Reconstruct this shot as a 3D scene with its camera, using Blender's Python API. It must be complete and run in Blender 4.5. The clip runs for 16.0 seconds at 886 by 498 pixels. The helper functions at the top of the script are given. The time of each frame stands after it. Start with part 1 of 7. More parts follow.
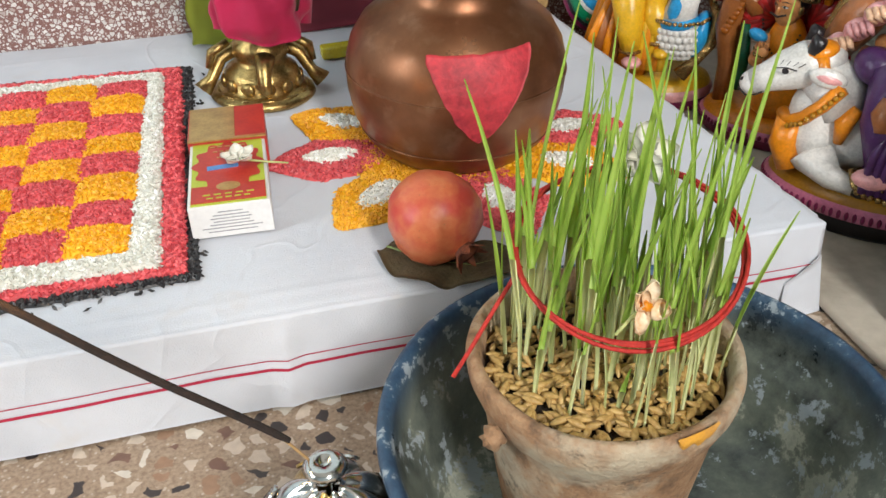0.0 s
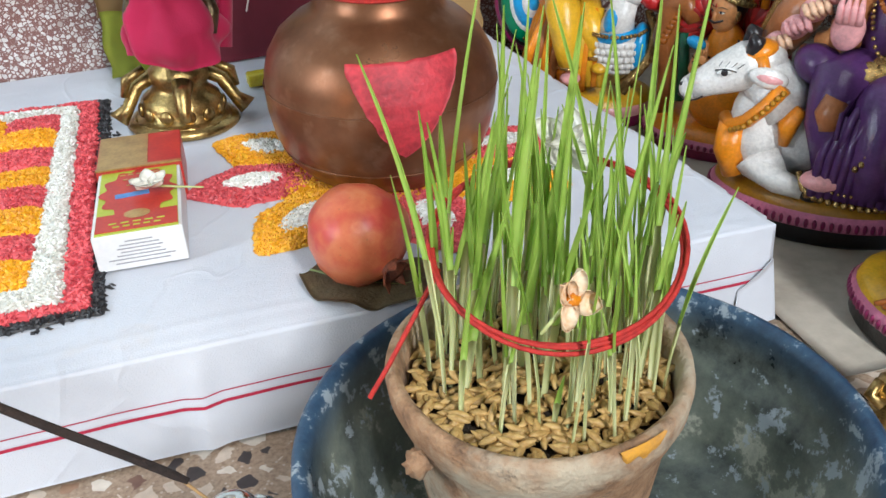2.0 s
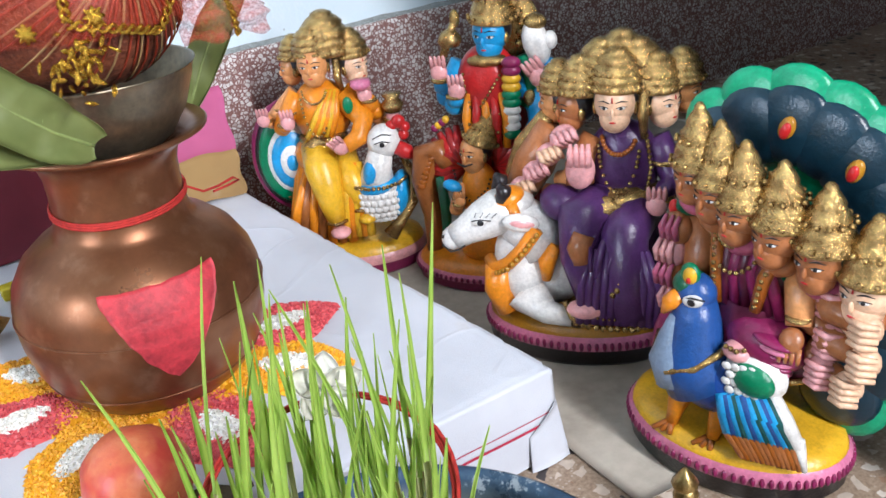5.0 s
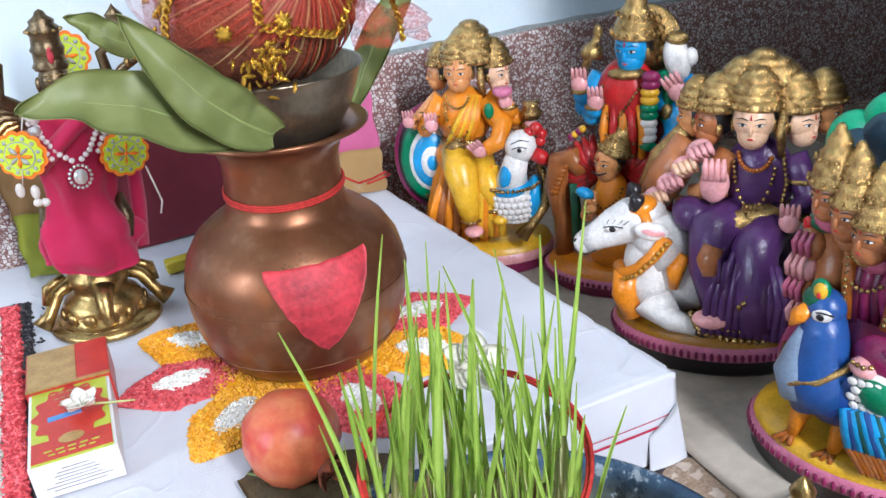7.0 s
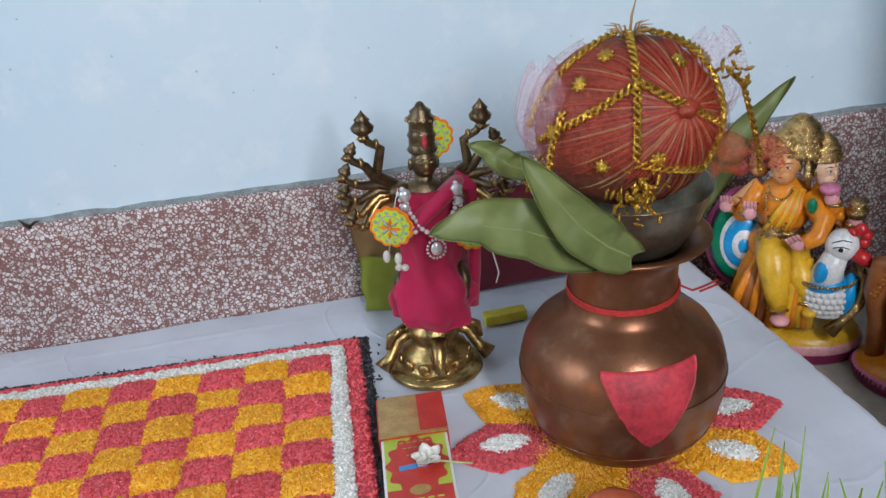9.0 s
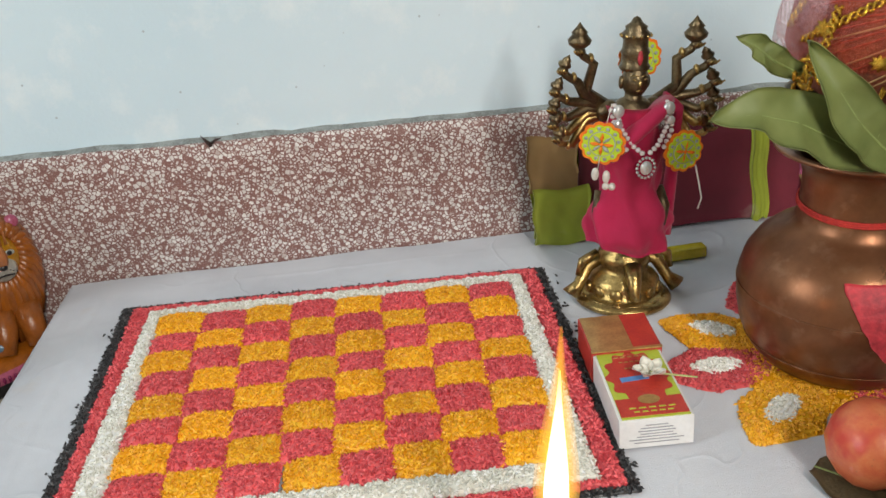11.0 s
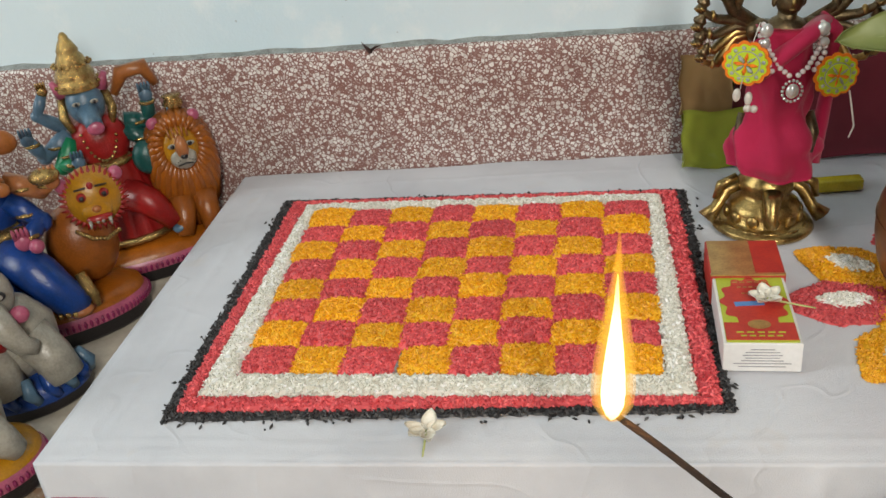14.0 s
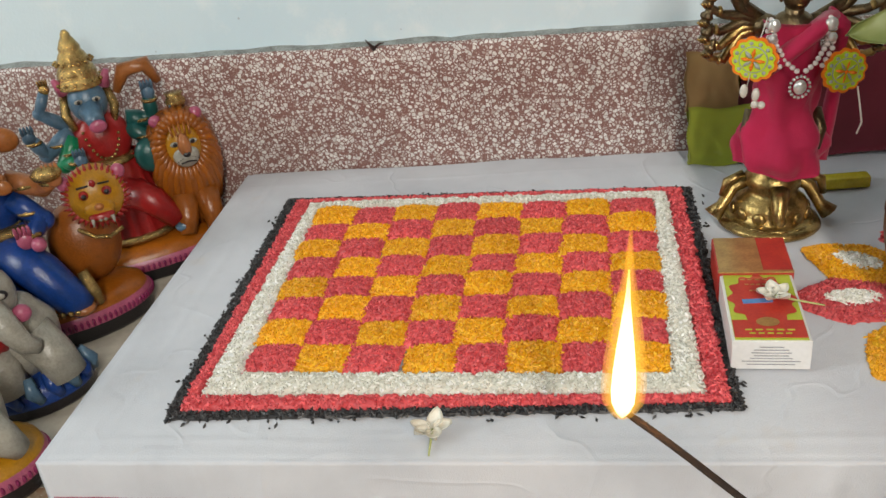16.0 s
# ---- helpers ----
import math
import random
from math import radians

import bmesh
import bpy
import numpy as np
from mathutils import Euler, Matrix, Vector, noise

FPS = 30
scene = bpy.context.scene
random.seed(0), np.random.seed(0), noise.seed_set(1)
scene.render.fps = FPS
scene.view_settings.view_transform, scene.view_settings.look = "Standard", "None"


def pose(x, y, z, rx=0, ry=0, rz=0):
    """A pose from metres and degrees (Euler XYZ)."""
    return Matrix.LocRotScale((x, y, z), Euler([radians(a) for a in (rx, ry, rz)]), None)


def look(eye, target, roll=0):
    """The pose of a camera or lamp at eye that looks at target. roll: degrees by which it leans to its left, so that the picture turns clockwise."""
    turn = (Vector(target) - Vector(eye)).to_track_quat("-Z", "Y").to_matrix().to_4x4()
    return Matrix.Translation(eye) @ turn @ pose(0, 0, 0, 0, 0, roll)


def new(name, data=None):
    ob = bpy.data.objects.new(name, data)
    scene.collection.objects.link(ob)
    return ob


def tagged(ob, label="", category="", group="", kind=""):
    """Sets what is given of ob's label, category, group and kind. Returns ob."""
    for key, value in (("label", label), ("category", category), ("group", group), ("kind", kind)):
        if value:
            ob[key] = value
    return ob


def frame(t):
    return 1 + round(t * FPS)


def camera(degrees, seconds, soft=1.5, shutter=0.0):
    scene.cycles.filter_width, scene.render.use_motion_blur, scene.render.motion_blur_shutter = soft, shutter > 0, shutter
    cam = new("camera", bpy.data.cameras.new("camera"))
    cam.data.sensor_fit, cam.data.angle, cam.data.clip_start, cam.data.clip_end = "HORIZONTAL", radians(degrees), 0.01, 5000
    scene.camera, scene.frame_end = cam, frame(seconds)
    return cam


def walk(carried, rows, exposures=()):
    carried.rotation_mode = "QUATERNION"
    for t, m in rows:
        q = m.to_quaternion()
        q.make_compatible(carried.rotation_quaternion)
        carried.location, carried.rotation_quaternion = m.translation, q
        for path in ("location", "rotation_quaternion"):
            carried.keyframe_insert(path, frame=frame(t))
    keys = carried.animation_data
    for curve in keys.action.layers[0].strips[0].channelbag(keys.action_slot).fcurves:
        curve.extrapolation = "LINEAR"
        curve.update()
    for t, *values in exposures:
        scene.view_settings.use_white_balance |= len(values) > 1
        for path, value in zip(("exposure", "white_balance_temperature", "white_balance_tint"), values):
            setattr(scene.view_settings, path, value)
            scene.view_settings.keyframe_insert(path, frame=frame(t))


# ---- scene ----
EXPOSURES = [(0.0, 0.42, 6650, 10), (2.0, 0.52, 6050, 10), (3.5, 0.54, 6000, 12), (4.0, 0.76, 6000, 13), (6.5, 0.78, 5900, 15), (7.0, 0.76, 5800, 15), (7.5, 0.60, 5700, 15), (8.5, 0.33, 5800, 13), (9.0, -0.03, 5800, 13), (9.5, 0.03, 6200, 12), (10.0, 0.08, 6500, 11), (12.5, -0.03, 7100, 10), (16.0, -0.03, 7100, 10)]
cam = camera(52.6, 16.0)
PATH = [
    (0, (-0.4094, -0.4797, 0.4485), (-0.2148, 0.3221, -0.1165), -1.47),
    (0.5, (-0.4023, -0.4726, 0.4185), (-0.1771, 0.3306, -0.1330), -0.91),
    (1, (-0.3884, -0.4609, 0.4050), (-0.1506, 0.3506, -0.1288), -1.32),
    (1.5, (-0.3794, -0.4587, 0.3995), (-0.1386, 0.3579, -0.1250), -2.17),
    (2, (-0.3797, -0.4607, 0.4047), (-0.1386, 0.3587, -0.1152), -2.66),
    (2.5, (-0.3788, -0.4608, 0.4138), (-0.1395, 0.3678, -0.0922), -3.39),
    (3, (-0.3768, -0.4584, 0.4145), (-0.1108, 0.3726, -0.0742), -4.03),
    (3.5, (-0.3613, -0.4484, 0.4248), (-0.0359, 0.3618, -0.0626), -4.26),
    (4, (-0.3432, -0.4377, 0.4580), (0.0614, 0.3419, -0.0201), -4.66),
    (4.2, (-0.3419, -0.4385, 0.4652), (0.0897, 0.3318, -0.0041), -4.84),
    (6.3, (-0.3272, -0.4523, 0.4712), (0.1152, 0.3257, 0.0251), -7.81),
    (6.5, (-0.3344, -0.4555, 0.4719), (0.0911, 0.3341, 0.0296), -7.35),
    (7, (-0.3738, -0.4701, 0.4820), (-0.0288, 0.3629, 0.0494), -6.00),
    (7.5, (-0.3895, -0.4788, 0.5232), (-0.1393, 0.3859, 0.0876), -6.28),
    (8, (-0.3809, -0.4881, 0.5428), (-0.1658, 0.3877, 0.1107), -7.49),
    (8.5, (-0.3946, -0.4853, 0.5697), (-0.2413, 0.4065, 0.1440), -7.15),
    (9, (-0.4489, -0.4626, 0.6010), (-0.3532, 0.4383, 0.1776), -6.39),
    (9.5, (-0.5498, -0.4508, 0.5788), (-0.4471, 0.4496, 0.1559), -4.98),
    (10, (-0.6522, -0.4579, 0.5431), (-0.5146, 0.4442, 0.1341), -3.14),
    (12.3, (-0.5585, -0.4792, 0.5388), (-0.6780, 0.3962, 0.0703), -8.23),
    (12.5, (-0.5553, -0.4895, 0.5440), (-0.6922, 0.3784, 0.0664), -8.21),
    (13, (-0.5611, -0.5049, 0.5431), (-0.7245, 0.3573, 0.0636), -7.77),
    (13.5, (-0.5579, -0.4998, 0.5419), (-0.7197, 0.3631, 0.0631), -7.30),
    (14, (-0.5605, -0.4992, 0.5382), (-0.7208, 0.3640, 0.0594), -7.25),
    (14.5, (-0.5580, -0.5021, 0.5448), (-0.7186, 0.3607, 0.0656), -7.31),
    (15, (-0.5568, -0.5020, 0.5446), (-0.7189, 0.3608, 0.0657), -7.38),
    (15.5, (-0.5625, -0.4927, 0.5346), (-0.7249, 0.3703, 0.0563), -7.40),
    (16, (-0.5655, -0.4958, 0.5338), (-0.7266, 0.3673, 0.0552), -7.34),
]
walk(cam, [(t, look(eye, target, roll)) for t, eye, target, roll in PATH], EXPOSURES)

# ---- world and lights: daylight through two openings behind the camera ----
world = bpy.data.worlds.new("sky")
scene.world = world
world.use_nodes = True
_n = world.node_tree.nodes
_sky = _n.new("ShaderNodeTexSky")
_sky.sky_type, _sky.sun_disc = "NISHITA", False
_sky.sun_elevation, _sky.sun_rotation = radians(40), radians(200)
_n["Background"].inputs["Strength"].default_value = 0.06
world.node_tree.links.new(_sky.outputs["Color"], _n["Background"].inputs["Color"])


def daylight(name, eye, target, w, h, watts, colour):
    data = bpy.data.lights.new(name, "AREA")
    data.shape, data.size, data.size_y, data.energy, data.color = "RECTANGLE", w, h, watts, colour
    lamp = new(name, data)
    lamp.matrix_world = look(eye, target)
    return lamp


daylight("doorway_daylight", (0.0, -2.12, 1.56), (-0.15, 0.3, 0.12), 0.17, 1.35, 52, (1.0, 0.985, 0.96))
daylight("window_daylight", (-2.86, -0.58, 1.30), (-0.9, 0.2, 0.1), 0.86, 1.1, 25, (0.88, 0.95, 1.0))

# ---- materials ----
def ramp(nt, fac, stops, mode="LINEAR"):
    r = nt.nodes.new("ShaderNodeValToRGB")
    r.color_ramp.interpolation = mode
    while len(r.color_ramp.elements) < len(stops):
        r.color_ramp.elements.new(0.5)
    for e, (p, c) in zip(r.color_ramp.elements, stops):
        e.position, e.color = p, (*c, 1)
    nt.links.new(fac, r.inputs["Fac"])
    return r.outputs["Color"]


def noise_tex(nt, scale, detail=4, rough=0.55, vec=None, kind="ShaderNodeTexNoise"):
    n = nt.nodes.new(kind)
    n.inputs["Scale"].default_value = scale
    if kind == "ShaderNodeTexNoise":
        n.inputs["Detail"].default_value, n.inputs["Roughness"].default_value = detail, rough
    if vec is None:
        vec = coords(nt)
    nt.links.new(vec, n.inputs["Vector"])
    return n


def coords(nt):
    for n in nt.nodes:
        if n.type == "TEX_COORD":
            return n.outputs["Object"]
    return nt.nodes.new("ShaderNodeTexCoord").outputs["Object"]


def mix(nt, fac, a, b, mode="MIX"):
    m = nt.nodes.new("ShaderNodeMix")
    m.data_type, m.blend_type = "RGBA", mode
    for slot, v in ((0, fac), (6, a), (7, b)):
        if isinstance(v, (int, float)):
            m.inputs[slot].default_value = v
        elif isinstance(v, tuple):
            m.inputs[slot].default_value = (*v, 1)
        else:
            nt.links.new(v, m.inputs[slot])
    return m.outputs[2]


def bump(nt, height, strength, distance):
    b = nt.nodes.new("ShaderNodeBump")
    b.inputs["Strength"].default_value, b.inputs["Distance"].default_value = strength, distance
    nt.links.new(height, b.inputs["Height"])
    nt.links.new(b.outputs["Normal"], nt.nodes["Principled BSDF"].inputs["Normal"])


def base(name, colour=None, rough=0.5, metal=0.0, **more):
    m = bpy.data.materials.new(name)
    m.use_nodes = True
    nt = m.node_tree
    p = nt.nodes["Principled BSDF"]
    p.inputs["Roughness"].default_value, p.inputs["Metallic"].default_value = rough, metal
    if isinstance(colour, tuple):
        p.inputs["Base Color"].default_value = (*colour, 1)
    for k, v in more.items():
        p.inputs[k.replace("_", " ")].default_value = v
    return m, nt, p


def plain(name, a, rough=0.4, metal=0.0, b=None, scale=60, bumpy=0.0, island=0.0, **more):
    """A surface whose colour drifts between a and b at two scales, with fine relief."""
    m, nt, p = base(name, None, rough, metal, **more)
    b = b or tuple(v * 0.72 for v in a)
    n1, n2 = noise_tex(nt, scale), noise_tex(nt, scale * 6.3, 3)
    f = mix(nt, 0.4, n1.outputs["Fac"], n2.outputs["Fac"])
    c = ramp(nt, f, [(0.36, b), (0.62, a)])
    if island:
        g = nt.nodes.new("ShaderNodeNewGeometry")
        c = mix(nt, 1.0, c, ramp(nt, g.outputs["Random Per Island"], [(0, (1 - island,) * 3), (1, (1.0, 1.0, 1.0))]), "MULTIPLY")
    nt.links.new(c, p.inputs["Base Color"])
    if bumpy:
        bump(nt, n2.outputs["Fac"], bumpy, 0.002)
    return m


def terrazzo(name, matrix, dark, chips, scale, cut, rough=0.35, fine=(0.6, 0.6, 0.6)):
    """Polished terrazzo: uneven stone chips set in a cement matrix."""
    m, nt, p = base(name, None, rough)
    warp = noise_tex(nt, scale * 1.3, 2)
    v = nt.nodes.new("ShaderNodeVectorMath")
    v.operation = "MULTIPLY_ADD"
    nt.links.new(warp.outputs["Color"], v.inputs[0])
    v.inputs[1].default_value = (0.55 / scale,) * 3
    nt.links.new(coords(nt), v.inputs[2])
    edge = noise_tex(nt, scale, vec=v.outputs[0], kind="ShaderNodeTexVoronoi")
    edge.feature = "DISTANCE_TO_EDGE"
    cell = noise_tex(nt, scale, vec=v.outputs[0], kind="ShaderNodeTexVoronoi")
    sep = nt.nodes.new("ShaderNodeSeparateColor")
    nt.links.new(cell.outputs["Color"], sep.inputs[0])
    sub = nt.nodes.new("ShaderNodeMath")
    sub.operation = "MULTIPLY_ADD"
    nt.links.new(sep.outputs[1], sub.inputs[0])
    sub.inputs[1].default_value = -cut[1]
    nt.links.new(edge.outputs["Distance"], sub.inputs[2])
    mask = ramp(nt, sub.outputs[0], [(cut[0], (0, 0, 0)), (cut[0] + 0.03, (1, 1, 1))])
    grain = noise_tex(nt, scale * 5, 4)
    ground = ramp(nt, grain.outputs["Fac"], [(0.35, dark), (0.65, matrix)])
    small = noise_tex(nt, scale * 3.1, kind="ShaderNodeTexVoronoi")
    speck = ramp(nt, small.outputs["Distance"], [(0.16, (1, 1, 1)), (0.24, (0, 0, 0))])
    ground = mix(nt, speck, ground, fine)
    stone = ramp(nt, sep.outputs[0], chips, "CONSTANT")
    tone = noise_tex(nt, scale * 2, 3)
    stone = mix(nt, 0.35, stone, ramp(nt, tone.outputs["Fac"], [(0.3, (0.35, 0.33, 0.31)), (0.7, (1, 1, 1))]), "MULTIPLY")
    col = mix(nt, mask, ground, stone)
    stain = noise_tex(nt, 7, 5)
    col = mix(nt, 0.5, col, ramp(nt, stain.outputs["Fac"], [(0.3, (0.62, 0.6, 0.58)), (0.62, (1, 1, 1))]), "MULTIPLY")
    nt.links.new(col, p.inputs["Base Color"])
    nt.links.new(ramp(nt, stain.outputs["Fac"], [(0.3, (0.55,) * 3), (0.7, (rough,) * 3)]), p.inputs["Roughness"])
    bump(nt, grain.outputs["Fac"], 0.12, 0.001)
    return m


dado_mat = terrazzo("pink_terrazzo", (0.30, 0.15, 0.13), (0.17, 0.075, 0.065),
                    [(0, (0.74, 0.70, 0.67)), (0.60, (0.84, 0.81, 0.78)), (0.88, (0.56, 0.46, 0.42))], 215, (0.05, 0.16), 0.4, (0.50, 0.38, 0.34))
floor_mat = terrazzo("mosaic_terrazzo", (0.42, 0.32, 0.23), (0.27, 0.19, 0.13),
                     [(0, (0.05, 0.04, 0.04)), (0.22, (0.66, 0.56, 0.46)), (0.5, (0.36, 0.22, 0.14)), (0.72, (0.75, 0.69, 0.60)), (0.9, (0.20, 0.11, 0.08))],
                     62, (0.12, 0.14), 0.3, (0.5, 0.42, 0.34))


def wall_paint():
    m, nt, p = base("blue_distemper", None, 0.75)
    big, mid, fine = noise_tex(nt, 2.3, 5), noise_tex(nt, 14, 6, 0.65), noise_tex(nt, 260, 3)
    c = ramp(nt, big.outputs["Fac"], [(0.3, (0.56, 0.70, 0.77)), (0.7, (0.66, 0.77, 0.82))])
    c = mix(nt, ramp(nt, mid.outputs["Fac"], [(0.53, (0, 0, 0)), (0.70, (0.6,) * 3)]), c, (0.76, 0.82, 0.84))
    spot = noise_tex(nt, 36, kind="ShaderNodeTexVoronoi")
    c = mix(nt, ramp(nt, spot.outputs["Distance"], [(0.035, (0.8,) * 3), (0.06, (0, 0, 0))]), c, (0.36, 0.42, 0.45))
    nt.links.new(c, p.inputs["Base Color"])
    bump(nt, mix(nt, 0.35, mid.outputs["Fac"], fine.outputs["Fac"]), 0.35, 0.003)
    return m


wall_mat = wall_paint()


def cloth_mat(name, a, b, weave=900, folds=0.25):
    m, nt, p = base(name, None, 0.85, Sheen_Weight=0.15)
    n, w = noise_tex(nt, 9, 5), noise_tex(nt, weave, 2)
    c = ramp(nt, n.outputs["Fac"], [(0.3, b), (0.6, a)])
    stain = noise_tex(nt, 17, 3)
    c = mix(nt, ramp(nt, stain.outputs["Fac"], [(0.66, (0, 0, 0)), (0.78, (0.35,) * 3)]), c, (0.58, 0.50, 0.42))
    nt.links.new(c, p.inputs["Base Color"])
    crumple = noise_tex(nt, 7, 2, 0.45)
    crumple.inputs["Distortion"].default_value = 0.4
    ridge = ramp(nt, crumple.outputs["Fac"], [(0.40, (0.2,) * 3), (0.48, (0.35,) * 3), (0.50, (0.8,) * 3), (0.52, (0.35,) * 3), (0.60, (0.2,) * 3)])
    h = mix(nt, 0.12, mix(nt, 0.35, n.outputs["Fac"], ridge), w.outputs["Fac"])
    bump(nt, h, folds, 0.006)
    return m


white_cloth = cloth_mat("white_cotton", (0.62, 0.64, 0.69), (0.52, 0.54, 0.59), 900, 0.6)


def rice(name, a, b, sheen=0.45):
    m, nt, p = base(name, None, sheen)
    g = nt.nodes.new("ShaderNodeNewGeometry")
    o = nt.nodes.new("ShaderNodeObjectInfo")
    c = ramp(nt, g.outputs["Random Per Island"], [(0, b), (0.75, a), (1, tuple(min(1, v * 1.25 + 0.03) for v in a))])
    c = mix(nt, 1.0, c, ramp(nt, o.outputs["Random"], [(0, (0.86,) * 3), (1, (1, 1, 1))]), "MULTIPLY")
    nt.links.new(c, p.inputs["Base Color"])
    return m


red_rice = rice("dyed_red_rice", (0.74, 0.105, 0.115), (0.46, 0.035, 0.05), 0.46)
gold_rice = rice("dyed_yellow_rice", (0.94, 0.45, 0.008), (0.72, 0.29, 0.004), 0.46)
white_rice = rice("white_rice", (0.86, 0.85, 0.77), (0.64, 0.63, 0.55), 0.42)
black_rice = rice("black_seed", (0.030, 0.028, 0.030), (0.012, 0.012, 0.014))


def copper():
    m, nt, p = base("old_copper", None, 0.3, 0.7)
    n, f = noise_tex(nt, 18, 6, 0.6), noise_tex(nt, 170, 4)
    s = noise_tex(nt, 60, 4)
    c = ramp(nt, n.outputs["Fac"], [(0.28, (0.120, 0.048, 0.022)), (0.5, (0.215, 0.088, 0.040)), (0.72, (0.30, 0.135, 0.066))])
    c = mix(nt, ramp(nt, s.outputs["Fac"], [(0.54, (0, 0, 0)), (0.70, (0.6,) * 3)]), c, (0.32, 0.17, 0.10))
    rub = noise_tex(nt, 9, 3, 0.6)
    c = mix(nt, ramp(nt, rub.outputs["Fac"], [(0.5, (0, 0, 0)), (0.66, (0.45,) * 3)]), c, (0.36, 0.20, 0.12))
    nt.links.new(c, p.inputs["Base Color"])
    nt.links.new(ramp(nt, n.outputs["Fac"], [(0.3, (0.44,) * 3), (0.7, (0.26,) * 3)]), p.inputs["Roughness"])
    bump(nt, f.outputs["Fac"], 0.08, 0.001)
    return m


copper_mat = copper()
bowl_mat = plain("dark_bell_metal", (0.30, 0.25, 0.17), 0.36, 0.85, (0.17, 0.14, 0.10), 30, 0.1)
brass_mat = plain("aged_brass", (0.55, 0.38, 0.14), 0.30, 0.95, (0.20, 0.13, 0.05), 70, 0.25)
brass_dark = plain("blackened_brass", (0.22, 0.16, 0.085), 0.36, 0.9, (0.09, 0.065, 0.04), 80, 0.25)
gold_paint = plain("gold_paint", (0.56, 0.38, 0.14), 0.20, 0.85, (0.20, 0.115, 0.04), 140, 0.5)
vermilion = plain("vermilion_paste", (0.62, 0.045, 0.06), 0.6, 0.0, (0.28, 0.02, 0.03), 34, 0.4)
red_thread = plain("red_thread", (0.55, 0.03, 0.02), 0.7, 0.0, (0.33, 0.015, 0.012), 300, 0.4)


def weathered_clay():
    m, nt, p = base("weathered_clay", None, 0.85)
    big, mid, fine = noise_tex(nt, 16, 5, 0.65), noise_tex(nt, 60, 6, 0.7), noise_tex(nt, 330, 4)
    c = ramp(nt, mid.outputs["Fac"], [(0.32, (0.13, 0.075, 0.042)), (0.50, (0.30, 0.17, 0.09)), (0.66, (0.40, 0.25, 0.14))])
    c = mix(nt, ramp(nt, big.outputs["Fac"], [(0.48, (0, 0, 0)), (0.62, (0.8,) * 3)]), c, (0.48, 0.42, 0.31))
    spots = noise_tex(nt, 38, 5, 0.75)
    c = mix(nt, ramp(nt, spots.outputs["Fac"], [(0.60, (0, 0, 0)), (0.68, (0.7,) * 3)]), c, (0.09, 0.07, 0.05))
    nt.links.new(c, p.inputs["Base Color"])
    bump(nt, mix(nt, 0.5, mid.outputs["Fac"], fine.outputs["Fac"]), 0.9, 0.003)
    return m


clay_mat = weathered_clay()
soil_mat = plain("damp_soil", (0.06, 0.042, 0.028), 0.9, 0.0, (0.02, 0.014, 0.01), 120, 0.8)
seed_mat = plain("barley_husk", (0.68, 0.45, 0.16), 0.5, 0.0, (0.44, 0.25, 0.07), 150, 0.2, 0.55)


def leaf_mat(name, a, b, scale, back=0.2, gloss=0.42):
    m, nt, p = base(name, None, gloss)
    n = noise_tex(nt, scale, 4)
    g = nt.nodes.new("ShaderNodeNewGeometry")
    c = ramp(nt, n.outputs["Fac"], [(0.3, b), (0.68, a)])
    c = mix(nt, 1.0, c, ramp(nt, g.outputs["Random Per Island"], [(0, (0.82, 0.86, 0.72)), (1, (1.08, 1.05, 1))]), "MULTIPLY")
    nt.links.new(c, p.inputs["Base Color"])
    t = nt.nodes.new("ShaderNodeBsdfTranslucent")
    nt.links.new(c, t.inputs["Color"])
    s = nt.nodes.new("ShaderNodeMixShader")
    s.inputs[0].default_value = back
    nt.links.new(p.outputs[0], s.inputs[1])
    nt.links.new(t.outputs[0], s.inputs[2])
    nt.links.new(s.outputs[0], nt.nodes["Material Output"].inputs["Surface"])
    return m


grass_mat = leaf_mat("barley_blade", (0.58, 0.76, 0.20), (0.44, 0.64, 0.12), 40, 0.5)
stem_mat = leaf_mat("pale_shoot", (0.80, 0.80, 0.52), (0.66, 0.72, 0.36), 60, 0.4)
mango_mat = leaf_mat("mango_leaf", (0.23, 0.27, 0.095), (0.145, 0.185, 0.058), 25, 0.16, 0.5)
vein_mat = plain("leaf_vein", (0.27, 0.34, 0.11), 0.5)
dry_leaf = plain("dried_leaf", (0.13, 0.10, 0.05), 0.6, 0.0, (0.06, 0.05, 0.025), 60, 0.5)


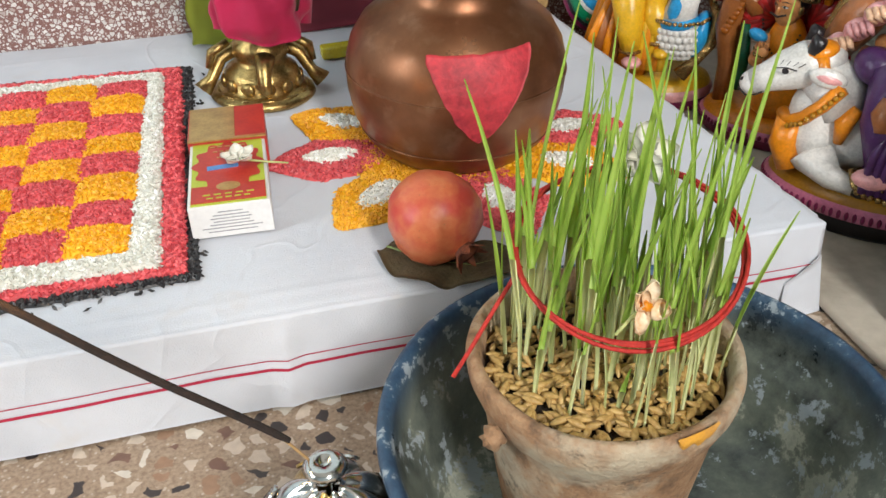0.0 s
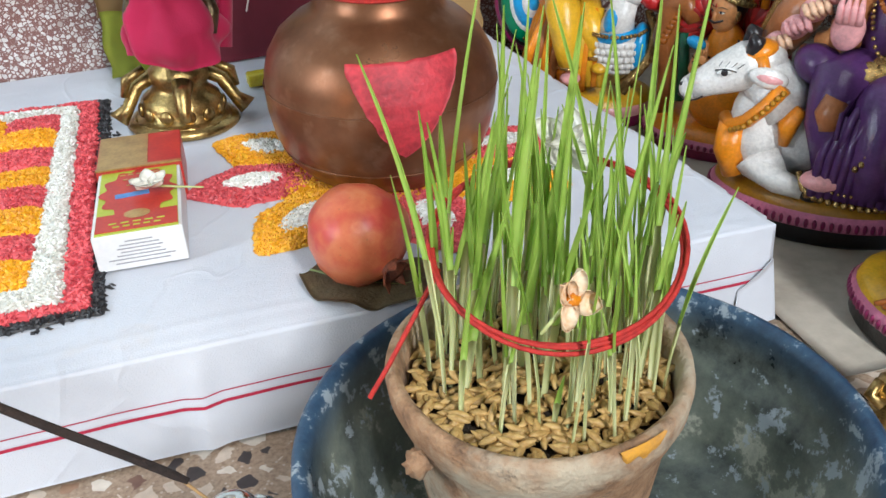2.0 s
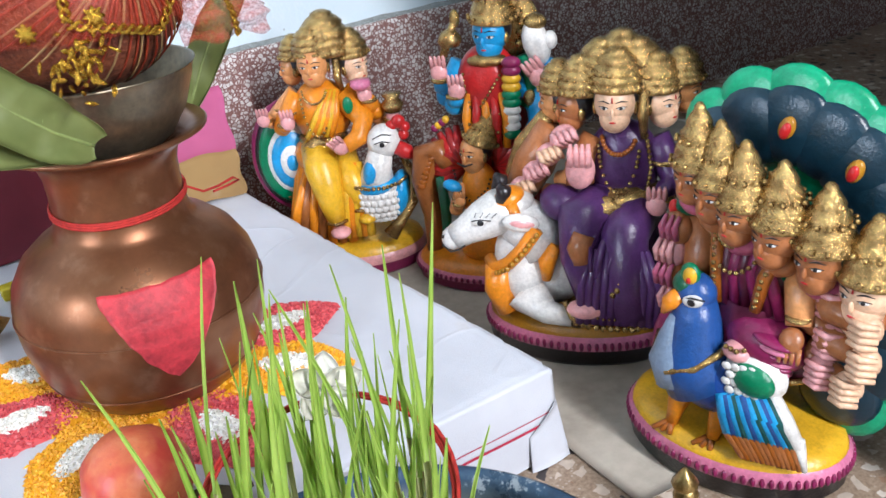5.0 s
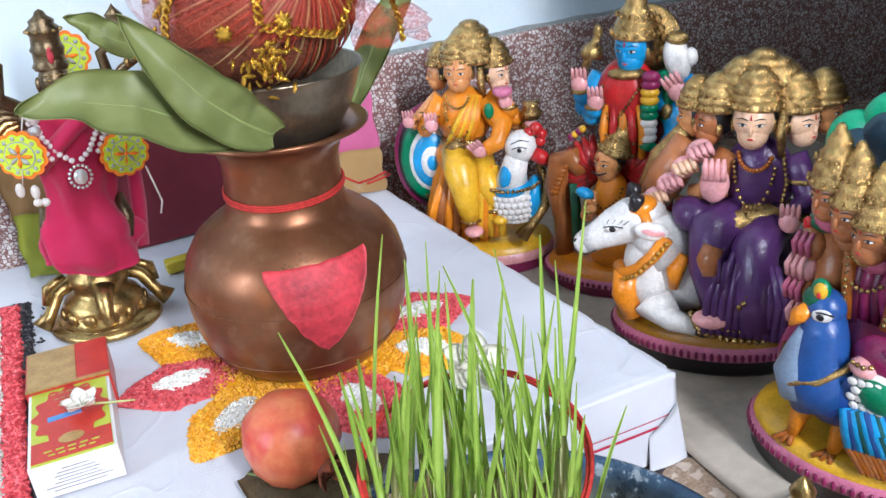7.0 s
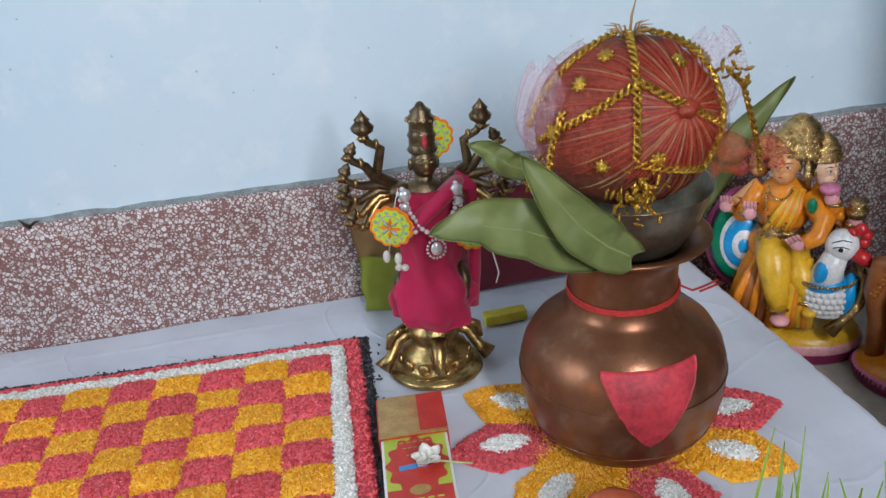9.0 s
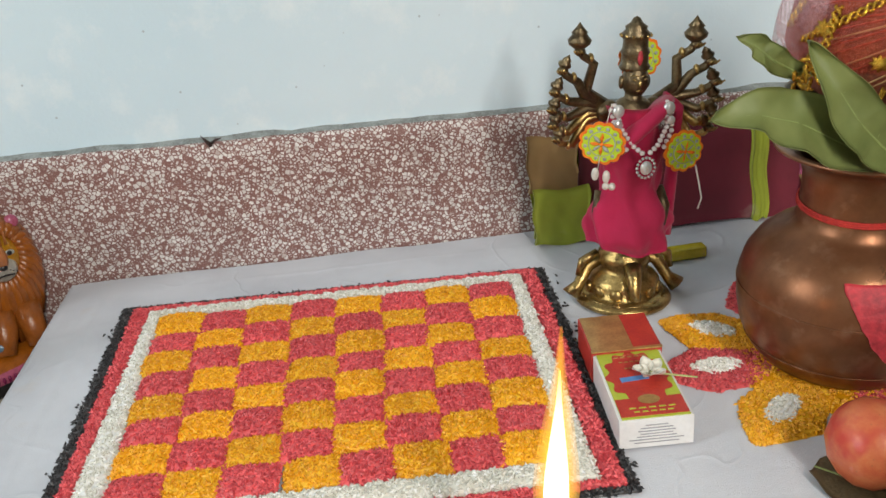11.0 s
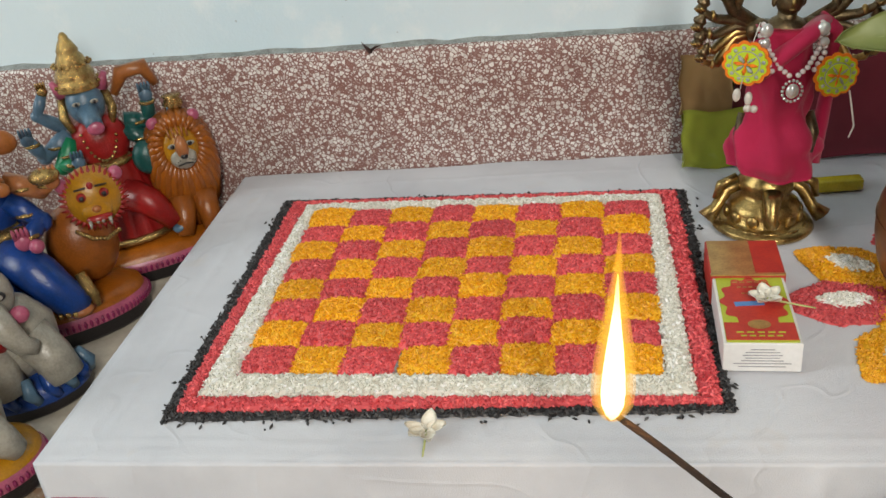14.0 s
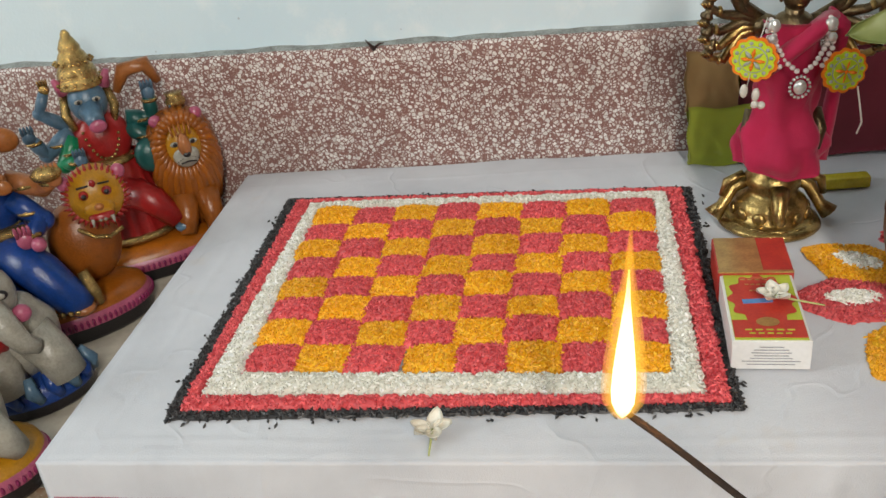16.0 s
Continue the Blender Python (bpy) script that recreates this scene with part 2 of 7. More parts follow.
def basin_mat():
    m, nt, p = base("worn_blue_enamel", None, 0.42)
    n, f, b = noise_tex(nt, 11, 7, 0.7), noise_tex(nt, 55, 5, 0.7), noise_tex(nt, 4.5, 3)
    blue = ramp(nt, f.outputs["Fac"], [(0.35, (0.018, 0.042, 0.085)), (0.65, (0.045, 0.10, 0.17))])
    grey = ramp(nt, n.outputs["Fac"], [(0.36, (0.022, 0.026, 0.025)), (0.45, (0.085, 0.10, 0.085)), (0.55, (0.15, 0.17, 0.135)), (0.58, (0.34, 0.35, 0.28)), (0.66, (0.20, 0.22, 0.18))])
    xyz = nt.nodes.new("ShaderNodeSeparateXYZ")
    nt.links.new(coords(nt), xyz.inputs[0])
    add = nt.nodes.new("ShaderNodeMath")
    add.operation = "MULTIPLY_ADD"
    nt.links.new(n.outputs["Fac"], add.inputs[0])
    add.inputs[1].default_value = 0.05
    nt.links.new(xyz.outputs["Z"], add.inputs[2])
    up = ramp(nt, add.outputs[0], [(0.094, (0, 0, 0)), (0.116, (1, 1, 1))])
    c = mix(nt, up, grey, blue)
    c = mix(nt, ramp(nt, f.outputs["Fac"], [(0.56, (0, 0, 0)), (0.60, (0.85,) * 3)]), c, (0.32, 0.37, 0.40))
    nt.links.new(c, p.inputs["Base Color"])
    nt.links.new(ramp(nt, n.outputs["Fac"], [(0.35, (0.25,) * 3), (0.65, (0.6,) * 3)]), p.inputs["Roughness"])
    bump(nt, n.outputs["Fac"], 0.3, 0.004)
    return m


basin = basin_mat()


def pomegranate_mat():
    m, nt, p = base("pomegranate_rind", None, 0.36)
    n, f, s = noise_tex(nt, 55, 6, 0.65), noise_tex(nt, 260, 4), noise_tex(nt, 170, kind="ShaderNodeTexVoronoi")
    c = ramp(nt, n.outputs["Fac"], [(0.28, (0.55, 0.085, 0.04)), (0.52, (0.64, 0.17, 0.07)), (0.74, (0.68, 0.27, 0.12))])
    c = mix(nt, ramp(nt, s.outputs["Distance"], [(0.05, (0.5,) * 3), (0.12, (0, 0, 0))]), c, (0.30, 0.14, 0.06))
    nt.links.new(c, p.inputs["Base Color"])
    blush = noise_tex(nt, 34, 3)
    c = mix(nt, ramp(nt, blush.outputs["Fac"], [(0.50, (0, 0, 0)), (0.64, (0.8,) * 3)]), c, (0.52, 0.035, 0.035))
    nt.links.new(c, p.inputs["Base Color"])
    bump(nt, mix(nt, 0.5, n.outputs["Fac"], f.outputs["Fac"]), 0.30, 0.002)
    return m


rind = pomegranate_mat()
dark_wood = plain("dark_varnish", (0.045, 0.022, 0.018), 0.55, 0.0, (0.02, 0.011, 0.010), 12, 0.1)
ceiling_mat = plain("ceiling_limewash", (0.72, 0.71, 0.68), 0.85, 0.0, (0.60, 0.59, 0.56), 5)
# Near-black so that the unseen slabs using it return hardly any bounce light.
shade_wall = plain("low_bounce_black", (0.05, 0.045, 0.042), 0.85, 0.0, (0.03, 0.028, 0.026), 6)
newsprint = plain("brown_paper_sheet", (0.50, 0.45, 0.37), 0.8, 0.0, (0.36, 0.32, 0.26), 12, 0.3)
# Several entries are another entry darkened, so that shade sits in the paint.
PAINT = {k: plain("paint_" + k, c, 0.28, 0.0, tuple(v * 0.66 for v in c), 60, 0.22) for k, c in dict(
    skin=(0.74, 0.33, 0.12), pink=(0.80, 0.38, 0.38), orange=(0.80, 0.26, 0.01), yellow=(0.80, 0.45, 0.02), red=(0.55, 0.02, 0.02), blue=(0.02, 0.34, 0.70),
    deepblue=(0.008, 0.05, 0.24), white=(0.80, 0.78, 0.74), dim_white=(0.36, 0.34, 0.29), purple=(0.085, 0.03, 0.125), ochre=(0.46, 0.21, 0.012), rust=(0.36, 0.10, 0.008), wine=(0.34, 0.016, 0.016), dim_rose=(0.45, 0.10, 0.18), clay=(0.40, 0.145, 0.05), green=(0.0, 0.20, 0.085), magenta=(0.24, 0.016, 0.085), plum=(0.11, 0.010, 0.036), fair=(0.88, 0.56, 0.36), slate=(0.045, 0.13, 0.30), black=(0.015, 0.013, 0.015),
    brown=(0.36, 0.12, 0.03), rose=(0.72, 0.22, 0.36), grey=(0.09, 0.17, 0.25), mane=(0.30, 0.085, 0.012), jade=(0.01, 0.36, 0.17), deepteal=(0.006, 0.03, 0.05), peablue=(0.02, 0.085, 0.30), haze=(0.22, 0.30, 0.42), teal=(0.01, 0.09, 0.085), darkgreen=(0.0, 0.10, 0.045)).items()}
PAINT["gold"] = gold_paint

# ---- mesh helpers ----
class Solid:
    """Collects verts and faces of one mesh, each face with the index of its material."""

    def __init__(self):
        self.v, self.f, self.m, self.mats = [], [], [], []

    def slot(self, mat):
        if mat not in self.mats:
            self.mats.append(mat)
        return self.mats.index(mat)

    def add(self, verts, faces, mat, at=None):
        k, s = len(self.v), self.slot(mat)
        self.v += [tuple(at @ Vector(p)) for p in verts] if at else [tuple(p) for p in verts]
        self.f += [tuple(k + i for i in f) for f in faces]
        self.m += [s] * len(faces)
        return self

    def lathe(self, profile, mat, at=None, seg=32, squash=1.0, wob=0.0):
        vs, fs, n = [], [], len(profile)
        for i in range(seg):
            a = 2 * math.pi * i / seg
            w = 1 + wob * math.sin(3 * a + 1) + wob * 0.6 * math.sin(5 * a)
            vs += [(r * w * math.cos(a), r * w * squash * math.sin(a), z) for r, z in profile]
        for i in range(seg):
            j = (i + 1) % seg
            fs += [(i * n + k, j * n + k, j * n + k + 1, i * n + k + 1) for k in range(n - 1)]
        return self.add(vs, fs, mat, at)

    def ball(self, c, r, mat, rot=(0, 0, 0), u=14, v=9, lump=0.0, seed=0):
        r = (r, r, r) if isinstance(r, (int, float)) else r
        m = pose(*c, *rot)
        vs = [(0, 0, -r[2])]
        for i in range(1, v):
            b = -math.pi / 2 + math.pi * i / v
            for j in range(u):
                a = 2 * math.pi * j / u
                p = Vector((math.cos(b) * math.cos(a), math.cos(b) * math.sin(a), math.sin(b)))
                k = 1 + (lump * noise.noise(p * 2.2 + Vector((seed, 0, 0))) if lump else 0)
                vs.append((r[0] * p.x * k, r[1] * p.y * k, r[2] * p.z * k))
        vs.append((0, 0, r[2]))
        fs = [(0, 1 + (j + 1) % u, 1 + j) for j in range(u)]
        for i in range(v - 2):
            fs += [(1 + i * u + j, 1 + i * u + (j + 1) % u, 1 + (i + 1) * u + (j + 1) % u, 1 + (i + 1) * u + j) for j in range(u)]
        top = len(vs) - 1
        fs += [(top, 1 + (v - 2) * u + j, 1 + (v - 2) * u + (j + 1) % u) for j in range(u)]
        return self.add(vs, fs, mat, m)

    def tube(self, pts, radii, mat, seg=8, closed=False, flat=1.0):
        pts = [Vector(p) for p in pts]
        radii = [radii] * len(pts) if isinstance(radii, (int, float)) else list(radii)
        n, vs, fs = len(pts), [], []
        side = None
        for i, p in enumerate(pts):
            a = pts[(i - 1) % n] if closed or i else p
            b = pts[(i + 1) % n] if closed or i < n - 1 else p
            d = (b - a).normalized()
            if side is None:
                side = d.orthogonal().normalized()
            side = (side - d * side.dot(d)).normalized()
            up = d.cross(side)
            for k in range(seg):
                q = 2 * math.pi * k / seg
                vs.append(p + side * (radii[i] * math.cos(q)) + up * (radii[i] * flat * math.sin(q)))
        for i in range(n if closed else n - 1):
            j = (i + 1) % n
            fs += [(i * seg + k, i * seg + (k + 1) % seg, j * seg + (k + 1) % seg, j * seg + k) for k in range(seg)]
        if not closed:
            fs += [tuple(range(seg - 1, -1, -1)), tuple((n - 1) * seg + k for k in range(seg))]
        return self.add(vs, fs, mat)

    def box(self, c, size, mat, rot=(0, 0, 0), bevel=0.002):
        bm = bmesh.new()
        bmesh.ops.create_cube(bm, size=1, matrix=Matrix.Diagonal((*size, 1)))
        if bevel:
            bmesh.ops.bevel(bm, geom=list(bm.edges), offset=bevel, segments=2, profile=0.5, affect="EDGES")
        bm.verts.index_update()
        vs, fs = [v.co.copy() for v in bm.verts], [tuple(v.index for v in f.verts) for f in bm.faces]
        bm.free()
        return self.add(vs, fs, mat, pose(*c, *rot))

    def sheet(self, fn, nu, nv, mat, thick=0.0):
        """A surface fn(u, v) for u, v in 0..1; thick gives it a second side."""
        vs = [Vector(fn(i / nu, j / nv)) for i in range(nu + 1) for j in range(nv + 1)]
        w = nv + 1
        fs = [(i * w + j, (i + 1) * w + j, (i + 1) * w + j + 1, i * w + j + 1) for i in range(nu) for j in range(nv)]
        if thick:
            ns = [Vector() for _ in vs]
            for f in fs:
                nn = (vs[f[1]] - vs[f[0]]).cross(vs[f[3]] - vs[f[0]]) + (vs[f[2]] - vs[f[1]]).cross(vs[f[3]] - vs[f[2]])
                for k in f:
                    ns[k] += nn
            k = len(vs)
            vs += [p - (q.normalized() if q.length > 0 else Vector((0, 0, 1))) * thick for p, q in zip(vs, ns)]
            rim = [i * w for i in range(nu + 1)] + [nu * w + j for j in range(1, nv + 1)]
            rim += [i * w + nv for i in range(nu - 1, -1, -1)] + [j for j in range(nv - 1, 0, -1)]
            fs += [tuple(k + i for i in reversed(f)) for f in fs]
            fs += [(rim[i - 1], rim[i], k + rim[i], k + rim[i - 1]) for i in range(len(rim))]
        return self.add(vs, fs, mat)

    def merge(self, other, at):
        for v, f, m in ((other.v, other.f, other.m),):
            k, slots = len(self.v), [self.slot(mat) for mat in other.mats]
            self.v += [tuple(at @ Vector(p)) for p in v]
            self.f += [tuple(k + i for i in face) for face in f]
            self.m += [slots[i] for i in m]
        return self

    def mesh(self, name, smooth=True):
        me = bpy.data.meshes.new(name)
        me.from_pydata(self.v, [], self.f)
        for m in self.mats:
            me.materials.append(m)
        me.polygons.foreach_set("material_index", self.m)
        me.polygons.foreach_set("use_smooth", [smooth] * len(self.f))
        me.update()
        return me

    def done(self, name, parent=None, label="", smooth=True, m=None):
        ob = new(name, self.mesh(name, smooth))
        if parent:
            ob.parent = parent
        if m is not None:
            ob.matrix_basis = m
        if label:
            ob["label"] = label
        return ob


def thing(name, label, category, at=None, group="", kind=""):
    e = new(name)
    e.empty_display_size = 0.02
    if at is not None:
        e.matrix_basis = at
    return tagged(e, label, category, group, kind)


GRAIN_F = [(0, 2, 3), (0, 3, 4), (0, 4, 5), (0, 5, 2), (1, 3, 2), (1, 4, 3), (1, 5, 4), (1, 2, 5)]


def grains(s, spots, mat, length=0.0046, width=0.0011, rng=None, lift=0.5):
    """Lays one pointed grain at each (x, y, z)."""
    rng = rng or np.random.RandomState(3)
    for x, y, z in spots:
        a, t, l = rng.uniform(0, math.pi), rng.uniform(-lift, lift), length * rng.uniform(0.6, 1.1) / 2
        d = Vector((math.cos(a) * math.cos(t), math.sin(a) * math.cos(t), math.sin(t)))
        n = Vector((-math.sin(a), math.cos(a), 0))
        u = d.cross(n)
        w = width * rng.uniform(0.75, 1.2)
        p = Vector((x, y, z))
        s.add([p - d * l, p + d * l, p + n * w - d * l * 0.2, p + u * w + d * l * 0.2, p - n * w + d * l * 0.1, p - u * w], GRAIN_F, mat)


# ---- the room ----
TOP = 0.08
WALL_Y = 0.548


def slab(name, c, size, mat, bevel=0.0):
    return tagged(Solid().box(c, size, mat, bevel=bevel).done(name, smooth=False), kind="structure")


tagged(slab("floor", (-0.3, -0.85, -0.03), (5.2, 3.2, 0.06), floor_mat), "polished mosaic terrazzo floor with brown and black chips", "floor")
tagged(slab("ceiling", (-0.3, -0.85, 2.63), (5.2, 3.2, 0.06), ceiling_mat), "plain limewashed ceiling", "ceiling")


def north_wall():
    w = thing("wall_north", "pale blue distempered wall above a pink terrazzo dado", "wall", kind="structure")
    Solid().box((-0.3, WALL_Y + 0.115, 1.3), (5.2, 0.2, 2.6), wall_mat, bevel=0).done("plaster", w, smooth=False)
    s, n, rng = Solid(), 150, np.random.RandomState(1)

    def top(x):
        return 0.236 - 0.0135 * (x + 0.8) + 0.0022 * noise.noise(Vector((x * 9, 0, 0))) + 0.0012 * noise.noise(Vector((x * 40, 3, 0)))

    def face(u, v):
        x = -2.9 + 5.2 * u
        z = top(x)
        row = [(0.0, 0.0), (0.0, 0.5), (0.0, 0.9), (0.0, 0.985), (0.002, 1.0), (0.017, 1.01)][round(v * 5)]
        return (x, WALL_Y + row[0], z * row[1])
    s.sheet(face, n, 5, dado_mat)
    s.done("dado", w, "pink terrazzo with white marble chips")
    c = Solid()

    def mortar(u, v):
        x = -2.9 + 5.2 * u
        z = top(x) + 0.001 + (0.004 + 0.003 * noise.noise(Vector((x * 23, 7, 0)))) * v
        return (x, WALL_Y + 0.006 + 0.0095 * v, z)
    c.sheet(mortar, 260, 2, plain("grey_mortar", (0.34, 0.37, 0.36), 0.9, 0.0, (0.17, 0.18, 0.17), 60, 0.6))
    c.done("mortar_joint", w, "rough grey mortar joint")
    return w


north_wall()
for _c, _s in (((-2.95, 0.31, 1.3), (0.1, 0.88, 2.6)), ((-2.95, -1.74, 1.3), (0.1, 1.42, 2.6)), ((-2.95, -0.58, 0.35), (0.1, 0.9, 0.7)), ((-2.95, -0.58, 2.25), (0.1, 0.9, 0.7))):
    slab("wall_west", _c, _s, wall_mat)
# Unseen closing wall, kept near-black only to hold bounce off the right side.
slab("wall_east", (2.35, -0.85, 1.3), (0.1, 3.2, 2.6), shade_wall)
for _c, _s in (((-1.53, -2.2, 1.3), (2.74, 0.1, 2.6)), ((1.23, -2.2, 1.3), (2.14, 0.1, 2.6)), ((0.0, -2.2, 2.45), (0.32, 0.1, 0.3)), ((0.0, -2.2, 0.3), (0.32, 0.1, 0.6))):
    slab("wall_south", _c, _s, wall_mat)
# Added blocker, unseen: cuts the doorway light so shade falls beyond x 0.26.
slab("shadow_blocker", (1.2275, -0.37, 1.3), (2.145, 0.12, 2.6), shade_wall)
# Added unseen slab that stops ceiling bounce from reaching the right-hand wall.
slab("bounce_blocker", (1.31, 0.12, 0.99), (1.98, 0.85, 0.06), shade_wall)


# ---- the low table under its white cloth ----
def drape(x, y, out=0.0):
    """A point of the cloth, unfolded at (x, y), where it hangs over the edges of the table."""
    x0, x1, y0, y1 = -1.005, 0.0 - 0.085 * max(0, y), 0.0, 0.545
    dx, dy = (x0 - x if x < x0 else x - x1 if x > x1 else 0), (y0 - y if y < y0 else 0)
    d = max(dx, dy)
    r = 0.006
    drop = max(0.0, d - r * 0.4)
    px, py = min(max(x, x0), x1), max(y, y0)
    wave = noise.noise(Vector((x * 7, y * 7, 1.3))) * 0.6 + noise.noise(Vector((x * 21, y * 21, 4))) * 0.3
    z = TOP - min(drop, TOP - 0.003)
    if d <= 0:
        edge = min(x - x0, x1 - x, y - y0)
        for at, v in ((-0.962, x), (-0.345, x), (0.505, y), (0.022, y)):
            z += 0.0011 * max(0, 0.4 + noise.noise(Vector((x * 4, y * 4, at * 9)))) * max(0, 1 - abs(v - at - 0.004 * noise.noise(Vector((x * 6, y * 6, 8)))) / 0.004)
        z += 0.0019 * wave + 0.0026 * max(0, 1 - 5 * abs(noise.noise(Vector((x * 6 + y * 2.5, y * 3.2 - x, 5))))) * max(0, noise.noise(Vector((x * 3, y * 3, 11)))) - 0.0016 * max(0, 1 - edge / 0.008) ** 2
    else:
        swell = 0.0025 + 0.004 * wave * min(1, drop / 0.04) + 0.003 * drop / TOP + out + 0.0035 * max(0, 1 - abs(x + 0.405) / 0.012) * min(1, drop / 0.02)
        if dy > 0:
            py -= swell
        if dx > 0:
            px += swell if x > x1 else -swell
    return (px, py, z)


table = thing("low_table", "low table under a creased white cotton cloth with red lines", "table")
Solid().box((-0.515, 0.272, 0.038), (0.95, 0.52, 0.066), dark_wood, bevel=0.004).done("board", table)
_s = Solid()
_s.sheet(lambda u, v: drape(-1.090 + 1.180 * u, -0.085 + 0.63 * v), 300, 190, white_cloth)
_s.done("cloth", table)
stripe_mat = plain("woven_red_border", (0.50, 0.02, 0.06), 0.8, 0.0, (0.34, 0.015, 0.045), 400)
for _d, _w in ((0.0445, 0.0024), (0.0375, 0.0009)):
    _s = Solid()
    _s.sheet(lambda u, v: drape(-1.003 + 1.002 * u, -_d - _w * v, 0.0009), 300, 1, stripe_mat)
    _s.done("border_line", table, "red woven border line")
_s = Solid()
_s.sheet(lambda u, v: (-0.024 + 0.026 * u + 0.010 * v * (u - 0.3), -0.0055 - 0.005 * v - 0.002 * math.sin(3 * u), (0.030 + 0.022 * u) * (1 - v) + 0.001), 8, 8, white_cloth, 0.0008)
_s.done("folded_corner", table)

# ---- the checkerboard of dyed rice ----
Q00, Q10, Q01, Q11 = Vector((-0.867, 0.105)), Vector((-0.504, 0.095)), Vector((-0.879, 0.421)), Vector((-0.495, 0.408))


def on_board(u, v):
    return Q00.lerp(Q10, u).lerp(Q01.lerp(Q11, u), v)


def square_mesh(name, mat, seed):
    """A small heap of grains that fills one square, 47 by 40 mm."""
    s, rng = Solid(), np.random.RandomState(seed)
    w, d = 0.0256, 0.0220

    def z(x, y):
        e = max(0.0, 1 - (abs(x / w) ** 4 + abs(y / d) ** 4) ** 0.62)
        return 0.0028 + 0.0066 * e ** 0.62 + 0.0014 * noise.noise(Vector((x * 200 + seed, y * 200, 0)))
    s.sheet(lambda u, v: (w * (2 * u - 1), d * (2 * v - 1), z(w * (2 * u - 1), d * (2 * v - 1))), 10, 8, mat)
    spots = [(x, y, z(x, y) + 0.0006) for x, y in zip(rng.uniform(-w, w, 430), rng.uniform(-d, d, 430))]
    grains(s, spots, mat, 0.0068, 0.0015, rng, 0.9)
    return s.mesh(name, False)


board = thing("rice_checkerboard", "square checkerboard of dyed red and yellow rice on white cloth", "rice decoration", pose(0, 0, TOP))
SQUARES = {c: [square_mesh("rice_square", m, k + 7 * c) for k in range(4)] for c, m in ((0, red_rice), (1, gold_rice))}
_rng = np.random.RandomState(5)
for _j in range(8):
    for _i in range(8):
        _ob = new("rice_square", SQUARES[(_i + _j) % 2][_rng.randint(4)])
        _p = on_board((_i + 0.5) / 8, (_j + 0.5) / 8) + Vector(_rng.normal(0, 0.0020, 2))
        _e = on_board((_i + 1) / 8, (_j + 0.5) / 8) - on_board(_i / 8, (_j + 0.5) / 8)
        _ob.parent = board
        _ob.matrix_basis = pose(_p.x, _p.y, 0, 0, 0, math.degrees(math.atan2(_e.y, _e.x)) + _rng.normal(0, 3.0) + 180 * _rng.randint(2)) @ Matrix.Diagonal((_e.length / 0.047, 1, _rng.uniform(0.85, 1.15), 1))


def corners(*pts):
    return [Vector(p) for p in pts]


RINGS = [[Q00, Q10, Q11, Q01],
         corners((-0.897, 0.075), (-0.481, 0.067), (-0.479, 0.424), (-0.892, 0.438)),
         corners((-0.908, 0.056), (-0.463, 0.060), (-0.461, 0.433), (-0.913, 0.449)),
         corners((-0.919, 0.046), (-0.455, 0.053), (-0.451, 0.438), (-0.926, 0.459))]


def frame_band(name, mat, k, high, label, seed, ragged=0.0045, loose=0):
    """A band of grains round the board between two of the rings."""
    s, rng, spots = Solid(), np.random.RandomState(seed), []
    ri, ro = RINGS[k], RINGS[k + 1]
    for side in range(4):
        a, b, p, q = ri[side], ri[(side + 1) % 4], ro[side], ro[(side + 1) % 4]
        wide, long = ((p - a).length + (q - b).length) * 0.4, (q - p).length

        def band(u, v, over=0.0):
            i, o = a.lerp(b, u), p.lerp(q, u)
            d = o - i
            e = ragged * (noise.noise(Vector((u * 55, side * 9, seed + (k if v < 0.5 else k + 1) * 0.01))) + 0.5 * noise.noise(Vector((u * 160, side * 9, seed)))) * abs(2 * v - 1)
            g = i + d * v + d.normalized() * (e + over)
            return (g.x, g.y, 0.0008 + high * max(0, 1 - abs(2 * min(1, max(0, v)) - 1) ** 3) ** 0.6 * (1 + 0.25 * noise.noise(Vector((u * 40, v * 2, seed)))))
        s.sheet(band, int(long / 0.004), 6, mat)
        for u, v in rng.uniform(0, 1, (int(long * wide / 6.2e-6), 2)):
            x, y, z = band(u, v * 1.10 - 0.05)
            spots.append((x, y, max(z, 0.0008) + 0.0006))
        for u in rng.uniform(0, 1, loose):
            x, y, z = band(u, 1.0, abs(rng.normal(0, 0.006)))
            spots.append((x, y, 0.0012))
    grains(s, spots, mat, 0.0066, 0.0015, rng, 0.8)
    ob = s.done(name, board, label, False)
    ob["kind"] = "stuff"
    return ob


frame_band("white_border", white_rice, 0, 0.0075, "uncoloured white rice", 11)
frame_band("red_border", red_rice, 1, 0.0055, "dyed red rice", 12)
frame_band("black_border", black_rice, 2, 0.0022, "black sesame seed, scattered at the edge", 13, 0.0035, 30)


# ---- the flower of dyed rice under the pot ----
flower = thing("rice_flower", "flower of dyed rice petals spread under the copper pot", "rice decoration", pose(-0.236, 0.197, TOP))


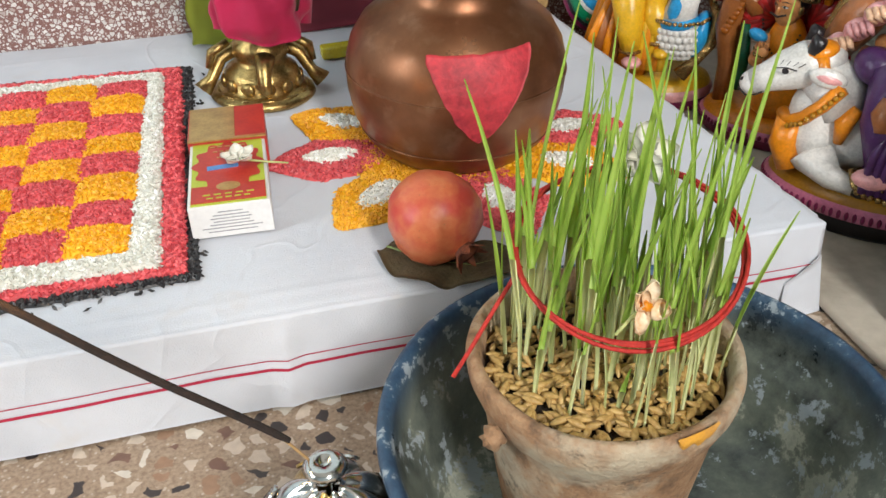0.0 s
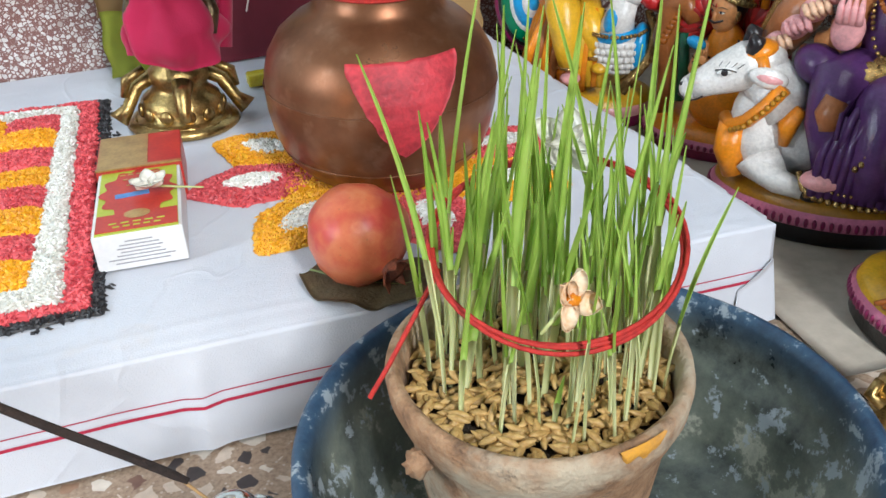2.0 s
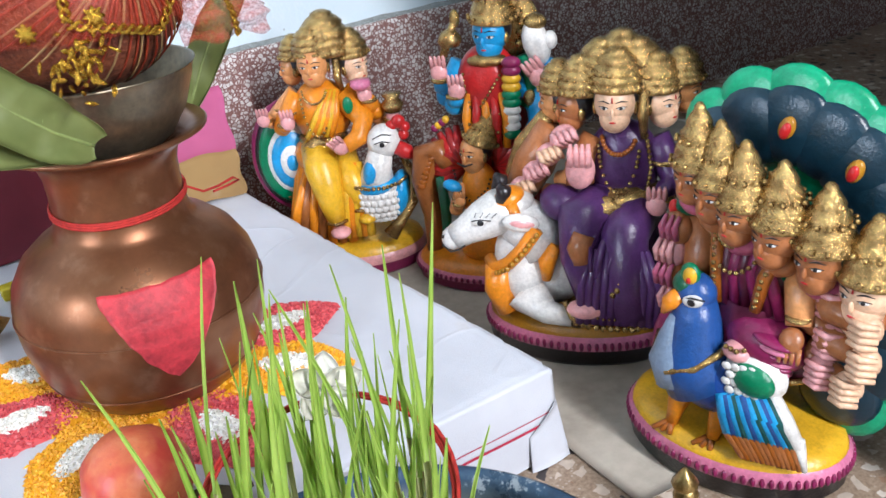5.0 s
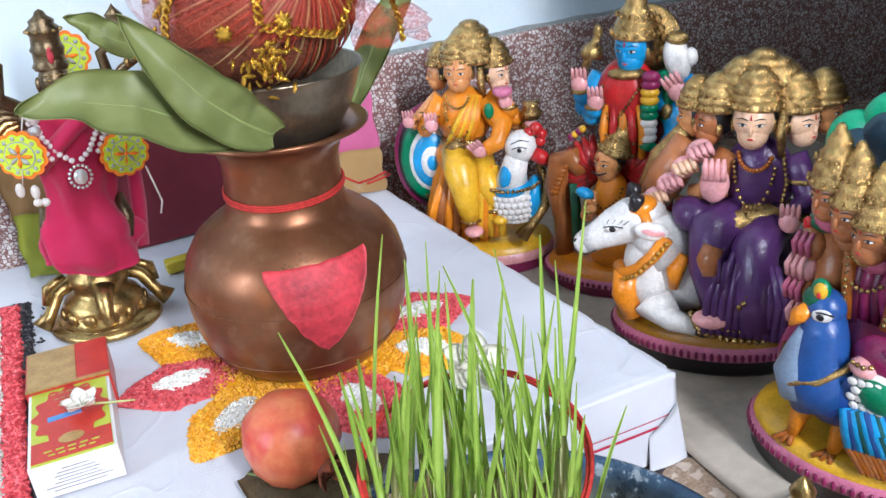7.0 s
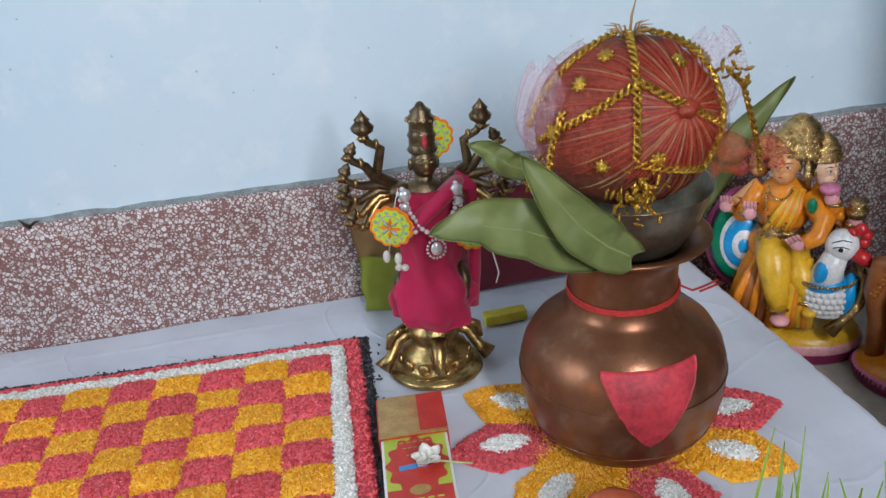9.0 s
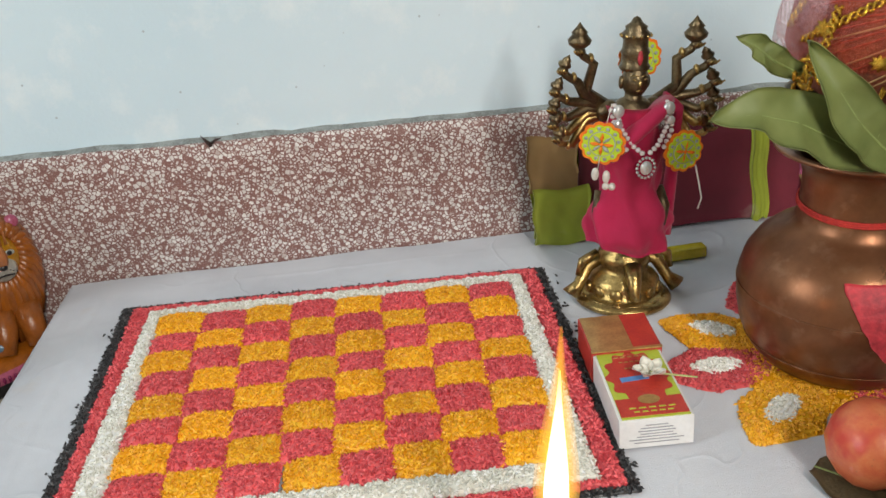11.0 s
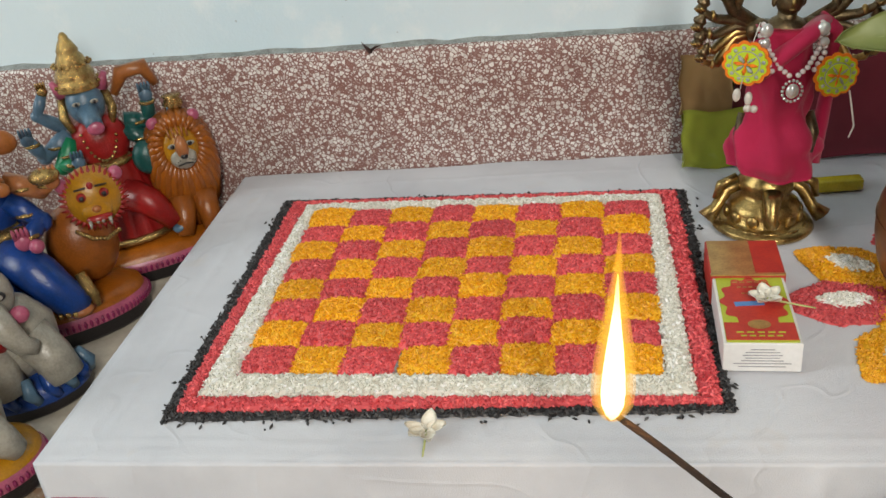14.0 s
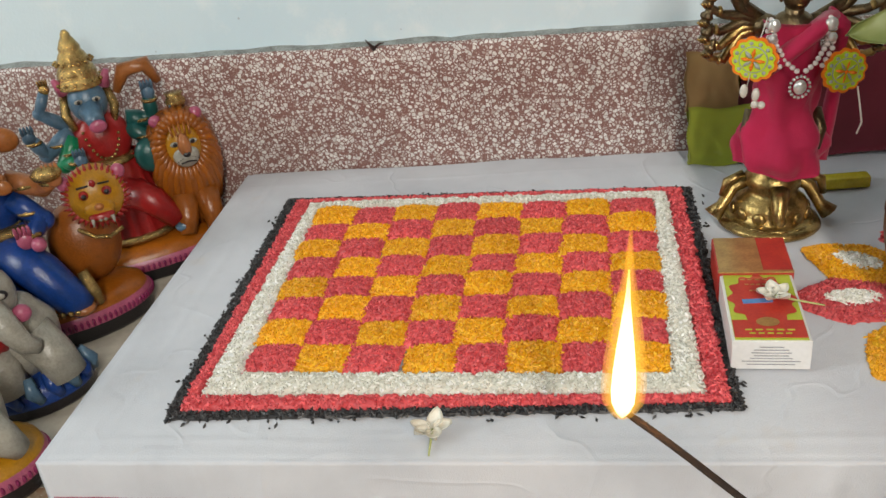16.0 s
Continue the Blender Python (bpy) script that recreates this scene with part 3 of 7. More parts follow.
def petal(name, mat, angle, length, half, seed):
    s, rng = Solid(), np.random.RandomState(seed)
    r0 = 0.045

    def width(t):
        return half * (0.55 + 0.62 * t) if t < 0.6 else half * 0.922 * max(0.0, 1 - (t - 0.6) / 0.4) ** 0.8 + 0.002

    def surf(u, v):
        w = width(u)
        y = (2 * v - 1) * w * (1 + 0.12 * noise.noise(Vector((u * 9, seed, v))))
        return (r0 + (length - r0) * u, y, 0.0008 + 0.0042 * max(0, 1 - abs(2 * v - 1) ** 3) ** 0.6 * min(1, (1 - u) * 9))
    s.sheet(surf, 20, 8, mat)
    spots = [(p[0], p[1], p[2] + 0.0006) for p in (surf(u, v) for u, v in rng.uniform(0, 1, (int((length - r0) * half * 1.7 / 6.2e-6), 2)))]
    grains(s, spots, mat, 0.0058, 0.0015, rng)
    ob = s.done(name, flower, "", False, pose(0, 0, 0, 0, 0, angle))
    ob["kind"] = "stuff"
    w, c = Solid(), r0 + (length - r0) * 0.54

    def eye(u, v):
        a = 2 * math.pi * v
        k = 1 + 0.12 * noise.noise(Vector((math.cos(a) * 2, math.sin(a) * 2, seed)))
        return (c + 0.024 * u * k * math.cos(a), 0.0125 * u * k * math.sin(a), 0.0042 + 0.0035 * (1 - u * u) ** 0.5)
    w.sheet(eye, 4, 18, white_rice)
    grains(w, [(p[0], p[1], p[2] + 0.0004) for p in (eye(u ** 0.5, v) for u, v in rng.uniform(0, 1, (180, 2)))], white_rice, 0.0058, 0.0015, rng)
    o2 = w.done("petal_eye", ob, "white rice", False)
    o2["kind"] = "stuff"


PETALS = [(-2, 0), (-37, 1), (-83, 0), (-137, 1), (179, 0), (143, 1), (98, 0), (48, 1)]
for _k, (_a, _c) in enumerate(PETALS):
    petal("petal", gold_rice if _c else red_rice, _a, 0.158, 0.040, 20 + _k)
_s, _rng = Solid(), np.random.RandomState(44)
_s.sheet(lambda u, v: (0.092 * u * math.cos(6.2832 * v), 0.092 * u * math.sin(6.2832 * v), 0.0015 + 0.0045 * max(0, 1 - u ** 4)), 8, 48, gold_rice)
_a, _r = _rng.uniform(0, 6.2832, 2600), 0.05 + 0.044 * _rng.uniform(0, 1, 2600)
grains(_s, [(r * math.cos(a), r * math.sin(a), 0.002 + 0.0045 * max(0, 1 - (r / 0.094) ** 4)) for a, r in zip(_a, _r)], gold_rice, 0.0058, 0.0015, _rng)
_s.done("flower_heart", flower, "dyed yellow rice", False)["kind"] = "stuff"

# ---- copper pot with bowl and coconut ----
PX, PY = -0.233, 0.195
pot = thing("copper_pot", "round aged copper pot with a painted red triangle", "pot", pose(PX, PY, 0.085, 0, 1.8, 0))
BELLY = [(0.0, 0.001), (0.056, 0.0), (0.066, 0.004), (0.0775, 0.017), (0.0855, 0.034), (0.0898, 0.055), (0.0908, 0.072), (0.0902, 0.0735), (0.0898, 0.082), (0.086, 0.096),
         (0.077, 0.111), (0.064, 0.122), (0.053, 0.128), (0.0485, 0.133), (0.0465, 0.142), (0.0458, 0.160), (0.0462, 0.172), (0.049, 0.182), (0.056, 0.189), (0.0665, 0.193),
         (0.0715, 0.1955), (0.0722, 0.1975), (0.0705, 0.1985), (0.060, 0.1955), (0.050, 0.189), (0.044, 0.176), (0.043, 0.150)]
Solid().lathe(BELLY, copper_mat, seg=72).done("body", pot)
_c = Solid()
_c.tube([(0.0909 * math.cos(a), 0.0909 * math.sin(a), 0.0728) for a in np.linspace(0, 6.2832, 73)[:-1]], 0.0006, copper_mat, 6, True)
_c.done("seam", pot)
_c = Solid()
_c.tube([((belly_low) * math.cos(a), (belly_low) * math.sin(a), 0.0235) for belly_low in (0.0809,) for a in np.linspace(0, 6.2832, 73)[:-1]], 0.0006, copper_mat, 6, True)
_c.done("seam", pot)


def belly_r(z):
    for (r0, z0), (r1, z1) in zip(BELLY[1:], BELLY[2:]):
        if z0 <= z <= z1:
            return r0 + (r1 - r0) * (z - z0) / (z1 - z0)
    return 0.05


def triangle(u, v):
    z = 0.110 - 0.068 * v
    half = 0.041 * (1 - v) ** 0.80 * (1 - 0.10 * max(0, 0.12 - v) / 0.12) + 0.005 * (1 - v ** 6)
    x = (2 * u - 1) * half - 0.002 - 0.003 * v + 0.0015 * noise.noise(Vector((u * 5, v * 9, 0)))
    z += 0.003 * (u - 0.5) * (1 - v) + 0.0012 * noise.noise(Vector((u * 9, v * 5, 3)))
    r = belly_r(z) + 0.0008
    a = -math.pi / 2 + x / r
    return (r * math.cos(a), r * math.sin(a), z)


Solid().sheet(triangle, 24, 24, vermilion, 0.0004).done("painted_triangle", pot, "vermilion paste triangle")
_t = Solid()
for _k in range(3):
    _t.tube([(0.0474 * math.cos(a), 0.0474 * math.sin(a), 0.146 + 0.0018 * _k + 0.003 * math.sin(a + 0.5)) for a in np.linspace(0, 6.2832, 49)[:-1]], 0.0011, red_thread, 6, True)
_t.tube([(0.045, -0.016, 0.148), (0.058, -0.012, 0.139), (0.072, -0.004, 0.137), (0.086, 0.0, 0.139), (0.090, 0.0, 0.136), (0.080, -0.003, 0.135), (0.066, -0.010, 0.136)], 0.001, red_thread, 6)
_t.done("neck_thread", pot, "red thread tied round the neck")
bowl = thing("metal_bowl", "dark bell-metal bowl set in the mouth of the copper pot", "bowl", pose(PX + 0.008, PY, 0.270, 0, 1.8, 0))
Solid().lathe([(0, 0), (0.038, 0.0), (0.047, 0.007), (0.058, 0.024), (0.065, 0.043), (0.0685, 0.055), (0.070, 0.056), (0.068, 0.054), (0.062, 0.039), (0.052, 0.02), (0.0, 0.014)], bowl_mat, seg=56).done("shell", bowl)


# ---- coconut wrapped in red net with gold braid ----
def net_mat(name, colour, thin, thick):
    m, nt, p = base(name, colour, 0.5)
    tr = nt.nodes.new("ShaderNodeBsdfTransparent")
    s = nt.nodes.new("ShaderNodeMixShader")
    w = noise_tex(nt, 420, 2)
    nt.links.new(ramp(nt, w.outputs["Fac"], [(0.35, (thin,) * 3), (0.65, (thick,) * 3)]), s.inputs[0])
    nt.links.new(tr.outputs[0], s.inputs[1])
    nt.links.new(p.outputs[0], s.inputs[2])
    nt.links.new(s.outputs[0], nt.nodes["Material Output"].inputs["Surface"])
    return m


tulle = net_mat("red_tulle", (0.52, 0.06, 0.03), 0.10, 0.46)
husk = plain("coir_husk", (0.27, 0.075, 0.03), 0.75, 0.0, (0.11, 0.026, 0.014), 60, 0.9)
braid = plain("gold_braid", (0.85, 0.53, 0.07), 0.18, 0.9, (0.40, 0.20, 0.02), 260, 0.6)
pleat = plain("red_silk_pleat", (0.40, 0.055, 0.02), 0.5, 0.0, (0.22, 0.025, 0.012), 200, 0.3)
fibre = plain("coir_fibre", (0.40, 0.24, 0.10), 0.8)
CZ = 0.376
coco = thing("wrapped_coconut", "coconut wrapped in red net with gold braid, set in the bowl", "coconut", pose(PX + 0.010, PY, CZ))


def coco_pt(a, b, k=1.0):
    """Point on the coconut: a round, b up (radians)."""
    r = 0.0735 * k * (1 + 0.012 * math.sin(7 * a))
    return Vector((r * math.cos(b) * math.cos(a), r * math.cos(b) * math.sin(a), 0.066 * k * math.sin(b) + 0.004))


_s = Solid().ball((0, 0, 0.003), (0.0715, 0.0715, 0.0655), husk, u=60, v=34, lump=0.04)
_s.done("husk", coco, "red-brown coir husk")
_rng = np.random.RandomState(9)
_knot = Vector((0.020, -0.060, 0.024))
_s = Solid()
for _k in range(64):
    _t = 6.2832 * _k / 64 + _rng.normal(0, 0.03)
    _n = _knot.normalized()
    _u = _n.orthogonal().normalized()
    _w = _n.cross(_u)
    _d = _u * math.cos(_t) + _w * math.sin(_t)
    _p = []
    for _q in np.linspace(0.10, _rng.uniform(0.9, 1.7), 9):
        _v = _n * math.cos(_q) + _d * math.sin(_q)
        _p.append((_v.x * 0.0738, _v.y * 0.0738, _v.z * 0.0675 + 0.0035))
    _s.tube(_p, [0.0013 - 0.0008 * i / 8 for i in range(9)], pleat if _k % 3 else fibre, 5)
_s.done("net_pleat", coco, "red net drawn into pleats")
_s = Solid()
_s.ball(_knot * 1.13, (0.010, 0.007, 0.006), pleat, (0, 0, 30), lump=0.5)
_s.tube([_knot * 1.12, _knot * 1.16 + Vector((-0.02, 0, -0.012)), _knot * 1.1 + Vector((-0.032, 0, -0.022))], [0.004, 0.003, 0.001], pleat)
_s.done("knot", coco)


def braid_line(pts, parent, width=0.0058):
    """Two flat gold strands twisted round each other along a line."""
    s, pts = Solid(), [Vector(p) for p in pts]
    run = []
    for a, b in zip(pts, pts[1:]):
        n = max(2, int((b - a).length / 0.0011))
        run += [(a.lerp(b, i / n), (b - a).normalized()) for i in range(n)]
    for strand in (0, math.pi):
        line = []
        for i, (p, d) in enumerate(run):
            out = p.normalized()
            side = d.cross(out).normalized()
            q = i * 0.62 + strand
            line.append(p + side * (width * 0.42 * math.cos(q)) + out * (width * 0.24 * math.sin(q)))
        s.tube(line, width * 0.24, braid, 5)
    return s.done("gold_braid", parent, "twisted gold braid")


def arc(a0, b0, a1, b1, n=10, k=1.075, bow=0.0):
    return [coco_pt(radians(a0 + (a1 - a0) * i / n), radians(b0 + (b1 - b0) * i / n + bow * math.sin(math.pi * i / n)), k) for i in range(n + 1)]


for _a in ((-100, 82, -104, -8), (-100, 40, -166, -2), (-100, 40, -48, 4), (-48, 4, -30, 62), (-150, 82, -178, 4), (-40, 82, 2, 30), (-48, 4, -60, -22), (-104, -8, -60, -22)):
    braid_line(arc(*_a), coco)
braid_line([(0.066, -0.036, 0.044), (0.078, -0.038, 0.030), (0.085, -0.040, 0.004), (0.092, -0.042, -0.026), (0.094, -0.040, -0.042)], coco)
braid_line([(-0.062, -0.042, 0.030), (-0.074, -0.05, 0.004), (-0.080, -0.056, -0.020)], coco)
_rng = np.random.RandomState(4)
for _c, _n in (((-0.020, -0.078, -0.030), 60), ((-0.082, -0.052, -0.018), 30), ((0.066, -0.044, 0.046), 18)):
    _s = Solid()
    for _k in range(_n):
        _q = Vector(_c) + Vector(_rng.normal(0, 0.0085, 3))
        _s.ball(_q, (0.0048, 0.0020, 0.0012), braid, tuple(_rng.uniform(0, 180, 3)), 6, 4)
    _s.done("tassel", coco, "crumpled gold tassel")


def sequin(a, b):
    s, c = Solid(), coco_pt(radians(a), radians(b), 1.085)
    m = Matrix.Translation(c) @ c.normalized().to_track_quat("Z", "Y").to_matrix().to_4x4()
    vs = [m @ Vector((0, 0, 0.0022))]
    for k in range(32):
        t = 6.2832 * k / 32
        for r, z in ((0.0022, 0.0016), (0.0070 * (0.78 + 0.22 * math.cos(8 * t)), 0.0006), (0.0066 * (0.78 + 0.22 * math.cos(8 * t)), -0.001)):
            vs.append(m @ Vector((r * math.cos(t), r * math.sin(t), z)))
    fs = []
    for k in range(32):
        i, j = 1 + 3 * k, 1 + 3 * ((k + 1) % 32)
        fs += [(0, i, j), (i, i + 1, j + 1, j), (i + 1, i + 2, j + 2, j + 1)]
    s.add(vs, fs, braid)
    return s.done("sequin", coco, "gold flower sequin")


for _a, _b in ((-93, -6), (-122, -10), (-140, 38), (-62, 48), (-152, 8), (-128, 58)):
    sequin(_a, _b)


def veil(u, v):
    a, b = radians(-215 + 250 * u), radians(-18 + 84 * v)
    k = 1.055 + 0.05 * noise.noise(Vector((u * 7, v * 3, 2))) + 0.16 * max(0, 0.5 - v) * (0.6 + 0.5 * math.sin(u * 34)) * (1.2 if u < 0.16 or u > 0.84 else 0.25)
    return coco_pt(a, b, k)


Solid().sheet(veil, 70, 16, tulle).done("veil", coco, "loose sheer red net")


def puff(c, r, seed):
    """A loose puff of net standing off the coconut."""
    def f(u, v):
        a, b = 6.2832 * u, -1.35 + 2.7 * v
        k = 1 + 0.34 * noise.noise(Vector((math.cos(a) * 1.6 + seed, math.sin(a) * 1.6, v * 2.4))) + 0.07 * math.sin(9 * a + 4 * v)
        return (c[0] + r[0] * k * math.cos(b) * math.cos(a), c[1] + r[1] * k * math.cos(b) * math.sin(a), c[2] + r[2] * k * math.sin(b))
    return Solid().sheet(f, 30, 14, pale_net).done("net_puff", coco, "pale sheer net puffed out")


pale_net = net_mat("pale_tulle", (0.80, 0.55, 0.62), 0.10, 0.30)
puff((-0.068, -0.010, 0.022), (0.022, 0.022, 0.034), 1)
puff((0.070, -0.002, 0.030), (0.024, 0.022, 0.032), 4)
Solid().sheet(lambda u, v: (0.056 + 0.066 * u, -0.038 + 0.006 * math.sin(9 * v) + 0.010 * u, -0.024 - 0.010 * u + (2 * v - 1) * (0.015 * (1 - u) ** 0.7 + 0.003 + 0.006 * u * u) + 0.003 * math.sin(12 * u + 5 * v)), 16, 10, tulle, 0.0006).done("net_tail", coco, "gathered end of the red net")
_s, _rng = Solid(), np.random.RandomState(6)
for _k in range(11):
    _a, _h = _rng.uniform(0, 6.28), _rng.uniform(0.008, 0.018)
    _s.tube([(0.004 * math.cos(_a), 0.004 * math.sin(_a) - 0.01, 0.068), (0.010 * math.cos(_a), 0.01 * math.sin(_a) - 0.01, 0.068 + _h * 0.7), (0.019 * math.cos(_a), 0.019 * math.sin(_a) - 0.01, 0.068 + _h * 0.75)], [0.0011, 0.0008, 0.0002], fibre, 5)
_s.tube([(0, -0.01, 0.068), (0.002, -0.01, 0.086), (0.006, -0.012, 0.102)], [0.0013, 0.001, 0.0003], fibre, 5)
_s.done("fibre_tuft", coco, "dry coir tuft")


# ---- mango leaves in the mouth of the pot ----
def leaf(name, label, pts, half, normal, curl=0.15, mat=None, category="leaf", group="leaves in the pot"):
    """A broad leaf along a line of points, with a raised midrib and side veins."""
    pts, nrm = [Vector(p) for p in pts], Vector(normal).normalized()
    mat = mat or mango_mat

    def spine(t):
        t = min(max(t, 0), 1) * (len(pts) - 1)
        i = min(int(t), len(pts) - 2)
        return pts[i].lerp(pts[i + 1], t - i)

    def surf(u, v):
        p = spine(u)
        d = (spine(min(1, u + 0.05)) - spine(max(0, u - 0.05))).normalized()
        side = d.cross(nrm).normalized()
        up = side.cross(d)
        w = half * (math.sin(math.pi * min(1, 0.06 + 0.94 * u) ** 0.85) ** 0.72 if u < 1 else 0.0)
        s = 2 * v - 1
        ripple = 0.0030 * math.sin(u * 19 + s) * abs(s) ** 1.5 + 0.0011 * math.sin(u * 55) * abs(s) * (1 - abs(s))
        return p + side * (w * s) + up * (curl * half * s * s + ripple)
    body = Solid().sheet(surf, 40, 12, mat, 0.0006).done(name)
    tagged(body, label, category, group)
    r = Solid().tube([Vector(surf(u, 0.5)) + nrm * 0.0002 for u in np.linspace(0.0, 0.97, 16)], [0.0013 - 0.001 * i / 15 for i in range(16)], vein_mat, 6)
    r.done("midrib", body)
    q = Solid()
    for k in range(2, 15):
        u = k / 16
        for sg in (0.04, 0.96):
            q.tube([Vector(surf(min(1, u + 0.09 * t), 0.5 + (sg - 0.5) * t)) + nrm * 0.0001 for t in (0.0, 0.33, 0.66, 0.95)], [0.0004, 0.00035, 0.0003, 0.0002], vein_mat, 4)
    q.done("side_veins", body)
    return body


CAMWARD = (-0.25, -0.85, 0.45)
leaf("mango_leaf", "broad dull green leaf lying out over the pot rim", [(-0.262, 0.130, 0.296), (-0.296, 0.114, 0.318), (-0.330, 0.107, 0.338), (-0.364, 0.103, 0.349), (-0.398, 0.101, 0.348)], 0.0235, (-0.2, -0.75, 0.6), 0.25)
leaf("mango_leaf", "broad green leaf curling up against the wrapped coconut", [(-0.247, 0.118, 0.297), (-0.268, 0.107, 0.314), (-0.289, 0.102, 0.335), (-0.308, 0.103, 0.362), (-0.328, 0.112, 0.394)], 0.0195, CAMWARD, 0.35)
leaf("mango_leaf", "dark green leaf behind the coconut", [(-0.295, 0.17, 0.350), (-0.327, 0.16, 0.369), (-0.342, 0.16, 0.382), (-0.357, 0.16, 0.390)], 0.010, CAMWARD, 0.5)
leaf("mango_leaf", "pointed green leaf standing up beside the coconut", [(-0.156, 0.22, 0.275), (-0.140, 0.22, 0.305), (-0.122, 0.22, 0.333), (-0.101, 0.22, 0.357), (-0.070, 0.22, 0.386)], 0.0135, (-0.3, -0.9, 0.2), 0.4)


# ---- pomegranate on its leaf ----
pom = thing("pomegranate", "ripe orange-red pomegranate lying on a dried leaf", "fruit", pose(-0.291, 0.032, 0.1165, 112, 0, 26))
PR = 0.0335
Solid().lathe([(0, -PR * 0.94), (PR * 0.28, -PR * 0.93), (PR * 0.62, -PR * 0.78), (PR * 0.9, -PR * 0.42), (PR, -PR * 0.02), (PR * 0.95, PR * 0.36), (PR * 0.74, PR * 0.70), (PR * 0.44, PR * 0.88), (PR * 0.24, PR * 0.95), (PR * 0.18, PR * 1.0)], rind, seg=40, wob=0.018).done("rind", pom)
_s = Solid().lathe([(PR * 0.20, PR * 0.93), (PR * 0.22, PR * 1.06), (PR * 0.27, PR * 1.13), (PR * 0.23, PR * 1.10), (PR * 0.16, PR * 0.98), (0, PR * 0.93)], plain("dry_calyx", (0.30, 0.08, 0.03), 0.7, 0.0, (0.10, 0.03, 0.02), 80, 0.4), seg=18)
for _k in range(6):
    _a = 6.2832 * _k / 6
    _s.sheet(lambda u, v: ((PR * (0.24 + 0.16 * u)) * math.cos(_a + (v - 0.5) * 0.9 * (1 - u)), (PR * (0.24 + 0.16 * u)) * math.sin(_a + (v - 0.5) * 0.9 * (1 - u)), PR * (1.08 + 0.22 * u)), 4, 3, _s.mats[0], 0.0006)
_s.done("calyx", pom, "dry brown crown of the fruit")
leaf("betel_leaf", "dried brown-green leaf under the pomegranate", [(-0.322, 0.052, 0.0835), (-0.296, 0.026, 0.0840), (-0.268, 0.012, 0.0838), (-0.228, 0.014, 0.0870)], 0.031, (0, 0, 1), 0.06, dry_leaf, "leaf", "leaf on the cloth")

# ---- incense carton ----
card_white = plain("white_card", (0.78, 0.77, 0.76), 0.5, 0.0, (0.70, 0.69, 0.68), 40)
card_red = plain("red_printed_card", (0.55, 0.05, 0.03), 0.35, 0.0, (0.42, 0.03, 0.025), 60)
card_gold = plain("gold_foil_card", (0.62, 0.40, 0.15), 0.28, 0.6, (0.42, 0.25, 0.09), 60)
card_lime = plain("lime_printed_card", (0.48, 0.55, 0.06), 0.4, 0.0, (0.40, 0.46, 0.04), 80)
card_print = plain("blue_print", (0.10, 0.28, 0.60), 0.4)
ink = plain("grey_ink", (0.36, 0.36, 0.38), 0.6)
carton = thing("incense_carton", "small red and lime printed incense carton with a white end", "box", pose(-0.4245, 0.181, TOP + 0.002, 0, 0, -2.6))
Solid().box((0, -0.014, 0.014), (0.060, 0.132, 0.027), card_white, bevel=0.0008).done("tray", carton, "white card tray", False)
_s = Solid().box((0, 0.050, 0.0155), (0.0635, 0.062, 0.031), card_red, bevel=0.0008)
_s.box((-0.012, 0.050, 0.0313), (0.037, 0.060, 0.0008), card_gold, bevel=0)
_s.box((0, 0.0195, 0.0312), (0.063, 0.0035, 0.0012), card_gold, bevel=0)
_s.done("sleeve", carton, "red and gold foil sleeve", False)
_s = Solid().box((0, -0.030, 0.0279), (0.055, 0.097, 0.0007), card_lime, bevel=0)
_s.done("lid_panel", carton, "lime panel with red and blue print", False)
_s = Solid().box((0, -0.064, 0.0284), (0.0545, 0.024, 0.0007), card_red, bevel=0)
_s.sheet(lambda u, v: (0.0255 * u * (1 + 0.10 * math.cos(12 * 6.2832 * v)) * math.cos(6.2832 * v), -0.020 + 0.037 * u * (1 + 0.08 * math.cos(12 * 6.2832 * v)) * math.sin(6.2832 * v), 0.0287), 2, 72, card_red)
_s.box((-0.004, -0.024, 0.0290), (0.024, 0.006, 0.0006), card_print, (0, 0, 5), 0)
_s.sheet(lambda u, v: (0.009 * u * math.cos(6.2832 * v), -0.055 + 0.0065 * u * math.sin(6.2832 * v), 0.0291), 2, 24, card_gold)
for _y, _w in ((0.010, 0.030), (0.002, 0.024), (-0.008, 0.018), (-0.066, 0.040), (-0.071, 0.034)):
    for _k in range(5):
        _s.box(((_k - 2) * _w / 5, _y, 0.0290), (_w / 7.5, 0.0015, 0.0004), card_gold if _y > -0.05 else card_lime, bevel=0)
_s.done("print", carton, "printed sun shape with bars of lettering", False)
_s = Solid()
for _z, _w in ((0.022, 0.018), (0.0192, 0.026), (0.0165, 0.030), (0.0138, 0.026), (0.0112, 0.032), (0.0085, 0.044), (0.0055, 0.036)):
    _s.box((0.0, -0.0803, _z), (_w, 0.0004, 0.0007), ink, bevel=0)
_s.done("end_print", carton, "bars of grey lettering", False)

petal_white = plain("white_petal", (0.80, 0.78, 0.70), 0.5, 0.0, (0.66, 0.62, 0.52), 90, 0.1)
stalk_mat = plain("flower_stalk", (0.52, 0.56, 0.22), 0.5)


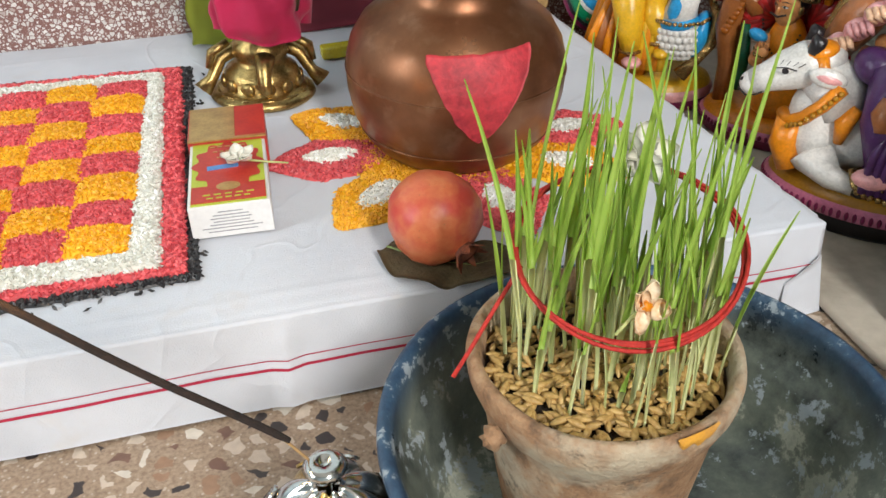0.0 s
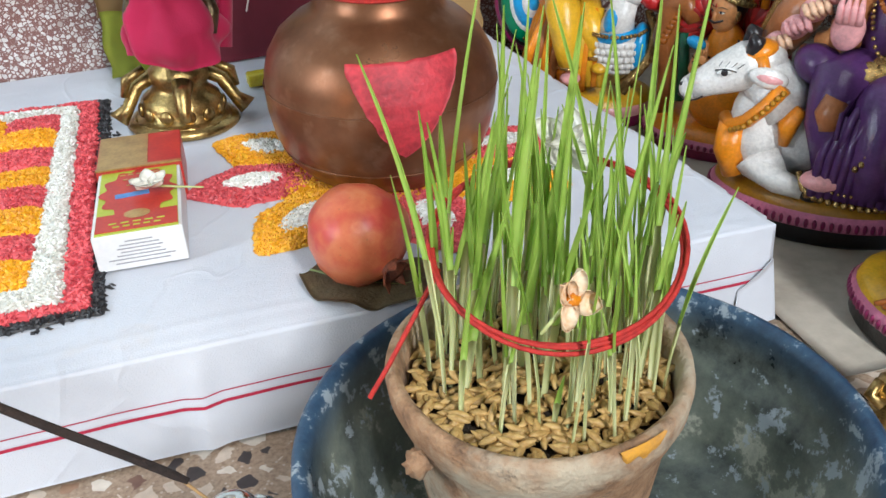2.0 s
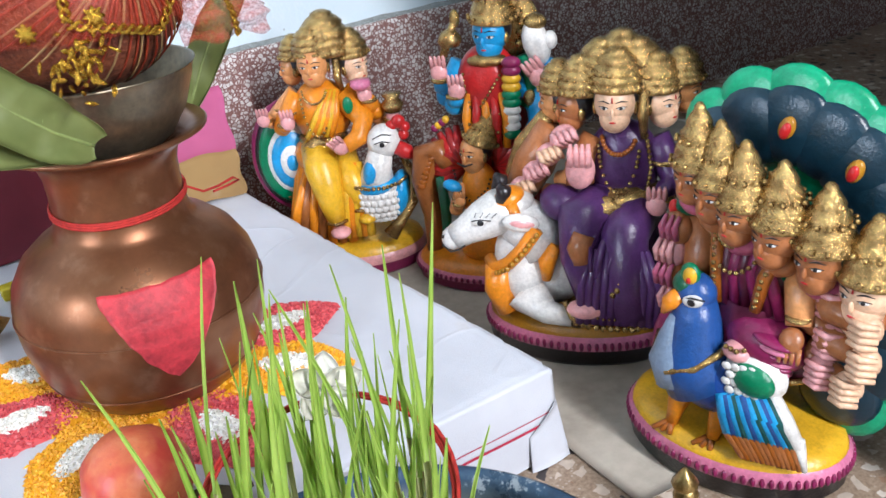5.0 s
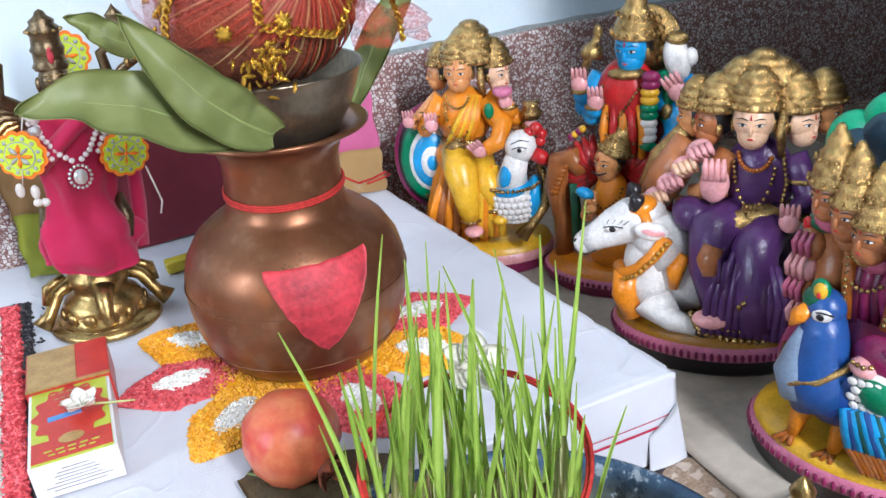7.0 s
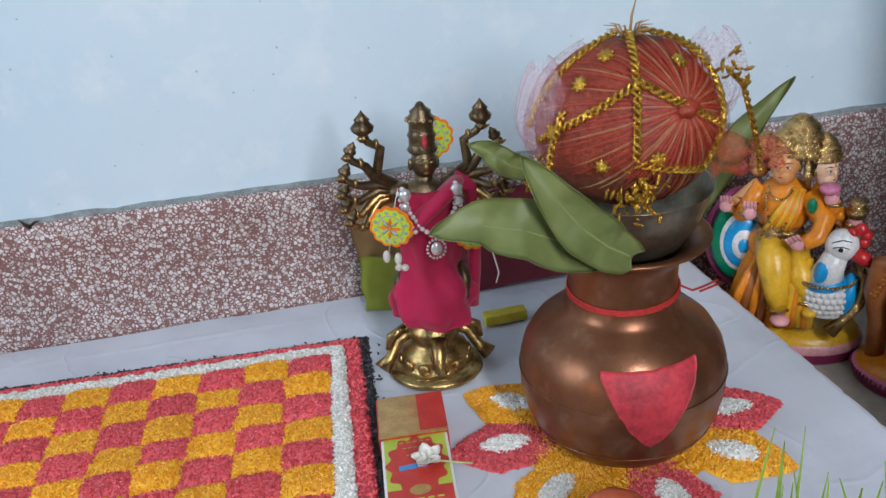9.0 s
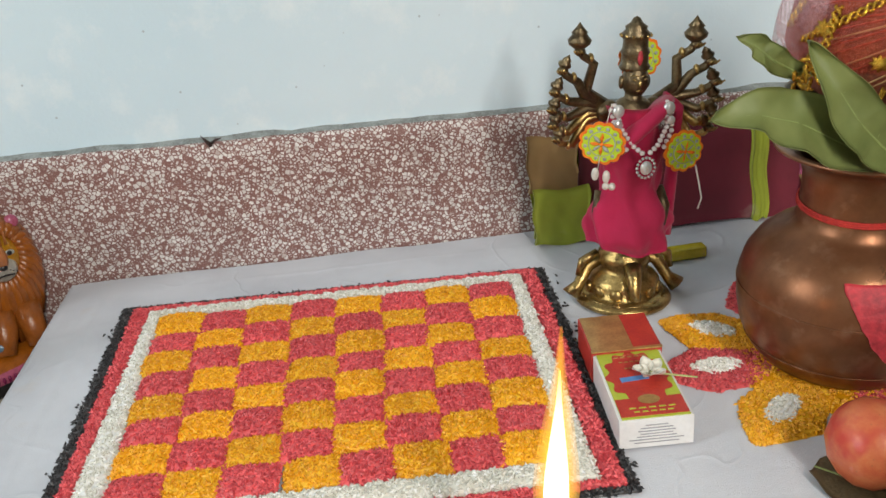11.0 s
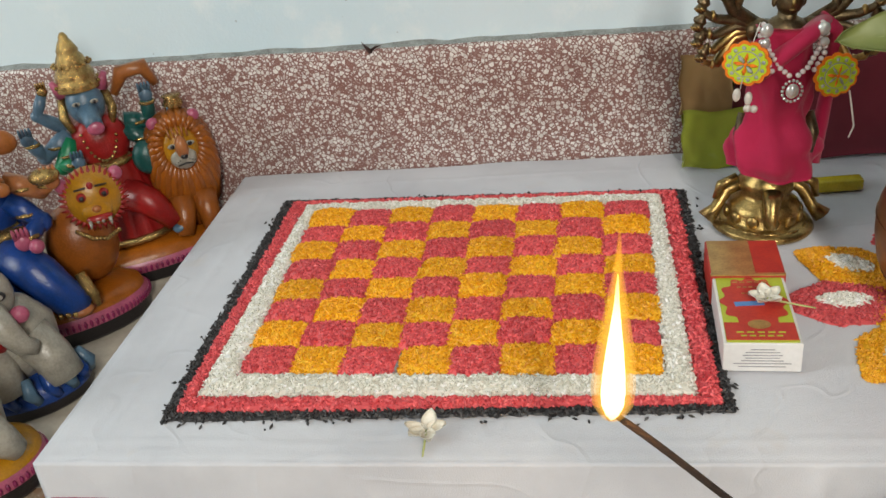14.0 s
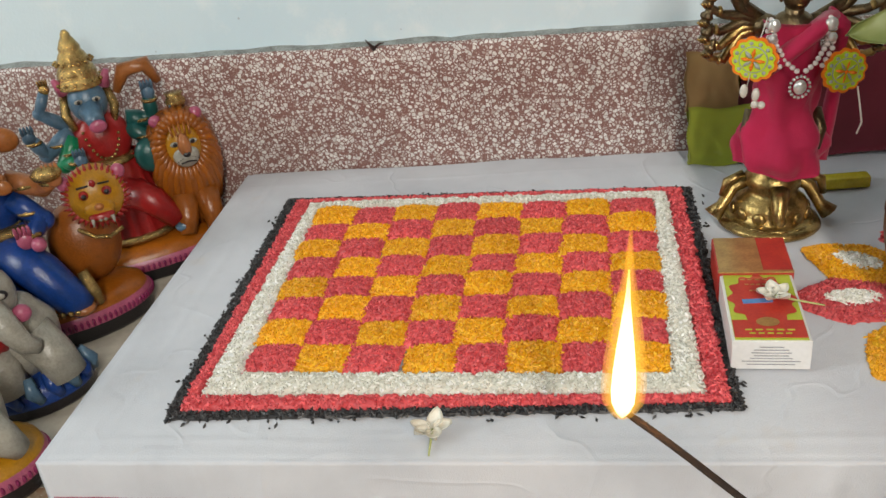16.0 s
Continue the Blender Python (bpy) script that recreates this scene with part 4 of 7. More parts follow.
def blossom(label, at, size=0.011, stalk=(0.02, -0.018, 0.0), n=5, seed=1, mat=None):
    f, rng = thing("white_blossom", label, "flower", at), np.random.RandomState(seed)
    for k in range(n):
        a = 6.2832 * k / n + rng.normal(0, 0.2)
        tip = rng.uniform(0.1, 0.5)

        def pet(u, v):
            w = size * 0.42 * math.sin(math.pi * min(1, 0.12 + 0.88 * u)) ** 0.7
            x, y = size * (0.05 + u), (2 * v - 1) * w
            z = 0.003 + size * tip * u * u + 0.22 * size * (2 * v - 1) ** 2
            return (x * math.cos(a) - y * math.sin(a), x * math.sin(a) + y * math.cos(a), z)
        Solid().sheet(pet, 8, 5, mat or petal_white, 0.0004).done("petal", f)
    st = Vector(stalk)
    Solid().tube([(0, 0, 0.003), st * 0.5 + Vector((0, 0, 0.002)), st + Vector((0, 0, 0.0015))], [0.0012, 0.0009, 0.0007], stalk_mat, 6).done("stalk", f)
    return f


blossom("small white blossom with a green stalk on the carton", pose(-0.416, 0.157, 0.1125, 0, 0, 20), 0.014, (0.030, -0.024, -0.001), 5, 3)
blossom("small wilted white blossom lying on the cloth", pose(-0.690, 0.030, TOP + 0.001, 0, 0, 10), 0.015, (-0.004, -0.027, 0), 5, 5)

# ---- incense stick, its holder and flame ----
TIP, FOOT = Vector((-0.551, -0.102, 0.2092)), Vector((-0.396, -0.150, 0.0975))
steel = plain("polished_steel", (0.66, 0.64, 0.60), 0.16, 1.0, (0.48, 0.47, 0.46), 60)
# Near-black for the flat eyelet discs, painting the shade inside a hole.
dark_hole = plain("hole_shade", (0.02, 0.016, 0.012), 0.8)
holder = thing("incense_holder", "small polished steel and brass incense holder on the floor", "incense holder", pose(FOOT.x, FOOT.y - 0.012, 0))
Solid().lathe([(0, 0.001), (0.034, 0.0), (0.036, 0.004), (0.022, 0.010), (0.012, 0.020), (0.012, 0.036), (0.024, 0.046), (0.031, 0.052), (0, 0.054)], steel, seg=32).done("stem", holder)
Solid().lathe([(0, 0), (0.010, 0), (0.012, 0.003), (0.009, 0.006), (0.004, 0.0068), (0.003, 0.004), (0, 0.004)], steel, pose(0, 0.010, 0.0905), 24).done("socket", holder)
for _k in range(8):
    _a = 6.2832 * _k / 8 + 0.3

    def _lobe(u, v, a=_a):
        b, w = 0.12 + 1.35 * u, (2 * v - 1)
        r = 0.037 * math.sin(b) * (1 - 0.10 * w * w) + 0.002
        t = a + w * 0.39
        return (r * math.cos(t), r * math.sin(t), 0.050 + 0.042 * math.cos(b) - 0.004 * w * w)
    _m = brass_mat if _k % 3 == 2 else steel
    _o = Solid().sheet(_lobe, 12, 8, _m, 0.0012).done("lobe", holder, "polished brass" if _k % 3 == 2 else "polished steel")
    _h = Vector(_lobe(0.62, 0.5))
    _n = (_h - Vector((0, 0, 0.050))).normalized()
    _q = Matrix.Translation(_h + _n * 0.0008) @ _n.to_track_quat("Z", "Y").to_matrix().to_4x4()
    Solid().lathe([(0.0052, 0), (0.0048, 0.0016), (0.0034, 0.0018), (0.0024, 0.0004), (0, 0.0002)], _m, _q, 14).done("eyelet", _o)
    Solid().lathe([(0.0023, 0.0005), (0, 0.0007)], dark_hole, _q, 10).done("hole", _o, "dark hole")

    def _pet(u, v, a=_a + 0.39):
        w = 0.017 * math.sin(math.pi * min(1, 0.25 + 0.72 * u)) ** 0.8
        r, y = 0.026 + 0.026 * u, (2 * v - 1) * w
        return (r * math.cos(a) - y * math.sin(a), r * math.sin(a) + y * math.cos(a), 0.050 + 0.006 * u - 0.014 * u * u + 0.004 * (2 * v - 1) ** 2)
    Solid().sheet(_pet, 8, 6, steel, 0.0008).done("petal", holder)
stick = thing("incense_stick", "dark burning incense stick leaning from its holder", "incense stick")
Solid().tube([FOOT + Vector((0, 0, -0.012)), FOOT.lerp(TIP, 0.12)], 0.0008, fibre, 8).done("bamboo", stick, "thin bare bamboo end")
Solid().tube([FOOT.lerp(TIP, t) + Vector((0, 0, 0.0012 * math.sin(9 * t))) for t in np.linspace(0.10, 0.985, 24)], [0.0015] + [0.0021] * 22 + [0.0017], plain("incense_paste", (0.030, 0.018, 0.014), 0.9, 0.0, (0.014, 0.009, 0.008), 200, 0.6), 10).done("paste", stick)


def flame_mat(name, stops, strength, clear):
    m = bpy.data.materials.new(name)
    m.use_nodes = True
    nt = m.node_tree
    nt.nodes.remove(nt.nodes["Principled BSDF"])
    e, tr, mx = nt.nodes.new("ShaderNodeEmission"), nt.nodes.new("ShaderNodeBsdfTransparent"), nt.nodes.new("ShaderNodeMixShader")
    xyz = nt.nodes.new("ShaderNodeSeparateXYZ")
    nt.links.new(nt.nodes.new("ShaderNodeTexCoord").outputs["Generated"], xyz.inputs[0])
    nt.links.new(ramp(nt, xyz.outputs["Z"], stops), e.inputs["Color"])
    e.inputs["Strength"].default_value = strength
    mx.inputs[0].default_value = clear
    nt.links.new(e.outputs[0], mx.inputs[1])
    nt.links.new(tr.outputs[0], mx.inputs[2])
    nt.links.new(mx.outputs[0], nt.nodes["Material Output"].inputs["Surface"])
    return m


FLAME = [(0.0005, -0.005), (0.0052, 0.0), (0.0084, 0.007), (0.0090, 0.016), (0.0082, 0.030), (0.0064, 0.046), (0.0042, 0.062), (0.0020, 0.078), (0.0004, 0.098)]
HOT = flame_mat("flame_core", [(0.0, (1.0, 0.75, 0.30)), (0.2, (1.0, 0.93, 0.65)), (0.75, (1.0, 0.88, 0.45)), (1.0, (1.0, 0.55, 0.10))], 4.0, 0.0)
MANTLE = flame_mat("flame_mantle", [(0.0, (1.0, 0.50, 0.08)), (0.5, (1.0, 0.55, 0.08)), (1.0, (1.0, 0.42, 0.04))], 1.6, 0.88)
_at = pose(TIP.x, TIP.y, TIP.z, 0, 3, 0)
_fl = Solid().lathe([(r * 0.74, z * 0.92) for r, z in FLAME], HOT, _at, 20).done("flame", stick, "tall yellow flame")
for _w, _h in ((0.88, 0.99), (1.02, 1.06), (1.18, 1.12), (1.36, 1.17)):
    Solid().lathe([(r * _w, z * _h) for r, z in FLAME], MANTLE, _at, 24).done("flame_mantle", _fl, "orange outer flame")
_l = bpy.data.lights.new("flame_light", "POINT")
_l.energy, _l.color, _l.shadow_soft_size = 0.45, (1.0, 0.52, 0.17), 0.012
new("flame_light", _l).location = TIP + Vector((-0.0, -0.012, 0.030))

# ---- basin, clay pot and barley ----
BX, BY = -0.2225, -0.162
tub = thing("metal_basin", "wide worn blue-painted metal basin standing on the floor", "basin", pose(BX, BY, 0.0))
Solid().lathe([(0, 0.004), (0.090, 0.003), (0.104, 0.006), (0.112, 0.016), (0.122, 0.050), (0.124, 0.056), (0.130, 0.062), (0.136, 0.082), (0.1365, 0.088), (0.139, 0.0925), (0.1425, 0.0945), (0.1455, 0.093), (0.146, 0.089),
               (0.1435, 0.087), (0.139, 0.078), (0.133, 0.060), (0.126, 0.052), (0.116, 0.014), (0.106, 0.0), (0, 0.0)], basin, seg=80).done("shell", tub)
GX, GY, GZ = -0.247, -0.158, 0.146
clay = thing("clay_pot", "weathered clay pot of sprouting barley standing in the basin", "plant pot", pose(GX, GY, 0.004))
Solid().lathe([(0, 0.001), (0.044, 0.0), (0.047, 0.004), (0.055, 0.055), (0.061, 0.098), (0.0625, 0.110), (0.066, 0.116), (0.0705, 0.128), (0.0715, 0.137), (0.0705, 0.1415), (0.0675, 0.1425), (0.0645, 0.140), (0.0625, 0.128), (0.058, 0.110), (0.0, 0.105)], clay_mat, seg=64, wob=0.008).done("wall", clay)
_s = Solid()
_s.sheet(lambda u, v: (0.062 * u * math.cos(6.2832 * v), 0.062 * u * math.sin(6.2832 * v), 0.124 + 0.004 * (1 - u) + 0.002 * noise.noise(Vector((u * 6 * math.cos(6.2832 * v), u * 6 * math.sin(6.2832 * v), 0)))), 12, 40, soil_mat)
_s.done("soil", clay, "dark damp soil")
Solid().ball((-0.066, -0.022, 0.116), (0.006, 0.006, 0.007), clay_mat, lump=0.5).done("clay_lump", clay)
_y = plain("turmeric_smear", (0.62, 0.30, 0.03), 0.8, 0.0, (0.45, 0.22, 0.05), 90, 0.3)
_s = Solid().sheet(lambda u, v: ((0.0713 + 0.0012 * math.sin(3.14 * v)) * math.cos(-1.50 + 0.34 * u), (0.0713 + 0.0012 * math.sin(3.14 * v)) * math.sin(-1.50 + 0.34 * u), 0.143 - (0.009 + 0.005 * noise.noise(Vector((u * 4, 0, 0)))) * v * math.sin(math.pi * min(1, u * 1.02)) ** 0.5), 14, 6, _y)
_s.done("turmeric_mark", clay, "yellow turmeric smear")
_rng = np.random.RandomState(21)
_mesh = Solid().lathe([(0, -0.0056), (0.0011, -0.0042), (0.0021, -0.0010), (0.0020, 0.0016), (0.0009, 0.0046), (0, 0.0060)], seed_mat, seg=8, squash=0.8).mesh("seed")
for _k in range(290):
    _r, _a = 0.0605 * math.sqrt(_rng.uniform(0, 1)), _rng.uniform(-math.pi * 1.25, math.pi * 0.25)
    _o = new("seed", _mesh)
    _o.parent = clay
    _o.matrix_basis = pose(_r * math.cos(_a), _r * math.sin(_a), 0.129 + _rng.uniform(0, 0.004) + 0.003 * (1 - _r / 0.06), _rng.uniform(60, 120), _rng.uniform(-25, 25), _rng.uniform(0, 360))
_s = Solid()
for _k in range(420):
    _r, _a = 0.060 * math.sqrt(_rng.uniform(0, 1)), _rng.uniform(0, 6.2832)
    _s.lathe([(0, -0.0048), (0.0010, -0.0036), (0.0018, -0.0008), (0.0017, 0.0015), (0.0008, 0.0040), (0, 0.0050)], seed_mat,
             pose(_r * math.cos(_a), _r * math.sin(_a), 0.1275 + _rng.uniform(0, 0.003) + 0.003 * (1 - _r / 0.06), _rng.uniform(60, 120), _rng.uniform(-25, 25), _rng.uniform(0, 360)), 6)
_s.done("seed_layer", clay, "barley seeds packed on the soil")["kind"] = "stuff"
barley = thing("barley_grass", "tuft of fresh green barley shoots tied with red thread", "grass", pose(GX, GY, 0.13))
_k, _tries, _rooted = 0, 0, []
while _k < 128:
    _r, _a = 0.057 * math.sqrt(_rng.uniform(0, 1)), _rng.uniform(0, 6.2832)
    _x, _y0 = _r * math.cos(_a) + 0.003, _r * math.sin(_a) + 0.003
    if _rng.rand() > 0.55 + 8 * _x + 5 * _y0 or any((_x - p) ** 2 + (_y0 - q) ** 2 < 0.0042 ** 2 for p, q in _rooted):
        _tries += 1
        if _tries > 9000:
            break
        continue
    _k += 1
    _rooted.append((_x, _y0))
    _h = _rng.choice([_rng.uniform(0.03, 0.08), _rng.uniform(0.085, 0.140), _rng.uniform(0.14, 0.195)], p=[0.18, 0.60, 0.22])
    _lean = Vector((_rng.normal(0.03, 0.05), _rng.normal(0.0, 0.05), 0)) + Vector((-_x, -_y0, 0)) * 0.2
    _cv = Vector((_rng.normal(0, 0.07), _rng.normal(0, 0.07), 0))
    _w = _rng.uniform(0.0010, 0.0015) * (1.7 if _rng.rand() < 0.25 and _h > 0.09 else 1)
    _pts = [Vector((_x, _y0, 0)) + _lean * (_h * t) + _cv * (_h * t * t) + Vector((0, 0, _h * t)) for t in np.linspace(0, 1, 9)]
    _tw = _rng.uniform(0, 3.14)
    _s = Solid()

    def _blade(u, v):
        i = u * 8
        k = min(int(i), 7)
        p = _pts[k].lerp(_pts[k + 1], i - k)
        t = _tw + 0.8 * u
        w = _w * (0.55 + 1.06 * u if u < 0.55 else 1.135 * max(0.02, (1 - (u - 0.55) / 0.45)) ** 0.6)
        s = (2 * v - 1)
        return p + Vector((math.cos(t), math.sin(t), 0)) * (w * s) + Vector((-math.sin(t), math.cos(t), 0)) * (0.5 * w * s * s)
    _cut = _rng.uniform(0.30, 0.50) if _h > 0.1 else _rng.uniform(0.4, 0.65)
    _s.sheet(lambda u, v: _blade(u * _cut, v), 2, 2, stem_mat, 0.0007)
    _s.sheet(lambda u, v: _blade(_cut + u * (1 - _cut), v), 8, 2, grass_mat, 0.0003)
    _s.done("shoot", barley)
_s = Solid()
for _k in range(3):
    _s.tube([((0.0545 + 0.001 * _k) * math.cos(a) + 0.010, (0.053 + 0.001 * _k) * math.sin(a) + 0.006, 0.071 + 0.0016 * _k * math.sin(2 * a + _k) + 0.015 * math.sin(a) + 0.006 * math.cos(a * 1.0)) for a in np.linspace(0, 6.2832, 49)[:-1]], 0.0011, red_thread, 6, True)
_s.tube([(-0.040, 0.02, 0.060), (-0.056, 0.018, 0.034), (-0.068, 0.012, 0.020), (-0.080, 0.004, 0.010)], 0.0012, red_thread, 6)
_s.done("thread", barley, "red thread wound round the shoots")
_f = blossom("wilted cream blossom with an orange heart caught in the barley", pose(GX - 0.010, GY - 0.048, 0.211, 75, 30, 10), 0.0115, (-0.006, -0.016, -0.003), 4, 8, plain("wilted_petal", (0.78, 0.68, 0.50), 0.55, 0.0, (0.66, 0.36, 0.16), 90, 0.2))
Solid().ball((0, 0, 0.004), (0.0034, 0.0024, 0.002), PAINT["orange"], lump=0.4).done("heart", _f, "orange heart")
blossom("white blossom behind the barley shoots", pose(GX + 0.030, GY + 0.044, 0.226, 40, 0, 0), 0.017, (0.004, 0.01, -0.01), 5, 9)


# ---- painted clay figures: each is one mesh ----
P = PAINT


def crown(s, c, r, h, rot=(0, 0, 0), mat=None, sharp=False):
    """A tiered gold crown with beaded rims."""
    mat, m = mat or P["gold"], pose(*c, *rot)
    prof = [(r * 1.06, 0), (r * 1.12, h * 0.06), (r * 1.04, h * 0.14), (r * 1.0, h * 0.18), (r * 1.06, h * 0.24), (r * 1.0, h * 0.34), (r * 0.90, h * 0.40), (r * 0.98, h * 0.46), (r * 0.86, h * 0.58),
            (r * 0.74, h * 0.63), (r * 0.80, h * 0.69), (r * 0.60, h * 0.82), (r * 0.42, h * 0.88), (r * 0.42, h * 0.93), (r * 0.20, h * 0.99), (0, h)]
    if sharp:
        prof = [(q * (1.05 - 0.55 * z / h), z) for q, z in prof]
    s.lathe(prof, mat, m, 22)
    for z, q in ((0.10, 1.12), (0.44, 0.90)):
        for k in range(14):
            a = 6.2832 * k / 14
            s.ball(m @ Vector((r * q * math.cos(a), r * q * math.sin(a), h * z)), r * 0.11, mat, (0, 0, 0), 6, 4)


def head(s, c, r, skin, turn=0.0, crown_h=None, hair=True, nod=0.0, ears=True, tall=1.0, sharp=False):
    """A smooth painted head that looks along -y, turned by some degrees."""
    m = pose(*c, nod, 0, turn)

    def at(x, y, z):
        return m @ Vector((x * r, y * r, z * r))
    s.ball(at(0, 0, 0.14), (r * 0.85, r * 0.90, r * 0.96 * tall), skin, (nod, 0, turn), 20, 14)
    s.ball(at(0, -0.20, -0.46), (r * 0.64, r * 0.68, r * 0.68), skin, (nod, 0, turn), 18, 12)
    s.ball(at(0, -0.90, -0.14), (r * 0.085, r * 0.13, r * 0.22), skin, (nod, 0, turn), 10, 7)
    if hair:
        s.ball(at(0, 0.20, 0.26), (r * 0.93, r * 0.88, r * 0.98), P["black"], (nod, 0, turn), 16, 10)
    for e in (-1, 1):
        s.ball(at(0.34 * e, -0.790, 0.10), (r * 0.17, r * 0.06, r * 0.075), P["white"], (nod, 0, turn + 22 * e), 10, 6)
        s.ball(at(0.34 * e, -0.842, 0.10), (r * 0.075, r * 0.03, r * 0.068), P["black"], (nod, 0, turn + 22 * e), 8, 5)
        s.tube([at(0.16 * e, -0.872, 0.12), at(0.34 * e, -0.845, 0.175), at(0.56 * e, -0.70, 0.13)], [r * 0.014, r * 0.024, r * 0.014], P["black"], 5)
        s.tube([at(0.13 * e, -0.885, 0.32), at(0.36 * e, -0.830, 0.40), at(0.60 * e, -0.66, 0.32)], [r * 0.014, r * 0.030, r * 0.012], P["black"], 5)
        if ears:
            s.ball(at(0.82 * e, -0.05, -0.10), (r * 0.12, r * 0.2, r * 0.32), P["gold"], (nod, 0, turn), 8, 6)
    s.ball(at(0, -0.845, -0.50), (r * 0.15, r * 0.06, r * 0.050), P["red"], (nod, 0, turn), 10, 6)
    s.tube([at(0, -0.905, 0.34), at(0, -0.875, 0.56)], [r * 0.045, r * 0.02], P["red"], 5)
    if crown_h:
        crown(s, at(0, 0.1, 0.52), r * 0.98, crown_h, (nod, 0, turn), None, sharp)


def hand(s, c, r, mat, rot=(0, 0, 0)):
    """A small closed palm with four fingers."""
    s.ball(c, (r, r * 0.55, r * 1.1), mat, rot, 10, 7)
    m = pose(*c, *rot)
    for k in range(4):
        x = (k - 1.5) * r * 0.46
        s.tube([m @ Vector((x, -r * 0.1, r * 0.6)), m @ Vector((x * 1.05, -r * 0.25, r * 1.5)), m @ Vector((x * 1.05, -r * 0.45, r * 1.95))], [r * 0.27, r * 0.24, r * 0.14], mat, 6)


def arm(s, a, b, c, r, mat, palm, band=True, rot=(0, 0, 0)):
    """Shoulder, elbow, wrist; ends in a hand."""
    a, b, c = Vector(a), Vector(b), Vector(c)
    pts = [a.lerp(b, 0.0), a.lerp(b, 0.5), b, b.lerp(c, 0.5), c]
    s.tube(pts, [r * 1.15, r * 1.1, r, r * 0.9, r * 0.75], mat, 10)
    s.ball(b, r * 1.02, mat, (0, 0, 0), 10, 7)
    if band:
        s.ball(a.lerp(b, 0.55), (r * 1.3, r * 1.3, r * 0.4), P["gold"], (0, 0, 0), 10, 5)
        s.ball(b.lerp(c, 0.85), (r * 1.05, r * 1.05, r * 0.4), P["gold"], (0, 0, 0), 10, 5)
    hand(s, c + (c - b).normalized() * r * 0.55, r * 0.82, palm, rot)


def beads(s, pts, r, mat=None, per=0.0042):
    mat, pts = mat or P["gold"], [Vector(p) for p in pts]
    for a, b in zip(pts, pts[1:]):
        n = max(1, int((b - a).length / per))
        for i in range(n):
            s.ball(a.lerp(b, i / n), r, mat, (0, 0, 0), 6, 4)


def loop(c, rx, ry, rz, a0=200, a1=340, n=14, tilt=0.0):
    return [(c[0] + rx * math.cos(radians(a0 + (a1 - a0) * i / n)), c[1] - ry * abs(math.sin(math.pi * i / n)) - tilt * i, c[2] + rz * math.sin(radians(a0 + (a1 - a0) * i / n))) for i in range(n + 1)]


def plinth(s, rx, ry, h, c=(0, 0), top=None, rim=None, foot=None, teeth=True, rise=0.010):
    """Oval base: dark foot, pink scalloped band and coloured top."""
    q = ry / rx
    m = pose(c[0], c[1], 0)
    s.lathe([(0, 0), (rx * 0.97, 0), (rx * 1.0, h * 0.10), (rx * 1.0, h * 0.42), (rx * 1.01, h * 0.45)], foot or P["black"], m, 40, q)
    s.lathe([(rx * 1.01, h * 0.44), (rx * 1.03, h * 0.55), (rx * 1.02, h * 0.72), (rx * 0.985, h * 0.82)], rim or P["rose"], m, 40, q)
    s.lathe([(rx * 0.985, h * 0.80), (rx * 0.95, h * 1.0), (rx * 0.80, h * 1.0 + rise * 0.5), (rx * 0.4, h + rise), (0, h + rise)], top or P["yellow"], m, 40, q)
    if teeth:
        n = int(6.28 * rx / 0.0065)
        for k in range(n):
            a = 6.2832 * k / n
            s.ball((c[0] + rx * 1.025 * math.cos(a), c[1] + ry * 1.025 * math.sin(a), h * 0.58), (0.0022, 0.0022, h * 0.13), P["magenta"], (0, 0, 0), 6, 4)


def pleats(s, c, rx, ry, h, mat, top=0.5, n=16, lean=(0, 0), trim=True):
    """A gathered skirt."""
    vs, fs, seg, rows = [], [], n * 4, 7
    for i in range(seg):
        a = 6.2832 * i / seg
        for k in range(rows):
            t = k / (rows - 1)
            w = (1 - t) + top * t
            g = 1 + 0.06 * math.cos(n * a) * (1 - t * 0.7)
            vs.append((c[0] + lean[0] * t + rx * w * g * math.cos(a), c[1] + lean[1] * t + ry * w * g * math.sin(a), c[2] + h * t))
    for i in range(seg):
        j = (i + 1) % seg
        fs += [(i * rows + k, j * rows + k, j * rows + k + 1, i * rows + k + 1) for k in range(rows - 1)]
    s.add(vs, fs, mat)
    if trim:
        s.tube([(c[0] + rx * 1.02 * math.cos(a), c[1] + ry * 1.02 * math.sin(a), c[2] + h * 0.05) for a in np.linspace(0, 6.2832, 41)[:-1]], h * 0.05, P["gold"], 6, True)


def idol(s, name, label, at, group="painted clay idols"):
    return tagged(s.done(name, m=at), label, "statue", group)


LEFT = 31

# goddess on a white goose
s = Solid()
plinth(s, 0.070, 0.050, 0.030, (0.0, 0.0), P["yellow"], P["pink"], P["magenta"], False)
for _r, _m, _y in ((1.0, "magenta", 0.020), (0.90, "black", 0.016), (0.82, "green", 0.013), (0.62, "white", 0.009), (0.52, "blue", 0.006), (0.34, "white", 0.003), (0.20, "blue", 0.001)):
    s.ball((-0.064, _y, 0.125), (0.047 * _r, 0.010, 0.066 * _r), P[_m], (0, 0, 12), 28, 14)
beads(s, [(-0.064 + 0.033 * math.cos(a), 0.004 - 0.006 * math.cos(a), 0.125 + 0.047 * math.sin(a)) for a in np.linspace(1.3, 5.0, 24)], 0.0022)
pleats(s, (-0.042, 0.002, 0.032), 0.042, 0.030, 0.100, P["orange"], 0.62, 15, (0.010, 0), False)
